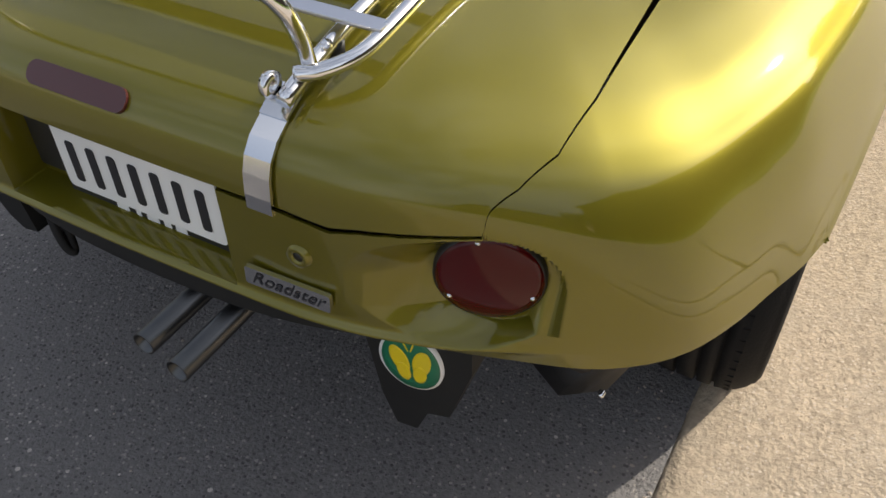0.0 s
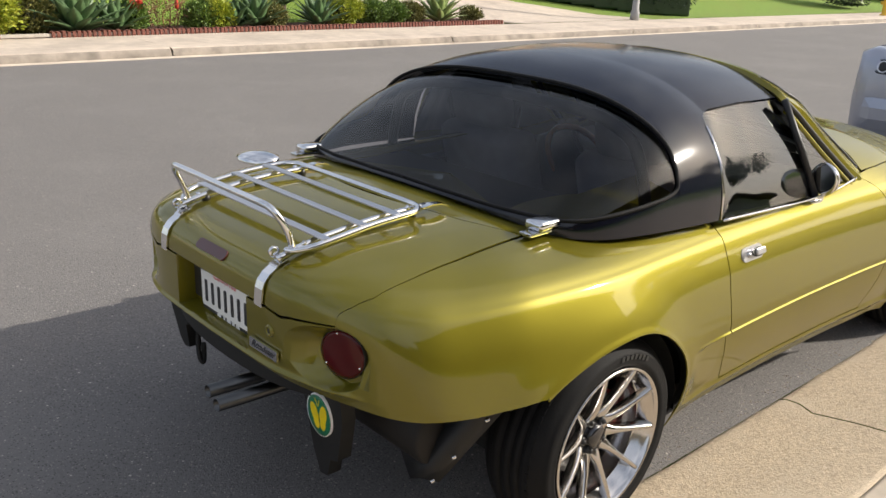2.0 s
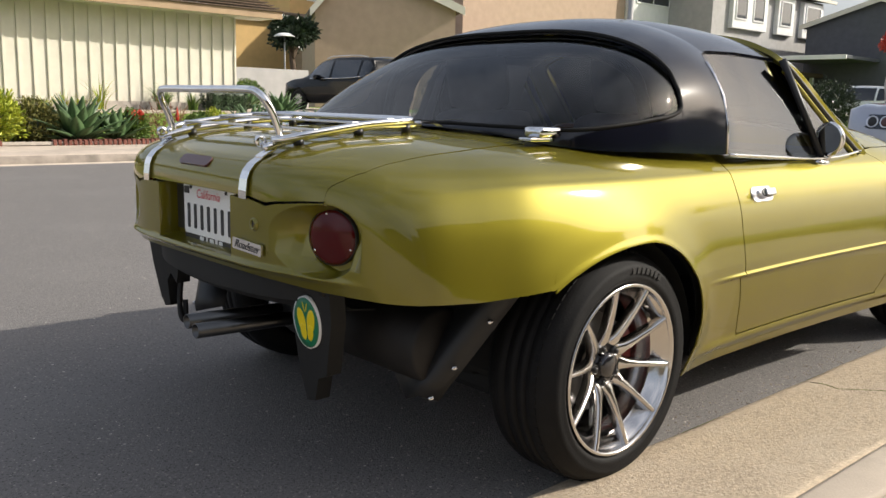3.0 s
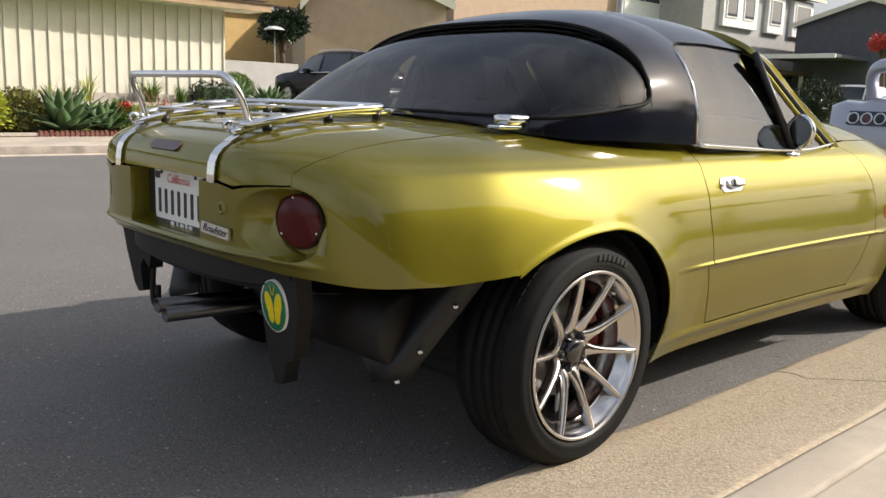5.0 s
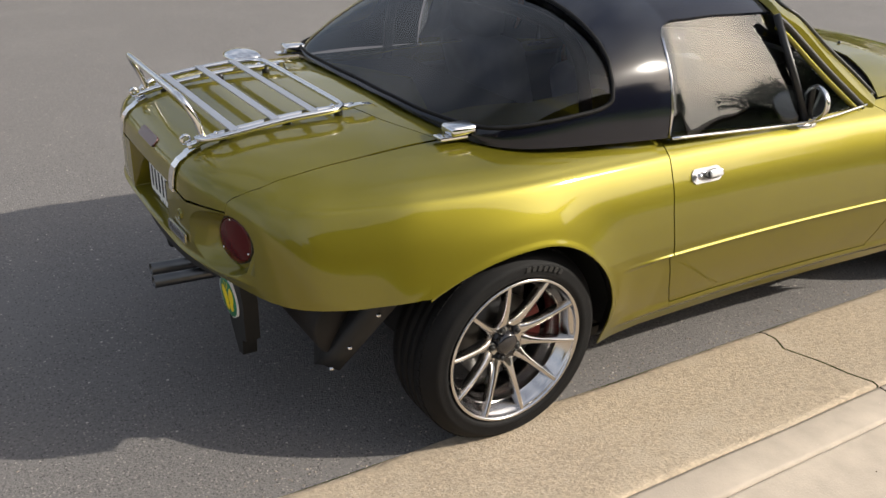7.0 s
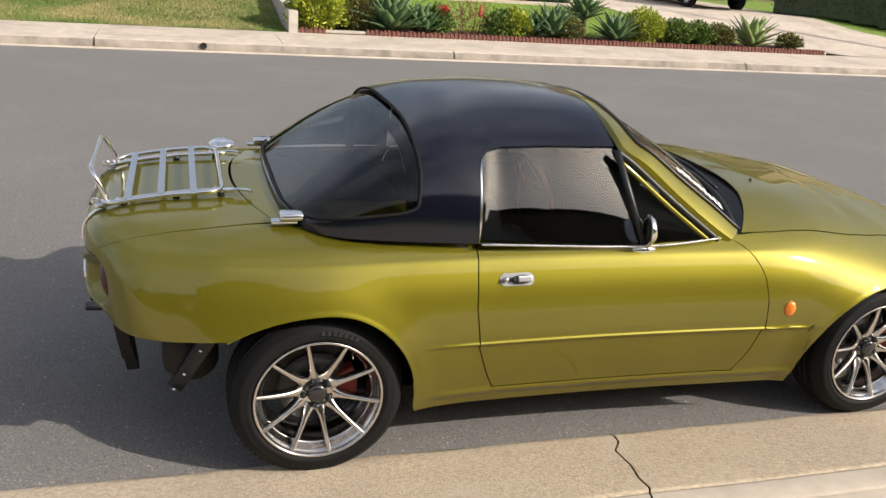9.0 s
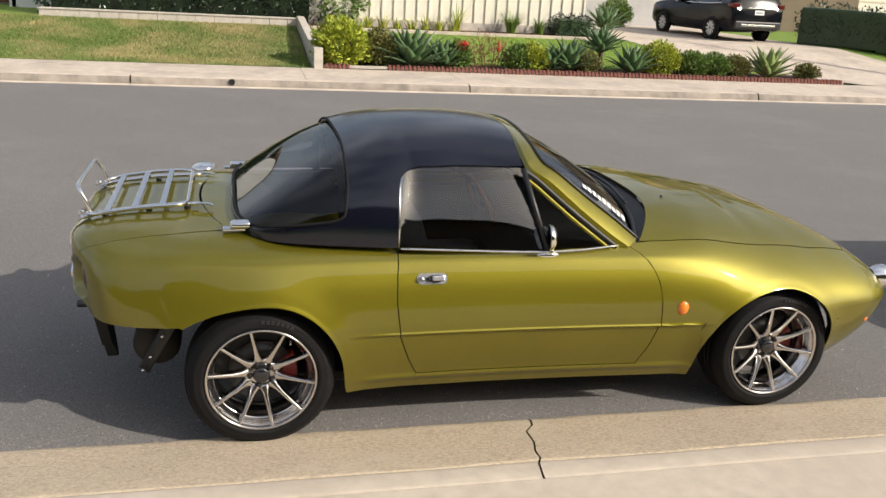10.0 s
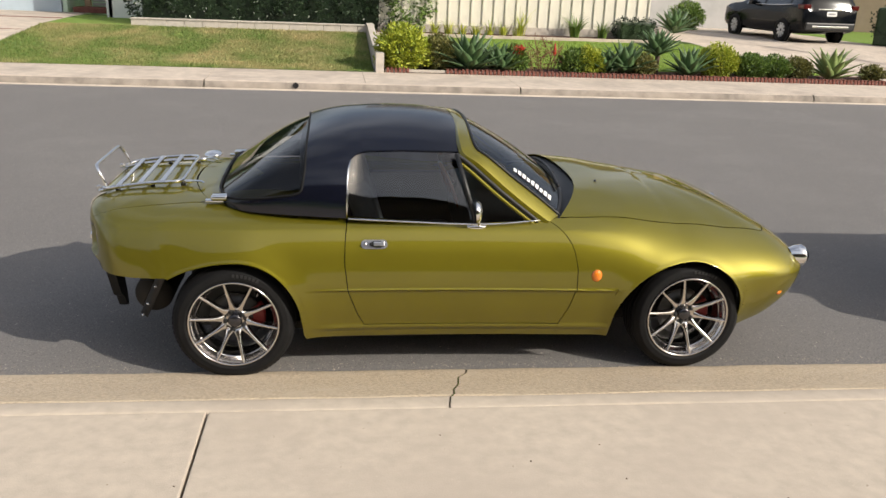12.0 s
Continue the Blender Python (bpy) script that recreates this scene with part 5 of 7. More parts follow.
M_LEAF = leaf_material("shrub_leaves", (0.05, 0.10, 0.018), (0.20, 0.30, 0.05))
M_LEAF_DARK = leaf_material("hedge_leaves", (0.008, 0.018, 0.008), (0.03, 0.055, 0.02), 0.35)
M_LEAF_YEL = leaf_material("yellow_green_leaves", (0.18, 0.25, 0.02), (0.50, 0.52, 0.05))
M_LEAF_OLIVE = leaf_material("olive_leaves", (0.08, 0.09, 0.02), (0.26, 0.24, 0.07))
M_FLOWER = leaf_material("red_petals", (0.35, 0.02, 0.015), (0.60, 0.06, 0.03))
M_TWIG = leaf_material("reddish_twigs", (0.12, 0.05, 0.025), (0.25, 0.12, 0.06))
M_AGAVE = material("agave_leaf", (0.085, 0.150, 0.060), 0.5, 0, 0, 0.3, 6)
M_AGAVE_Y = material("agave_leaf_pale", (0.20, 0.26, 0.09), 0.5, 0, 0, 0.3, 6)
M_BLADE = leaf_material("grass_blades", (0.12, 0.21, 0.02), (0.30, 0.41, 0.06), 0.7)
M_BLADE_DRY = leaf_material("dry_grass_blades", (0.10, 0.18, 0.025), (0.38, 0.31, 0.14), 0.8, 0.8)
M_BRICK = material("red_brick", (0.20, 0.075, 0.055), 0.9, 0, 0, 0.25, 12, 0.3, 90)
M_MULCH = material("red_mulch", (0.09, 0.04, 0.025), 1.0, 0, 0, 0.5, 40, 0.8, 60)
M_BLOCK = material("pale_block", (0.50, 0.45, 0.39), 0.9, 0, 0, 0.12, 8, 0.3, 60)
M_SHINGLE = material("brown_shingle", (0.12, 0.085, 0.06), 0.95, 0, 0, 0.35, 14, 0.4, 40)
M_GREYWALL = material("grey_wall", (0.42, 0.41, 0.40), 0.9, 0, 0, 0.08, 3)
M_BLUEWALL = material("pale_blue_wall", (0.42, 0.50, 0.56), 0.9, 0, 0, 0.06, 3)
M_GREENWALL = material("pale_green_wall", (0.52, 0.66, 0.52), 0.9, 0, 0, 0.06, 3)
M_TANWOOD = material("tan_siding", (0.42, 0.30, 0.19), 0.9, 0, 0, 0.1, 4)
M_OCHRE = material("ochre_stucco", (0.60, 0.40, 0.17), 0.95, 0, 0, 0.06, 3)
M_DARKGREY = material("slate_siding", (0.10, 0.105, 0.12), 0.9, 0, 0, 0.1, 3)
M_BLACKPAINT = material("black_car_paint", (0.005, 0.006, 0.008), 0.13, 0, 0.0)
M_BLACKPAINT.node_tree.nodes["Principled BSDF"].inputs["Specular IOR Level"].default_value = 0.22
M_WHITEPAINT = material("white_car_paint", (0.75, 0.75, 0.75), 0.3, 0, 1.0)
M_SILVER = material("silver_car_paint", (0.36, 0.38, 0.45), 0.35, 0.55, 1.0, 0.03, 3)
M_DARKGLASS = material("dark_glass", (0.012, 0.014, 0.016), 0.03, 0, 1.0)
M_POLE = material("grey_pole", (0.30, 0.30, 0.30), 0.6, 0, 0, 0.15, 5)
M_HYDRANT = material("yellow_hydrant", (0.70, 0.42, 0.03), 0.5, 0, 0, 0.1, 8)
M_BARK = material("bark", (0.10, 0.07, 0.05), 0.95, 0, 0, 0.3, 10, 0.6, 40)
M_WINDOW = material("house_window", (0.03, 0.035, 0.04), 0.04, 0, 1.0)
rng = np.random.default_rng(7)


def leaf_cloud(name, n, centre, radii, size, mat, parent=None, label="", hollow=0.55, up=0.3, floor=0.0, narrow=0.45):
    """Many small bent leaves filling an uneven ellipsoid shell."""
    d = rng.normal(size=(n, 3))
    d /= np.linalg.norm(d, axis=1)[:, None]
    lump = np.array([1 + 0.34 * noise.noise(Vector(v * 2.3) + Vector(centre)) + 0.22 * noise.noise(Vector(v * 6.1) - Vector(centre)) for v in d])
    r = (hollow + (1 - hollow) * rng.random(n) ** 0.6) * lump
    c = d * r[:, None] * np.array(radii) + np.array(centre)
    c[:, 2] = np.maximum(c[:, 2], floor + 0.01)
    out = d + rng.normal(scale=0.6, size=(n, 3)) + np.array((0, 0, up))
    out /= np.linalg.norm(out, axis=1)[:, None]
    side = np.cross(out, rng.normal(size=(n, 3)))
    side /= np.linalg.norm(side, axis=1)[:, None]
    nrm = np.cross(out, side)
    L = size * (0.6 + 0.8 * rng.random(n))[:, None]
    W = L * narrow
    v = np.stack([c, c + out * L * 0.5 + side * W * 0.5 + nrm * L * 0.1, c + out * L - nrm * L * 0.05, c + out * L * 0.5 - side * W * 0.5 + nrm * L * 0.1], 1).reshape(-1, 3)
    f = [(4 * i, 4 * i + 1, 4 * i + 2, 4 * i + 3) for i in range(n)]
    return mesh_object(name, v, f, mat, parent, label, False)


def shrub(name, x, y, z, radii, n, size, mat, label, cat="shrub"):
    t = thing(name, label, cat, (x, y, z))
    radii = [1.08 * q for q in radii]
    # solid dark green core added to fill the gaps between the leaves
    bm = bmesh.new()
    bmesh.ops.create_icosphere(bm, subdivisions=3, radius=1.0)
    for v in bm.verts:
        k = 0.52 * (1 + 0.5 * noise.noise(v.co * 2.1 + Vector((x, y, 0))))
        v.co = Vector((v.co.x * radii[0] * k, v.co.y * radii[1] * k, max(v.co.z * radii[2] * k + radii[2] * 0.85, 0)))
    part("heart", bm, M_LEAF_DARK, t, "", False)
    leaf_cloud("leaves", int(n * 4), (0, 0, radii[2] * 0.9), [1.08 * q for q in radii], size, mat, t, "", 0.45, 0.5)
    for i in range(5):
        a = i * 1.3
        tube("stem", spline([(0, 0, -0.03), (0.2 * radii[0] * math.cos(a), 0.2 * radii[0] * math.sin(a), radii[2] * 0.5), (0.6 * radii[0] * math.cos(a), 0.6 * radii[0] * math.sin(a), radii[2])], 4), 0.012, M_BARK, t, "", 5)
    return t


def leaf_blade(length, width, fold, mat, name="leaf"):
    """One thick pointed leaf along +z, keeled and bent outwards towards +x."""
    n = 7
    v = []
    for i in range(n):
        t = i / (n - 1)
        w = width * (0.45 + 1.1 * t - 1.5 * t * t + 0.0) if t < 0.6 else width * 0.57 * (1 - t) / 0.4
        w = max(w, 0.002)
        x, z = 0.22 * length * t * t, length * t * (1 - 0.08 * t)
        v += [(x, -w, z), (x + fold * w, 0, z), (x, w, z), (x - 0.012 - fold * w * 0.1, 0, z)]
    f = grid_faces(n, 4, True)
    me = bpy.data.meshes.new(name)
    me.from_pydata(v, [], f)
    me.materials.append(mat)
    me.polygons.foreach_set("use_smooth", [True] * len(me.polygons))
    return me


LEAF_MESH = {m.name: leaf_blade(1.0, 0.20, 0.35, m) for m in (M_AGAVE, M_AGAVE_Y)}


def agave(x, y, z, size, n, mat=None, label="blue-green agave rosette in the flower bed", trunk=0.0):
    mat = mat or M_AGAVE
    t = thing("agave", label, "agave", (x, y, z), "agaves")
    if trunk:
        tube("trunk", [(0, 0, -0.05), (0.02, 0, trunk)], 0.05, M_BARK, t)
    for i in range(n):
        k = i / n
        ob = new("leaf", LEAF_MESH[mat.name])
        ob.parent = t
        tilt = 8 + 58 * k + rng.uniform(-6, 6)
        ob.matrix_basis = Matrix.Translation((0, 0, trunk)) @ Matrix.Rotation(i * 2.39996, 4, 'Z') @ Matrix.Rotation(radians(tilt), 4, 'Y') @ Matrix.Scale(size * 1.45 * (0.75 + 0.3 * math.sin(math.pi * (0.25 + 0.6 * k))), 4)
    return t


def strappy(x, y, z, size, n, mat, label, name="strap_leaf_plant"):
    t = thing(name, label, "plant", (x, y, z))
    v, f = [], []
    for i in range(n):
        a, lean, L = rng.uniform(0, 6.28), rng.uniform(0.1, 0.9), size * rng.uniform(0.6, 1.1)
        d = np.array((math.cos(a), math.sin(a), 0))
        s_ = np.array((-d[1], d[0], 0)) * 0.018
        base = d * rng.uniform(0, 0.12)
        o = len(v)
        for j in range(5):
            u = j / 4
            p = base + d * L * lean * u * u + np.array((0, 0, L * (u - 0.35 * lean * u * u)))
            w = s_ * (1 - u * 0.9)
            v += [p - w, p + w]
        f += [(o + 2 * j, o + 2 * j + 1, o + 2 * j + 3, o + 2 * j + 2) for j in range(4)]
    mesh_object("leaves", v, f, mat, t, "", True)
    return t


def yard_z(y):
    """Height of the front gardens, which rise from the pavement."""
    return float(np.interp(y, [11.2, 11.5, 12.3, 15.4, 17.5, 25, 45], [0.145, 0.155, 0.19, 0.60, 0.62, 0.66, 0.8]))


def patch(name, left, right, y0, y1, mat, dz=0.0, ny=24, nx=12, label="", cat=""):
    """A strip of garden ground between two edges given as functions of y."""
    v = []
    for y in np.linspace(y0, y1, ny):
        for x in np.linspace(left(y), right(y), nx):
            v.append((x, y - 0.0217 * x * (1 if y < 11.6 else 0), yard_z(y) + dz + 0.012 * noise.noise((x, y, 0))))
    ob = mesh_object(name, v, grid_faces(ny, nx), mat, None, "", True)
    return tagged(ob, label, cat, kind="structure")


def blades(name, left, right, y0, y1, n, size, mat, label):
    y = y0 + (y1 - y0) * rng.random(n)
    x = np.array([left(b) + (right(b) - left(b)) * a for a, b in zip(rng.random(n), y)])
    z = np.array([yard_z(b) for b in y])
    a = rng.random(n) * 6.28
    L = size * (0.5 + rng.random(n))
    c = np.stack([x, y, z], 1)
    s_ = np.stack([np.cos(a), np.sin(a), 0 * a], 1) * 0.008
    tip = c + np.stack([0.4 * L * rng.normal(size=n), 0.4 * L * rng.normal(size=n), L], 1)
    v = np.stack([c - s_, c + s_, tip], 1).reshape(-1, 3)
    ob = mesh_object(name, v, [(3 * i, 3 * i + 1, 3 * i + 2) for i in range(n)], mat, None, "", False)
    return tagged(ob, label, "grass", kind="stuff")


# kerb and pavement in lengths with open joints
EDGES = [-60, -23, -17.6, -12.3, -6.95, -1.58, 3.72, 9.05, 14.4, 19.7, 25, 30, 45, 90]
for a, b in zip(EDGES, EDGES[1:]):
    sweep("far_gutter", [(9.66, -0.01), (9.665, 0.006), (9.772, 0.012)], M_FARC, True, np.linspace(a, b, 6), "pale concrete gutter across the street", "gutter")
    sweep("far_kerb_top", [(9.832, 0.112), (9.85, 0.124), (9.87, 0.1275), (9.921, 0.1285)], M_FARC, True, np.linspace(a + 0.012, b - 0.012, 12), "pale concrete kerb top across the street", "kerb", 0.004)
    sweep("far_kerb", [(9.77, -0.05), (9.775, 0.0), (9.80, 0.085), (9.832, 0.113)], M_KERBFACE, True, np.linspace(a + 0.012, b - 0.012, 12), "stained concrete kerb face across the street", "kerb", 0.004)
far_walk = thing("far_pavement", "pale concrete pavement across the street", "pavement", kind="structure")
for a, b in zip(EDGES, EDGES[1:]):
    for c, d in ((a, (a + b) / 2), ((a + b) / 2, b)) if b - a < 7 else ((a, b),):
        v = [(x, y - 0.0217 * x, z) for x in (c + 0.004, d - 0.004) for y, z in ((9.922, 0.0), (9.922, 0.128), (11.42, 0.148), (11.42, 0.0))]
        mesh_object("slab", v, [(0, 1, 5, 4), (1, 2, 6, 5), (2, 3, 7, 6), (0, 3, 2, 1), (4, 5, 6, 7)], M_FARC, far_walk, "", False)
# shallow black dish; its colour stands for the hole's shaded inside
tagged(lathe("drain_hole", [(0.0, 0.0), (0.04, -0.004), (0.05, -0.006)], M_TRIM, None, "", 20, 'y', (-0.09, 9.781, 0.075)), "dark drain hole in the far kerb", "drain", kind="structure")

# left garden: lawn, block wall, clipped hedge, house
left_edge = lambda y: float(np.interp(y, [11.4, 12.7, 13.3, 15.4, 20], [-7.2, -6.5, -6.0, -5.7, -5.7]))
patch("lawn_left", left_edge, lambda y: 1.30, 11.40, 15.40, M_LAWN_DRY, 0, 24, 40, "patchy green and straw lawn", "lawn")
patch("front_path", lambda y: -16, left_edge, 11.40, 19.2, M_FARC, 0.004, 24, 12, "pale concrete front path", "path")
patch("lawn_back", left_edge, lambda y: -3.9, 15.40, 18.5, M_GRASS, 0.0, 12, 12, "shaded lawn beside the house", "lawn")
blades("grass_left", left_edge, lambda y: 1.28, 11.42, 15.35, 72000, 0.034, M_BLADE_DRY, "short patchy grass")
for y in (14.6, 16.8):
    tagged(slab("brick_band", -16, left_edge(y) - 0.05, y, y + 0.2, yard_z(y) - 0.05, yard_z(y) + 0.012, M_BRICK), "row of red bricks across the path", "brick band", kind="structure")
bw = thing("block_wall", "low wall of pale concrete blocks under the hedge", "wall", kind="structure")
for i in range(14):
    x = -3.87 + 0.383 * i
    slab("block", x + 0.004, x + 0.379, 15.38, 15.56, 0.50, 0.735, M_BLOCK, bw, "", 0.006)
slab("coping", -3.89, 1.50, 15.36, 15.60, 0.737, 0.765, M_BLOCK, bw, "", 0.006)
hd = thing("hedge", "dark dense clipped hedge behind the block wall", "hedge", (-1.1, 16.3, 0.6))
slab("core", -2.6, 2.75, -0.45, 0.5, 0, 1.35, M_LEAF_DARK, hd)
for i in range(9):
    leaf_cloud("leaves", 2600, (-2.5 + 0.66 * i, 0, 0.72), (0.52, 0.68, 0.86), 0.075, M_LEAF_DARK, hd, "", 0.8, 0.2, 0.0, 0.55)
vine = thing("climbing_plant", "green climber with pale flowers beside the siding", "plant", (2.35, 15.75, 0.65))
leaf_cloud("leaves", 2400, (0, 0, 0.8), (0.55, 0.35, 0.85), 0.08, M_LEAF, vine, "", 0.6, 0.2, 0.0, 0.5)
leaf_cloud("flowers", 60, (0, -0.1, 0.8), (0.52, 0.35, 0.8), 0.05, M_WHITE, vine, "", 0.9, 0.2, 0.0, 0.9)
hl_ = thing("neighbour_house", "pale blue house with a brick doorstep", "house", (0, 0, 0))
slab("wall", -15, -6.35, 19.2, 19.5, 0.5, 3.2, M_BLUEWALL, hl_, "", 0.01)
slab("wall", -6.35, -4.85, 20.4, 20.7, 0.5, 3.2, M_GREENWALL, hl_, "", 0.01)
slab("wall", -6.40, -6.25, 19.2, 20.4, 0.5, 3.2, M_GREENWALL, hl_, "", 0.01)
slab("wall", -4.85, -3.2, 17.6, 17.9, 0.5, 3.2, M_WHITE, hl_, "", 0.01)
slab("wall", -4.90, -4.75, 17.6, 20.6, 0.5, 3.2, M_WHITE, hl_, "", 0.01)
slab("doorstep", -6.15, -4.95, 19.3, 19.9, 0.62, 0.76, M_BRICK, hl_, "", 0.01)
slab("door_post", -6.0, -5.85, 19.9, 20.05, 0.7, 2.9, M_TANWOOD, hl_, "", 0.01)
for i in range(5):
    slab("bench_slat", -5.75, -5.05, 19.75, 19.80, 0.80 + 0.10 * i, 0.86 + 0.10 * i, M_GREYWALL, hl_, "", 0.005)
slab("roof", -16, -2.9, 18.6, 24, 3.2, 3.45, M_SHINGLE, hl_, "", 0.02)

# sloping side wall between the gardens
sw_ = mesh_object("side_wall", [(x, y, z) for x in (1.32, 1.47) for y, z in ((11.32, 0.05), (11.32, 0.50), (11.62, 0.50), (11.66, 0.46), (15.4, 0.80), (15.6, 0.80), (15.6, 0.4))],
                  [(0, 1, 2, 3, 4, 5, 6), (13, 12, 11, 10, 9, 8, 7)] + [(i, i + 7, (i + 1) % 7 + 7, (i + 1) % 7) for i in range(7)], M_BLOCK, None, "", False)
tagged(sw_, "sloping pale concrete wall between two gardens", "wall", kind="structure")

# right garden
drive_l = lambda y: float(np.interp(y, [11.4, 12.0, 12.6, 14, 16, 17.5, 22], [12.6, 11.4, 10.7, 9.7, 8.75, 8.5, 8.5]))
drive_r = lambda y: float(np.interp(y, [11.4, 14, 17, 24], [17.4, 15.4, 14.5, 14.3]))
patch("lawn_right", lambda y: 1.47, drive_l, 12.15, 15.15, M_GRASS, 0, 24, 40, "trimmed bright green lawn", "lawn")
blades("grass_right", lambda y: 1.5, drive_l, 12.25, 15.1, 30000, 0.016, M_BLADE, "trimmed bright green grass")
patch("flower_bed", lambda y: 1.47, lambda y: 11.9, 11.44, 12.3, M_MULCH, 0.006, 10, 40, "red mulch flower bed", "flower bed")
patch("wall_bed", lambda y: 1.47, lambda y: 8.3, 15.2, 15.85, M_MULCH, 0.02, 6, 20, "narrow planted bed along the wall", "flower bed")
tagged(slab("bed_edging", 1.5, 8.45, 15.12, 15.22, 0.5, 0.63, M_FARC, None, "", 0.01), "low concrete edging of the lawn", "edging", kind="structure")
patch("driveway", drive_l, drive_r, 11.40, 24, M_FARC, 0.003, 30, 10, "pale concrete driveway", "driveway")
patch("lawn_side", drive_r, lambda y: 40, 11.44, 24, M_GRASS, 0, 20, 20, "green lawn beside the driveway", "lawn")
patch("lawn_far", lambda y: 8.5, drive_l, 17.5, 22, M_GRASS, 0.004, 6, 6, "green lawn before the block wall", "lawn")
edge = thing("brick_edging", "soldier row of red bricks edging the flower bed", "edging", kind="structure")
bm = bmesh.new()
box(bm, -0.0245, 0.0245, -0.05, 0.05, 0, 0.10, 0.005)
mortar = mesh_object("mortar", [(x, 11.50 - 0.0217 * x + dy, z) for x in (1.5, 12.05) for dy, z in ((-0.035, 0.05), (-0.035, 0.205), (0.035, 0.205), (0.035, 0.05))], [(0, 1, 5, 4), (1, 2, 6, 5), (2, 3, 7, 6)], M_BLOCK, edge, "", False)
BRICK_ME = bpy.data.meshes.new("brick")
bm.to_mesh(BRICK_ME)
bm.free()
BRICK_ME.materials.append(M_BRICK)
for i in range(140):
    x = 1.55 + 0.075 * i
    if 1.98 < x < 2.62:
        continue
    ob = new("brick", BRICK_ME)
    ob.parent = edge
    ob.matrix_basis = pose(x, 11.49 - 0.0217 * x + 0.006 * math.sin(i * 1.7), 0.135 + 0.006 * math.sin(i * 2.3), 0, 0, 3 * math.sin(i * 3.1))
agave(3.15, 11.80, 0.16, 0.60, 40)
agave(3.74, 11.75, 0.16, 0.46, 26)
agave(5.86, 11.85, 0.16, 0.44, 24)
agave(6.30, 11.85, 0.18, 0.52, 28)
agave(6.98, 12.0, 0.18, 0.42, 34, None, "agave on a short trunk in the flower bed", 0.36)
agave(7.58, 11.75, 0.17, 0.48, 26)
agave(10.62, 11.75, 0.17, 0.52, 28, M_AGAVE_Y, "pale green agave at the end of the bed")
agave(10.0, 18.6, 0.62, 0.54, 30, None, "large dark agave beside the driveway")
shrub("shrub", 1.86, 11.85, 0.15, (0.43, 0.40, 0.38), 1500, 0.075, M_LEAF_YEL, "round yellow-green shrub by the side wall")
shrub("shrub", 2.58, 11.95, 0.16, (0.30, 0.30, 0.30), 900, 0.06, M_LEAF_OLIVE, "olive shrub with yellowish tips")
shrub("shrub", 4.05, 11.80, 0.16, (0.20, 0.2, 0.24), 500, 0.06, M_LEAF, "low green plant with red flowers")
fl = thing("flower", "cluster of bright red flowers", "flower", (4.08, 11.72, 0.50))
leaf_cloud("petals", 160, (0, 0, 0.08), (0.12, 0.10, 0.09), 0.05, M_FLOWER, fl, "", 0.3, 0.4, 0, 0.8)
tw = thing("twiggy_plant", "reddish twiggy plant in the flower bed", "plant", (4.62, 11.9, 0.16))
for i in range(14):
    a = i * 0.9
    tube("stem", spline([(0.2 * math.cos(a), 0.1 * math.sin(a), 0), (0.3 * math.cos(a), 0.15 * math.sin(a), 0.3), (0.38 * math.cos(a * 1.1), 0.2 * math.sin(a), 0.55 + 0.12 * math.sin(i))], 4), 0.006, M_TWIG, tw, "", 5)
leaf_cloud("leaves", 700, (0, 0, 0.3), (0.45, 0.25, 0.36), 0.05, M_TWIG, tw, "", 0.2, 0.4, 0, 0.35)
tf = thing("torch_flower", "single dark red torch flower on a stalk", "flower", (4.82, 11.8, 0.16))
tube("stalk", [(0, 0, 0), (0.01, 0, 0.36)], 0.008, M_TWIG, tf, "", 6)
lathe("bloom", [(0, 0.60), (0.02, 0.52), (0.035, 0.42), (0.03, 0.36), (0, 0.34)], M_FLOWER, tf, "", 12, 'z')
shrub("shrub", 5.22, 11.8, 0.16, (0.24, 0.22, 0.22), 700, 0.055, M_LEAF, "low green shrub in the bed")
shrub("shrub", 5.52, 11.8, 0.16, (0.26, 0.24, 0.24), 800, 0.06, M_LEAF_YEL, "low yellow-green shrub in the bed")
shrub("shrub", 6.62, 11.75, 0.16, (0.22, 0.2, 0.2), 600, 0.05, M_LEAF_OLIVE, "small olive plant between agaves")
shrub("shrub", 8.26, 11.9, 0.17, (0.34, 0.32, 0.29), 1400, 0.05, M_LEAF_YEL, "dense yellow shrub in the bed")
shrub("shrub", 8.95, 11.85, 0.17, (0.30, 0.28, 0.21), 1000, 0.055, M_LEAF, "dark green shrub with white blossoms")
shrub("shrub", 9.45, 11.85, 0.17, (0.28, 0.28, 0.20), 900, 0.055, M_LEAF, "mixed green shrub in the bed")
shrub("shrub", 9.92, 11.85, 0.17, (0.26, 0.26, 0.19), 800, 0.055, M_LEAF_OLIVE, "olive shrub with orange blossoms")
shrub("shrub", 11.55, 11.75, 0.17, (0.22, 0.2, 0.14), 500, 0.05, M_LEAF_OLIVE, "low grey-green plant at the bed's end")
strappy(6.28, 15.55, 0.62, 0.62, 90, M_LEAF, "clump of green strap leaves by the wall")
strappy(6.95, 15.55, 0.62, 0.45, 50, M_LEAF, "small clump of green strap leaves")
for i in range(7):
    strappy(2.9 + 0.33 * i, 15.55, 0.62, 0.34 + 0.05 * math.sin(i * 2), 26, M_LEAF_YEL, "low yellow-green bedding plant")
strappy(4.95, 15.55, 0.62, 0.75, 30, M_LEAF_YEL, "tall yellow-green plant by the wall")
bh = thing("box_hedge", "small clipped dark box hedge by the siding", "hedge", (7.75, 15.5, 0.6))
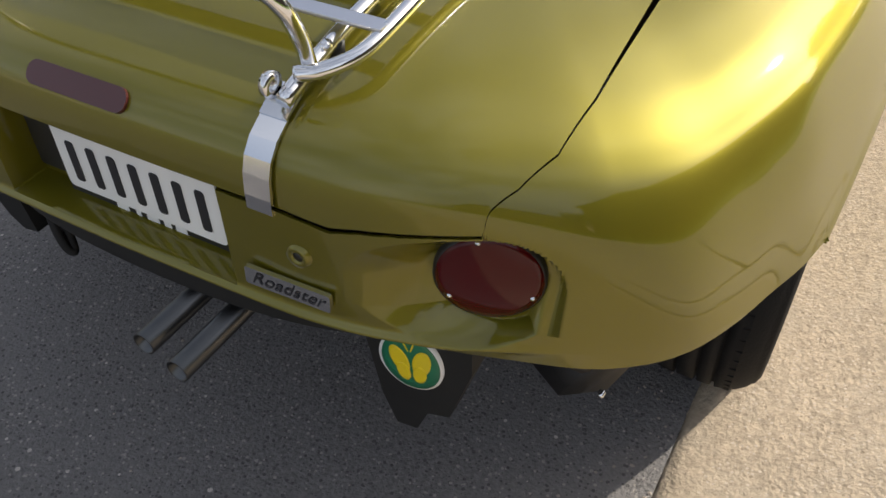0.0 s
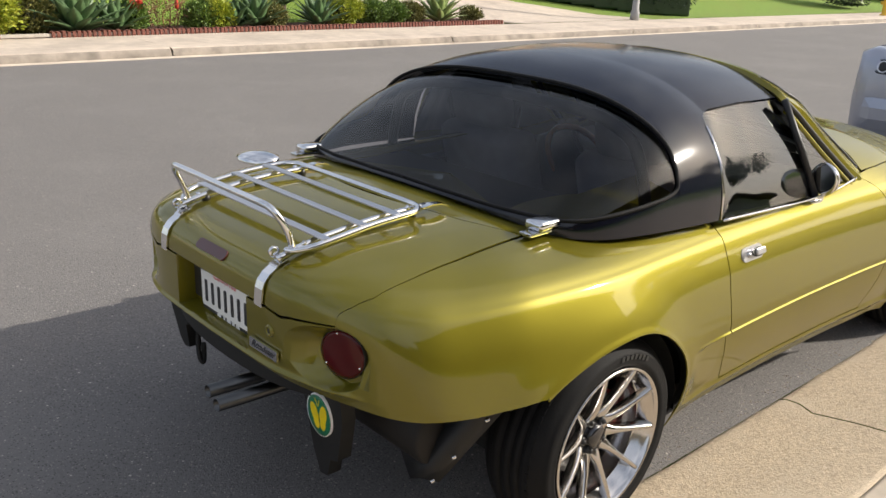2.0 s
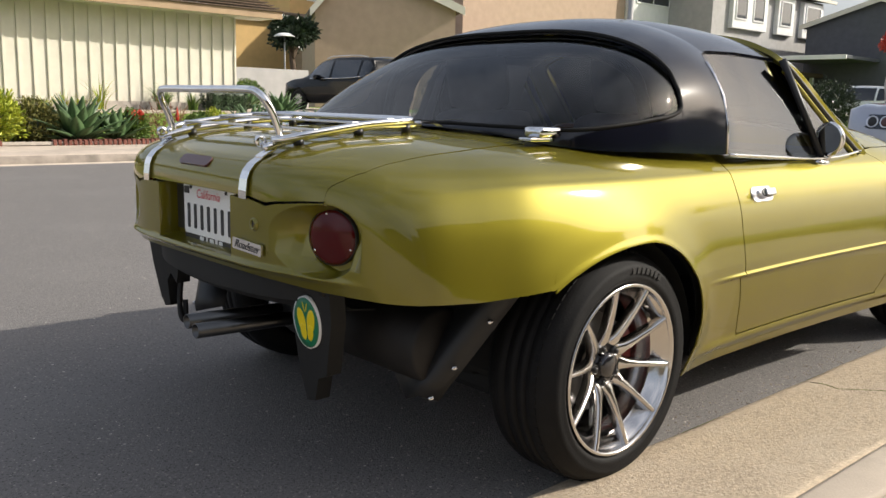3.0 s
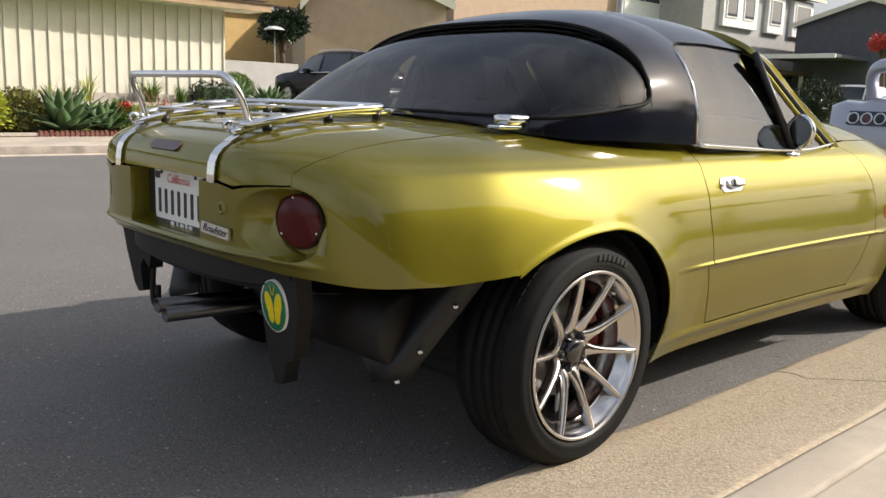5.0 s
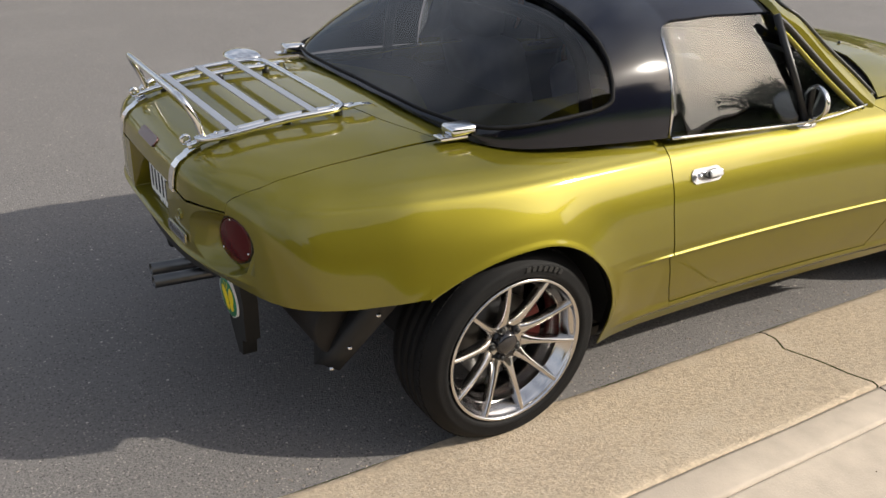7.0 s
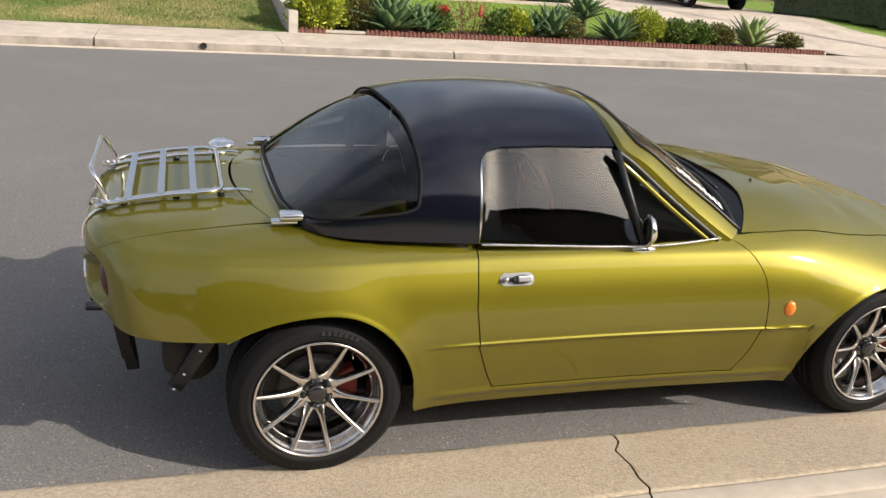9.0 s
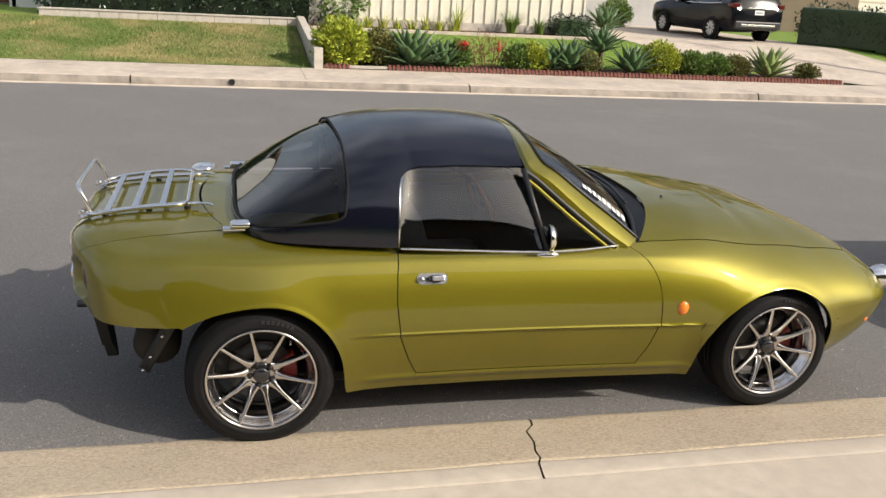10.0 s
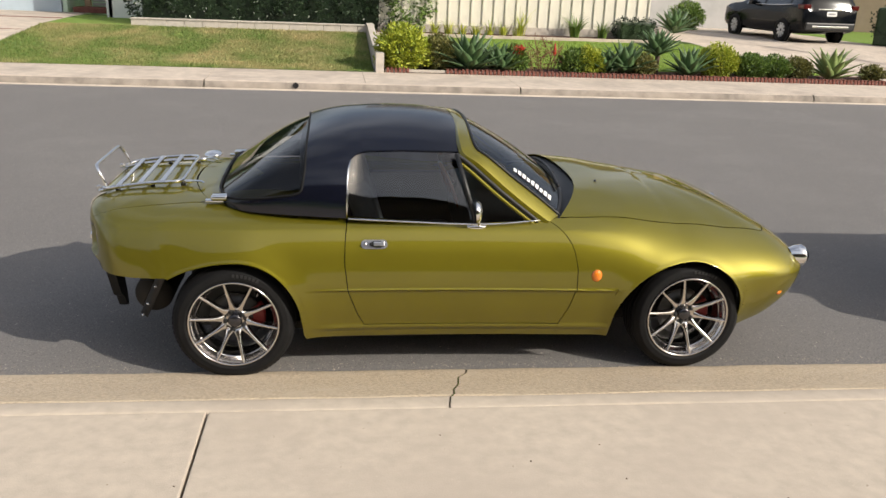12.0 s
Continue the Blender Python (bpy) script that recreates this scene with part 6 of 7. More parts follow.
slab("core", -0.42, 0.42, -0.18, 0.18, 0, 0.42, M_LEAF_DARK, bh, "", 0.05)
for i in range(3):
    leaf_cloud("leaves", 900, (-0.3 + 0.3 * i, 0, 0.24), (0.24, 0.27, 0.25), 0.04, M_LEAF_DARK, bh, "", 0.85, 0.2, 0, 0.6)

# house with cream boards
hs = thing("siding_house", "cream board-and-batten house with brown shingle eaves", "house", (0, 0, 0))
slab("wall", 1.6, 8.20, 15.86, 16.1, 0.55, 2.75, M_SIDING, hs, "", 0.01)
slab("wall", 7.98, 8.20, 16.1, 22, 0.55, 2.75, M_SIDING, hs, "", 0.01)
slab("footing", 1.6, 8.22, 15.83, 16.1, 0.5, 0.80, M_BLOCK, hs)
for i in range(25):
    x = 8.17 - 0.272 * i
    slab("batten", x - 0.022, x + 0.022, 15.828, 15.86, 0.80, 2.70, M_SIDING, hs, "", 0.004)
slab("fascia", 1.0, 9.0, 15.15, 15.19, 2.70, 2.86, M_TANWOOD, hs, "", 0.006)
slab("soffit", 1.0, 9.0, 15.19, 16.2, 2.72, 2.74, M_SIDING, hs)
for i in range(12):
    slab("roof_strip", 1.0, 9.05, 15.10 + 0.24 * i, 15.38 + 0.24 * i, 2.86 + 0.085 * i, 2.885 + 0.085 * i, M_SHINGLE, hs, "", 0.004)
tagged(slab("garden_wall", 8.2, 14.0, 21.6, 21.8, 0.5, 1.85, M_GREYWALL, None, "", 0.01), "plain pale grey garden wall", "wall", kind="structure")
shrub("shrub", 11.2, 20.6, 0.64, (0.42, 0.4, 0.36), 700, 0.08, M_LEAF, "small round shrub before the garden wall")

# parked vehicles far off
M_SATINPAINT = material("silver_wheel_paint", (0.55, 0.55, 0.57), 0.4, 0.3)


def far_wheel(parent, x, y, r, k):
    w = new("wheel")
    w.parent = parent
    lathe("tyre", [(r * 0.62, 0.02), (r * 0.8, 0.0), (r * 0.97, 0.03), (r, 0.07), (r, 0.16), (r * 0.7, 0.2)], M_RUBBER, w, "", 32)
    lathe("rim", [(r * 0.62, 0.02), (r * 0.58, 0.035), (r * 0.5, 0.07), (r * 0.2, 0.06), (0, 0.055)], M_UNDER, w, "", 32)
    for i in range(10):
        a = math.radians(36 * i)
        bm_ = bmesh.new()
        box(bm_, r * 0.12, r * 0.6, 0.018, 0.04, -0.024 * r / 0.3, 0.024 * r / 0.3, 0.004, Matrix.Rotation(-a, 4, 'Y'))
        part("spoke", bm_, M_SATINPAINT, w)
    w.matrix_basis = pose(x, k * (y + 0.045), r, 0, 0, 0 if k < 0 else 180)


def motor_car(name, label, stations, mat, m, wheels, r, lamps=True, glass_top=0.06):
    """A closed car from stations of (x, underside, belt, roof, half width, roof half width), nose at +x."""
    t = thing(name, label, "car")
    st = spline(stations, 6)
    v = []
    for x, zb, zl, zt, w, wt in st:
        half = [(0, zb), (w * 0.9, zb), (w * 0.985, zb + 0.10), (w, (zb + zl) / 2), (w * 0.975, zl), ((w * 0.97 + wt) / 2 + 0.01, (zl + zt) / 2), (wt, zt - 0.05), (wt * 0.8, zt - 0.008), (0, zt)]
        ring = [(x, y, z) for y, z in half] + [(x, -y, z) for y, z in half[-2:0:-1]]
        v += ring
    n = 16
    f = grid_faces(len(st), n, True) + [tuple(range(n))[::-1], tuple(len(v) - n + i for i in range(n))]
    body = mesh_object("body", v, f, mat, t)
    # glass: dark panes set a little proud of the cabin sides
    cab = [s_ for s_ in st if s_[3] - s_[2] > 0.30]
    for k in (-1, 1):
        for i0, i1 in ((0.03, 0.30), (0.33, 0.64), (0.67, 0.97)):
            rows = []
            for u in np.linspace(i0, i1, 8):
                x, zb, zl, zt, w, wt = np.array(cab)[min(int(u * (len(cab) - 1)), len(cab) - 1)]
                x = np.interp(u * (len(cab) - 1), range(len(cab)), [c[0] for c in cab])
                zt = np.interp(u * (len(cab) - 1), range(len(cab)), [c[3] for c in cab])
                a_, b_ = np.array((w * 0.975, zl + 0.02)), np.array((wt, zt - 0.05))
                mid = np.array(((w * 0.97 + wt) / 2 + 0.01, (zl + zt) / 2))
                rows.append([(x, k * (p[0] + 0.006), p[1]) for p in (a_, mid, mid + (b_ - mid) * 0.82)])
            weld("side_window", [(np.array(rows).reshape(-1, 3), grid_faces(8, 3))], M_DARKGLASS, t, "", 0.0)
    for x, y in wheels:
        for k in (-1, 1):
            far_wheel(t, x, y, r, k)
            # black disc on the body, painted in for the shaded arch opening
            lathe("dark_arch_disc", [(0, -0.004), (r * 1.16, -0.004), (r * 1.18, 0.01)], M_UNDER, t, "", 32, 'y', (x, k * (y - 0.006), r * 1.02))
    t.matrix_basis = m
    return t


SUV = [(-0.05, 0.55, 0.90, 0.96, 0.78, 0.70), (0.0, 0.42, 1.02, 1.08, 0.86, 0.74), (0.10, 0.36, 1.06, 1.30, 0.90, 0.70), (0.30, 0.32, 1.06, 1.64, 0.92, 0.64), (0.7, 0.26, 1.05, 1.71, 0.925, 0.64), (1.5, 0.26, 1.03, 1.73, 0.925, 0.65), (2.2, 0.26, 1.02, 1.71, 0.925, 0.65),
       (2.85, 0.26, 1.01, 1.57, 0.92, 0.62), (3.5, 0.26, 1.04, 1.12, 0.91, 0.68), (4.0, 0.28, 1.0, 1.05, 0.90, 0.70), (4.45, 0.34, 0.88, 0.94, 0.84, 0.62), (4.65, 0.45, 0.7, 0.76, 0.66, 0.48)]
suv_pose = pose(13.0, 16.0, 0.60, 0, 0, 94) @ Matrix.Scale(0.87, 4)
suv = motor_car("suv", "black sport utility car parked on the driveway", SUV, M_BLACKPAINT, suv_pose, ((0.92, 0.925), (3.62, 0.915)), 0.35)
rows = [[(0.035 + 0.24 * t, y, 1.10 + 0.50 * t) for y in np.linspace(-0.62, 0.62, 6)] for t in np.linspace(0.05, 0.98, 5)]
weld("rear_window", [(np.array(rows).reshape(-1, 3) - (0.02, 0, 0), grid_faces(5, 6))], M_DARKGLASS, suv, "", 0.0)
for k in (-1, 1):
    bm = bmesh.new()
    box(bm, -0.03, 0.30, k * 0.78 - 0.10, k * 0.78 + 0.13, 0.98, 1.12, 0.03)
    part("tail_lamp", bm, M_LENS, suv, "red tail lamp")
    bm = bmesh.new()
    box(bm, 2.45, 2.65, k * 1.0 - 0.10, k * 1.0 + 0.10, 1.02, 1.16, 0.04)
    part("door_mirror", bm, M_BLACKPAINT, suv)
    tube("window_trim", spline([(0.55, k * 0.915, 1.10), (1.2, k * 0.93, 1.06), (2.4, k * 0.93, 1.04), (3.0, k * 0.93, 1.04)], 4), 0.012, M_CHROME, suv, "", 6)
    tube("roof_rail", spline([(0.5, k * 0.60, 1.70), (1.0, k * 0.62, 1.76), (2.1, k * 0.62, 1.75), (2.5, k * 0.60, 1.68)], 4), 0.018, M_SATIN, suv, "", 6)
slab("bumper_strip", -0.09, -0.02, -0.60, 0.60, 0.47, 0.53, M_CHROME, suv, "chrome bumper strip", 0.015)
slab("bumper", -0.08, 0.05, -0.80, 0.80, 0.40, 0.62, M_TRIM, suv, "", 0.04)
slab("tailgate_strip", -0.045, 0.0, -0.45, 0.45, 0.97, 1.00, M_CHROME, suv, "", 0.008)
slab("number_plate", -0.06, -0.02, -0.16, 0.16, 0.80, 0.93, M_WHITE, suv, "white plate with dark bars", 0.01)
slab("plate_bar", -0.063, -0.058, -0.12, 0.12, 0.84, 0.89, M_POLE, suv)
white = motor_car("suv", "white sport utility car parked across the street", SUV, M_WHITEPAINT, pose(38.6, 12.2, 0.40, 0, 0, 90), ((0.92, 0.925), (3.62, 0.915)), 0.35)
VAN = [(-0.02, 0.5, 1.1, 1.9, 0.85, 0.72), (0.1, 0.35, 1.12, 1.98, 0.95, 0.76), (1.5, 0.3, 1.12, 2.0, 0.97, 0.78), (3.0, 0.3, 1.1, 2.0, 0.97, 0.78), (3.6, 0.3, 1.08, 1.85, 0.96, 0.74), (4.2, 0.3, 1.08, 1.25, 0.94, 0.70), (4.9, 0.4, 0.9, 1.0, 0.85, 0.6)]
van = motor_car("van", "white van parked before the garage", VAN, M_WHITEPAINT, pose(26.2, 19.4, 0.55, 0, 0, 186), ((0.9, 0.965), (3.9, 0.95)), 0.36)

# silver sports car ahead of the roadster
COUPE = [(-0.03, 0.42, 0.84, 0.90, 0.72, 0.55), (0.01, 0.34, 0.91, 0.985, 0.80, 0.60), (0.10, 0.28, 0.95, 1.03, 0.86, 0.62), (0.35, 0.22, 0.95, 1.045, 0.895, 0.62), (0.8, 0.18, 0.94, 1.10, 0.905, 0.58), (1.4, 0.18, 0.91, 1.22, 0.90, 0.53), (2.0, 0.18, 0.89, 1.26, 0.89, 0.52),
         (2.6, 0.18, 0.88, 1.12, 0.89, 0.55), (3.1, 0.18, 0.86, 0.92, 0.89, 0.62), (3.8, 0.2, 0.74, 0.80, 0.88, 0.60), (4.35, 0.24, 0.6, 0.66, 0.80, 0.5), (4.5, 0.32, 0.5, 0.54, 0.55, 0.35)]
coupe = motor_car("coupe", "silver sports coupe with a tall hoop spoiler parked ahead", COUPE, M_SILVER, pose(4.80, -0.12, 0, 0, 0, -1.2), ((0.95, 0.905), (3.5, 0.895)), 0.32)
for k in (-1, 1):
    cl = rounded_plate("lamp_panel", (-0.040, k * 0.48, 0.862), 0.42, 0.105, 0.05, M_TRIMGLOSS, coupe, "dark lamp panel with four round lamps", 0.045, (0, 12, 5 * -k))
    for i in range(4):
        lathe("lamp_ring", [(0.034, -0.004), (0.040, -0.008), (0.044, -0.003)], M_SATIN, cl, "", 28, 'x', (0, -0.145 + 0.097 * i, 0))
        ellipse_disc("lamp", (-0.003, -0.145 + 0.097 * i, 0), 0.034, 0.034, 0.002, M_BRAKE3 if (i + (k > 0)) % 2 else M_TRIM, cl, "", (0, 0, 0), 24, 0.006)
hoop = [(0.22, -0.60, 0.99), (0.19, -0.60, 1.08), (0.13, -0.585, 1.16), (0.07, -0.53, 1.225), (0.05, -0.40, 1.245), (0.05, 0, 1.25)]
v, f = tube_data(spline(hoop + [(x, -y, z) for x, y, z in hoop[-2::-1]], 6), 0.058, 14, False, 0.75)
mesh_object("spoiler", v, f, M_SILVER, coupe, "tall silver hoop spoiler")
for i in range(6):
    slab("mark_bar", -0.003, 0.003, -0.10 + 0.035 * i, -0.078 + 0.035 * i, 0.945, 0.963, M_INK, coupe, "", 0, pose(-0.015, 0.0, 0.0))
slab("vent", -0.03, 0.02, 0.25, 0.62, 0.60, 0.64, M_TRIM, coupe, "", 0.01)
slab("rear_bumper", -0.06, 0.3, -0.74, 0.74, 0.40, 0.66, M_SILVER, coupe, "", 0.09)
for y in (0.35, -0.35):
    lathe("exhaust_tip", [(0.045, -0.03), (0.05, -0.03), (0.05, 0.15), (0.045, 0.15), (0.045, -0.03)], M_CHROME, coupe, "", 20, 'x', (-0.05, y, 0.30))

# houses further on
def house(name, label, wall_mat, roof_mat, x0, x1, y, z0, z1, apex=None, over=0.4, depth=9.0):
    h = thing(name, label, "house")
    zl, zr_ = z1 if isinstance(z1, tuple) else (z1, z1)
    ol = [(x0, z0), (x1, z0), (x1, zr_)] + ([apex] if apex else []) + [(x0, zl)]
    n = len(ol)
    v = [(x, y, z) for x, z in ol] + [(x, y + depth, z) for x, z in ol]
    mesh_object("wall", v, [tuple(range(n)), tuple(range(2 * n - 1, n - 1, -1))] + [(i, i + n, (i + 1) % n + n, (i + 1) % n) for i in range(n)], wall_mat, h, "", False)
    if apex:
        for (ax, az), (bx, bz) in (((x0, zl), apex), ((x1, zr_), apex)):
            d = np.array((ax - bx, az - bz))
            e = d / np.linalg.norm(d) * over
            p, q = (ax + e[0], az + e[1]), (bx, bz)
            v = [(px, yy, pz + dz) for yy in (y - over, y + depth + over) for px, pz in (p, q) for dz in (0.02, 0.20)]
            mesh_object("roof", v, [(0, 2, 3, 1), (4, 5, 7, 6), (0, 1, 5, 4), (2, 6, 7, 3), (1, 3, 7, 5), (0, 4, 6, 2)], roof_mat, h, "", False)
            v = [(px, yy, pz + dz) for yy in (y - over - 0.03, y - over) for px, pz in (p, q) for dz in (-0.10, 0.20)]
            mesh_object("fascia", v, [(0, 2, 3, 1), (4, 5, 7, 6), (0, 1, 5, 4), (2, 6, 7, 3), (1, 3, 7, 5), (0, 4, 6, 2)], M_SIDING, h, "", False)
    else:
        v = [(x0 - over, y - over, z1), (x1 + over, y - over, z1), (x1 + over, y + depth, z1 + 1.6), (x0 - over, y + depth, z1 + 1.6)]
        v += [(a, b, c + 0.18) for a, b, c in v]
        mesh_object("roof", v, [(0, 1, 2, 3), (7, 6, 5, 4), (0, 4, 5, 1), (1, 5, 6, 2), (2, 6, 7, 3), (3, 7, 4, 0)], roof_mat, h, "", False)
        slab("gutter", x0 - over, x1 + over, y - over - 0.1, y - over, z1 - 0.05, z1 + 0.16, M_SIDING, h, "", 0.02)
    return h


def window(h, x0, x1, y, z0, z1, bars=1):
    w = new("window")
    w.parent = h
    slab("pane", x0, x1, y - 0.03, y - 0.01, z0, z1, M_WINDOW, w)
    for a, b, c, d in ((x0 - 0.08, x1 + 0.08, z0 - 0.08, z0), (x0 - 0.08, x1 + 0.08, z1, z1 + 0.08), (x0 - 0.08, x0, z0, z1), (x1, x1 + 0.08, z0, z1)):
        slab("frame", a, b, y - 0.06, y, c, d, M_WHITE, w)
    for i in range(bars):
        xm = x0 + (x1 - x0) * (i + 1) / (bars + 1)
        slab("mullion", xm - 0.03, xm + 0.03, y - 0.05, y, z0, z1, M_WHITE, w)


h1 = house("gable_house", "tan stucco house with a plain gable", M_STUCCO, M_SHINGLE, -1.5, 3.6, 0.0, 0.4, (4.09, 4.27), (-0.09, 5.75), 0.3, 8)
h1.matrix_basis = pose(17, 23, 0, 0, 0, -30)
h2 = house("ochre_house", "ochre two-storey house behind the garden wall", M_OCHRE, M_SHINGLE, 21.2, 27.5, 34, -0.15, 8.2, None, 0.4, 8)
window(h2, 22.25, 23.35, 34, 5.75, 6.6)
slab("side_wing", 17.8, 21.2, 33.4, 36, 0, 4.6, M_OCHRE, h2, "", 0.02)
slab("side_roof", 17.6, 21.18, 33.0, 36.2, 4.6, 4.78, M_SIDING, h2, "", 0.03)
h3 = house("garage_house", "tan house with a white arched garage door", M_STUCCO, M_SHINGLE, 21.0, 29.4, 25.0, 0.4, 3.25, None, 0.5, 9)
slab("garage_door", 22.6, 28.0, 24.93, 25.0, 0.5, 2.95, M_SIDING, h3, "cream panelled garage door", 0.02)
for i in range(4):
    slab("door_rail", 22.6, 28.0, 24.90, 24.93, 0.55 + 0.6 * i, 0.60 + 0.6 * i, M_SIDING, h3)
for i in range(4):
    x = 23.25 + 1.35 * i
    for j in range(3):
        v = [(x + 0.42 * math.cos(a) * r, 24.92, 2.40 + 0.30 * math.sin(a) * r) for a in np.linspace(0.25 + 0.9 * j, 0.98 + 0.9 * j, 6) for r in (0.35, 1.0)]
        mesh_object("fan_light", v, grid_faces(6, 2), M_WINDOW, h3, "", False)
h4 = house("two_storey_house", "tan two-storey house with bay windows", M_STUCCO, M_SHINGLE, 27.0, 50.0, 28.0, 0.4, 9.2, None, 0.5, 9)
window(h4, 30.5, 31.9, 28, 6.4, 7.6, 1)
for bx, w_ in ((40.2, 3.2), (45.4, 3.4)):
    slab("bay", bx - 0.3, bx + w_ + 0.3, 27.4, 28, 5.6, 8.9, M_WHITE, h4, "", 0.03)
    window(h4, bx, bx + w_, 27.4, 6.9, 8.6)
slab("timber_wall", 33.0, 38.5, 27.0, 27.3, 0.4, 3.1, M_TANWOOD, h4, "", 0.02)
for i in range(12):
    slab("batten", 33.1 + 0.45 * i, 33.16 + 0.45 * i, 26.96, 27.0, 0.4, 3.1, M_TANWOOD, h4)
h5 = house("white_upper_house", "two-storey house with white window bays", M_GREYWALL, M_SHINGLE, 43.5, 57.8, 24.5, 0.4, 8.2, None, 0.6, 9)
for bx, w_ in ((45.3, 4.2), (50.9, 2.2), (54.4, 2.9)):
    slab("bay", bx, bx + w_, 24.2, 24.5, 5.7, 8.0, M_WHITE, h5, "", 0.03)
    n_ = 2 if w_ > 4 else 1
    for j in range(n_):
        a_ = bx + w_ * j / n_ + 0.35
        window(h5, a_, a_ + w_ / n_ - 0.9, 24.2, 6.3, 7.7, 0)
slab("porch_roof", 42.0, 56.5, 21.5, 24.5, 3.0, 3.25, M_SHINGLE, h5, "", 0.03)
for x in (42, 45, 48, 51):
    slab("porch_post", x, x + 0.2, 21.7, 21.9, 0.4, 3.0, M_WHITE, h5, "", 0.02)
h6 = house("slate_house", "dark slate-grey gabled house", M_DARKGREY, M_DARKGREY, -4.4, 4.4, 0.0, 0.4, 6.15, (0.0, 7.5), 0.35, 12)
h6.matrix_basis = pose(52.0, 18.4, 0, 0, 0, -90)
slab("carport_roof", -4.2, 0.2, -5.0, 0.0, 3.9, 4.1, M_DARKGREY, h6, "", 0.03)
slab("gutter", -4.3, 0.3, -5.1, -5.0, 3.85, 4.1, M_WHITE, h6, "", 0.02)
h7 = house("end_house", "grey house at the end of the street", M_GREYWALL, M_SHINGLE, 68, 84, 14, -0.15, 3.6, (76, 6.0), 0.5, 12)

# street furniture and trees
pole = thing("street_lamp", "plain grey street lamp post", "street lamp", (16.6, 11.05, 0.1))
lathe("post", [(0.0, 0.0), (0.12, 0.0), (0.11, 0.25), (0.085, 0.3), (0.06, 6.5), (0.0, 6.5)], M_POLE, pole, "", 20, 'z')
tube("arm", spline([(0, 0, 6.4), (0, -0.6, 6.8), (0, -1.8, 6.9)], 6), 0.04, M_POLE, pole)
hy = thing("fire_hydrant", "yellow fire hydrant on the far pavement", "hydrant", (29.2, 9.9, 0.12))
lathe("barrel", [(0, 0), (0.16, 0), (0.16, 0.05), (0.10, 0.07), (0.10, 0.5), (0.13, 0.52), (0.13, 0.56), (0.10, 0.62), (0.04, 0.70), (0.03, 0.74), (0, 0.74)], M_HYDRANT, hy, "", 20, 'z')
for k in (-1, 1):
    lathe("outlet", [(0, 0.17), (0.06, 0.17), (0.06, 0.05), (0.05, 0.0)], M_HYDRANT, hy, "", 14, 'x' if k > 0 else 'y', (0, 0, 0.42))
fh = thing("hedge", "long dark clipped hedge beside the driveway", "hedge", (0, 0, 0))
a_, b_ = np.array((14.9, 16.2)), np.array((19.4, 11.75))
for i in range(11):
    c = a_ + (b_ - a_) * (i / 10)
    z = yard_z(c[1])
    slab("core", -0.36, 0.36, -0.34, 0.34, 0, 0.95, M_LEAF_DARK, fh, "", 0.05, pose(c[0], c[1], z, 0, 0, -45))
    leaf_cloud("leaves", 900, (c[0], c[1], z + 0.52), (0.50, 0.50, 0.52), 0.06, M_LEAF_DARK, fh, "", 0.82, 0.2, z, 0.6)


def tree(name, x, y, z, h, crown, mat, n, size, label, lobes=9, seed=1):
    """A tapered trunk with limbs and a crown of leaf clumps."""
    r = np.random.default_rng(seed)
    t = thing(name, label, "tree", (x, y, z))
    tube("trunk", spline([(0, 0, -0.1), (0.05, 0.03, h * 0.3), (-0.04, 0.05, h * 0.55), (0, 0, h * 0.75)], 5), np.linspace(0.04 * h, 0.018 * h, 16), M_BARK, t, "", 10)
    for i in range(lobes):
        a, e = i * 2.4, r.uniform(-0.2, 0.9)
        c = np.array((crown * 0.62 * math.cos(a) * math.cos(e), crown * 0.62 * math.sin(a) * math.cos(e), h * 0.72 + crown * 0.55 * math.sin(e)))
        tube("limb", spline([(0, 0, h * 0.5), c * (0.5, 0.5, 0.5) + np.array((0, 0, h * 0.28)), c], 4), np.linspace(0.014 * h, 0.004 * h, 9), M_BARK, t, "", 6)
        leaf_cloud("foliage", n // lobes, c, (crown * r.uniform(0.35, 0.55), crown * r.uniform(0.35, 0.55), crown * r.uniform(0.28, 0.42)), size, mat, t, "", 0.25, 0.2, 0.3, 0.5)
    return t


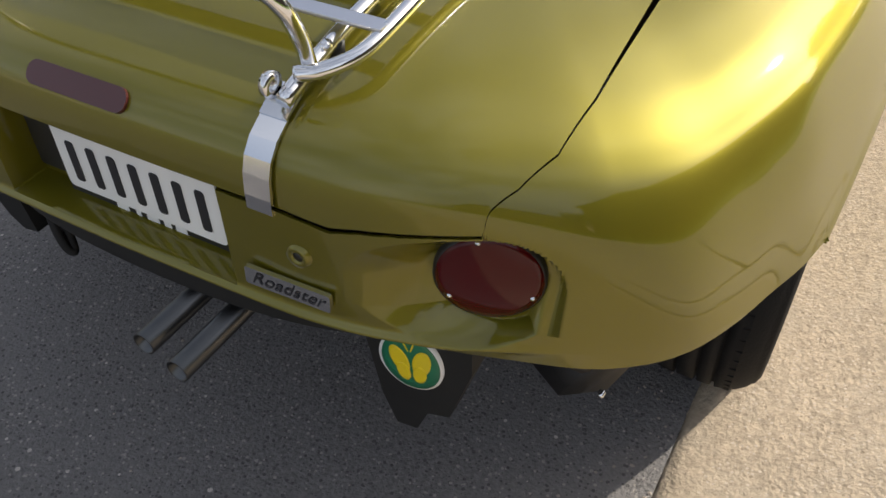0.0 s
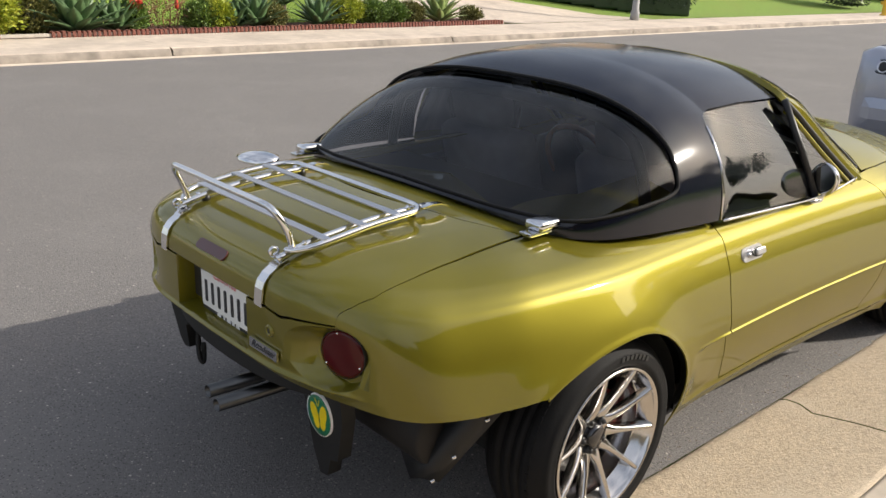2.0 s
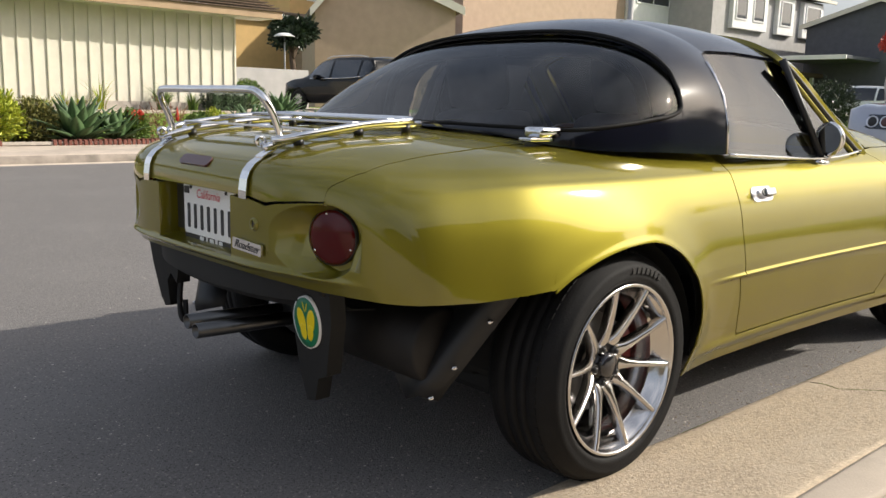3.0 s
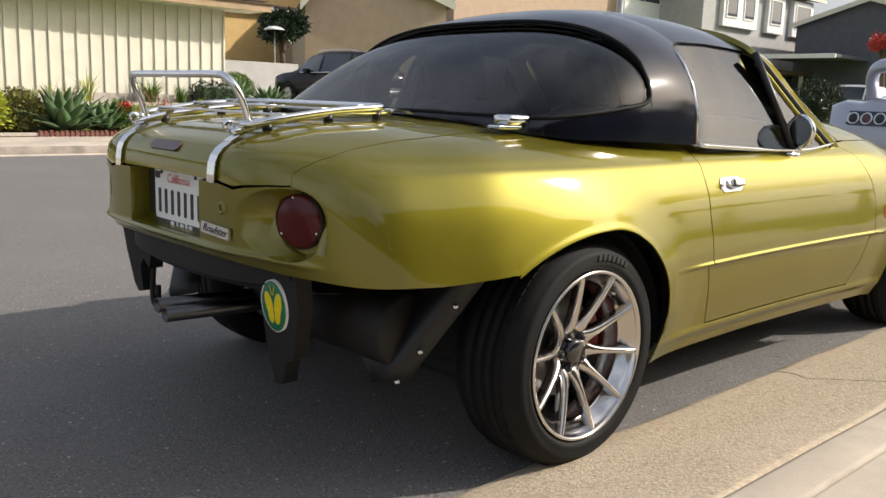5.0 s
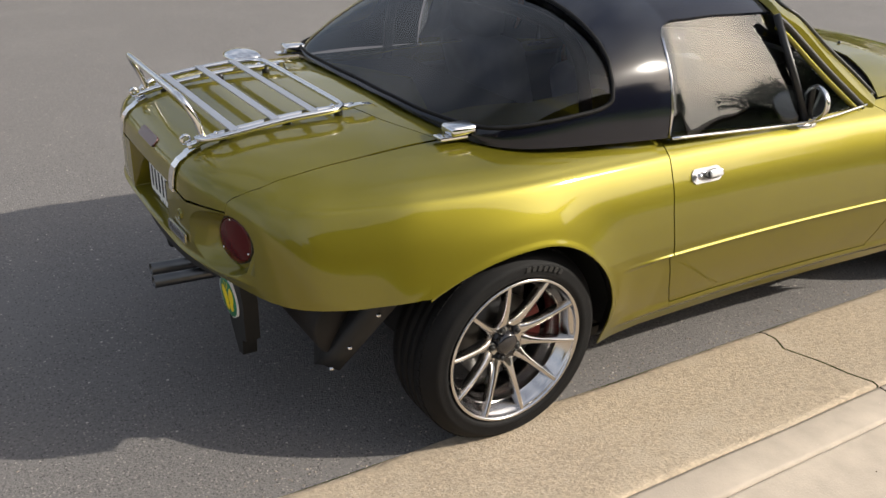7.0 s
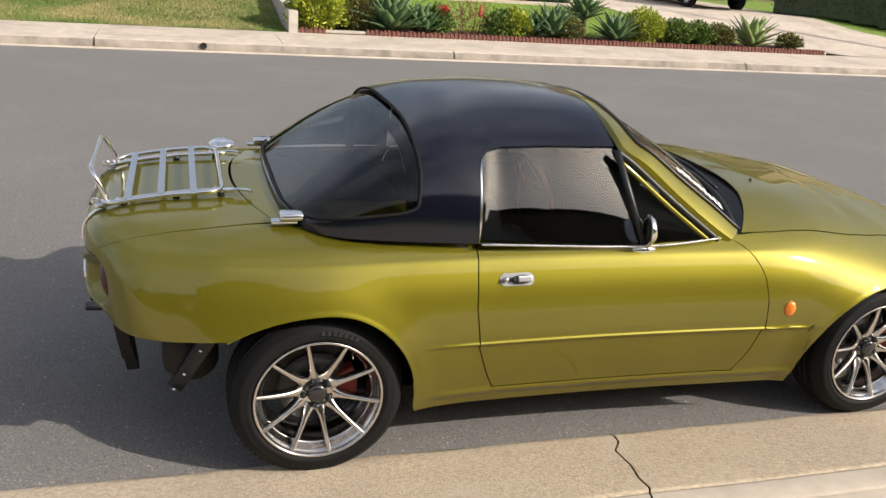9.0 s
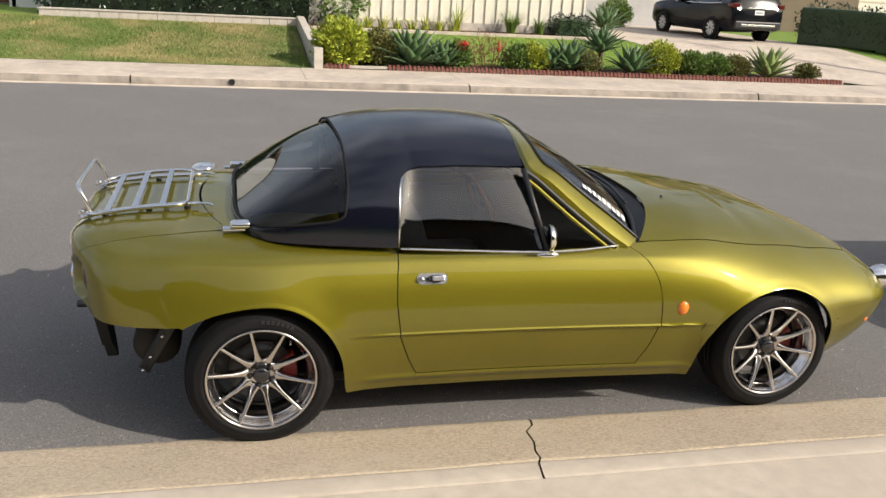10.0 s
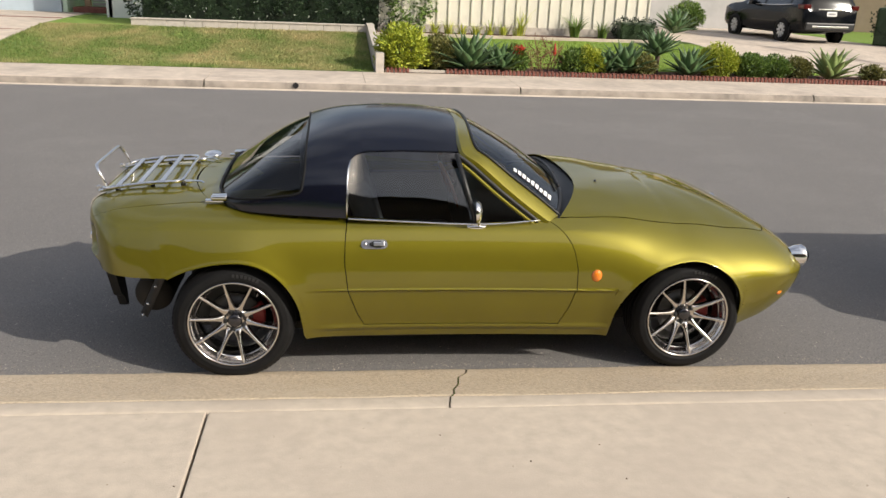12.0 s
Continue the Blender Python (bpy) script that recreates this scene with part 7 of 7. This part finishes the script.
tree("tree", 28.0, 16.0, 0.4, 1.75, 1.35, M_LEAF_DARK, 4500, 0.16, "dark green garden tree across the street", 9, 3)
tree("tree", 31.4, 16.4, 0.4, 1.6, 1.4, M_LEAF_DARK, 4500, 0.16, "dark green spreading tree across the street", 9, 4)
tree("tree", 39.4, 12.8, 0.4, 4.9, 0.75, M_FLOWER, 1800, 0.12, "slim tree with red leaves", 8, 5)
tree("tree", 14.2, 22.8, 0.6, 3.3, 0.85, M_LEAF_DARK, 4500, 0.16, "dark green tree behind the garden wall", 9, 6)
shrub("shrub", 31.5, 12.2, 0.35, (0.9, 0.8, 0.8), 1500, 0.10, M_LEAF_DARK, "dark round bush by the far driveway")
par = thing("parasol", "white garden parasol behind the wall", "parasol", (13.55, 22.3, 0.95))
lathe("canopy", [(0, 2.10), (0.2, 2.07), (0.34, 1.99), (0.345, 1.96), (0.2, 2.03), (0, 2.06)], M_WHITE, par, "", 12, 'z')
tube("post", [(0, 0, -0.4), (0, 0, 2.05)], 0.025, M_POLE, par)

# ---- behind the camera: the near side of the street ----
nl = mesh_object("near_lawn", [(-60, -4.42, 0.139), (80, -4.42, 0.139), (80, -60, 0.3), (-60, -60, 0.3)], [(3, 2, 1, 0)], M_GRASS, None, "", False)
tagged(nl, "lawn on the near side of the street", "lawn", kind="structure")
# unseen houses and trees, added and toned for reflections in glass and paint
nh = house("near_house", "plain brown-shingled two-storey house on the near side", M_SHINGLE, M_SHINGLE, -9, 13, -22.0, 0.2, 6.4, (2.0, 8.0), 0.4, 9)
nh2 = house("near_house", "plain grey house on the near side", M_GREYWALL, M_SHINGLE, 12, 26, -23.0, 0.2, 2.9, (19, 5.2), 0.4, 9)
nh3 = house("near_house", "plain tan house on the near side", M_TANWOOD, M_SHINGLE, -28, -14, -23.0, 0.2, 2.9, (-21, 5.2), 0.4, 9)
tree("tree", 19.0, -11.8, 0.15, 7.0, 2.6, M_LEAF_DARK, 6000, 0.16, "leafy street tree on the near side", 10, 8)
tree("tree", -11.0, -14.0, 0.15, 4.6, 2.0, M_LEAF_DARK, 4500, 0.16, "leafy street tree on the near side", 10, 9)
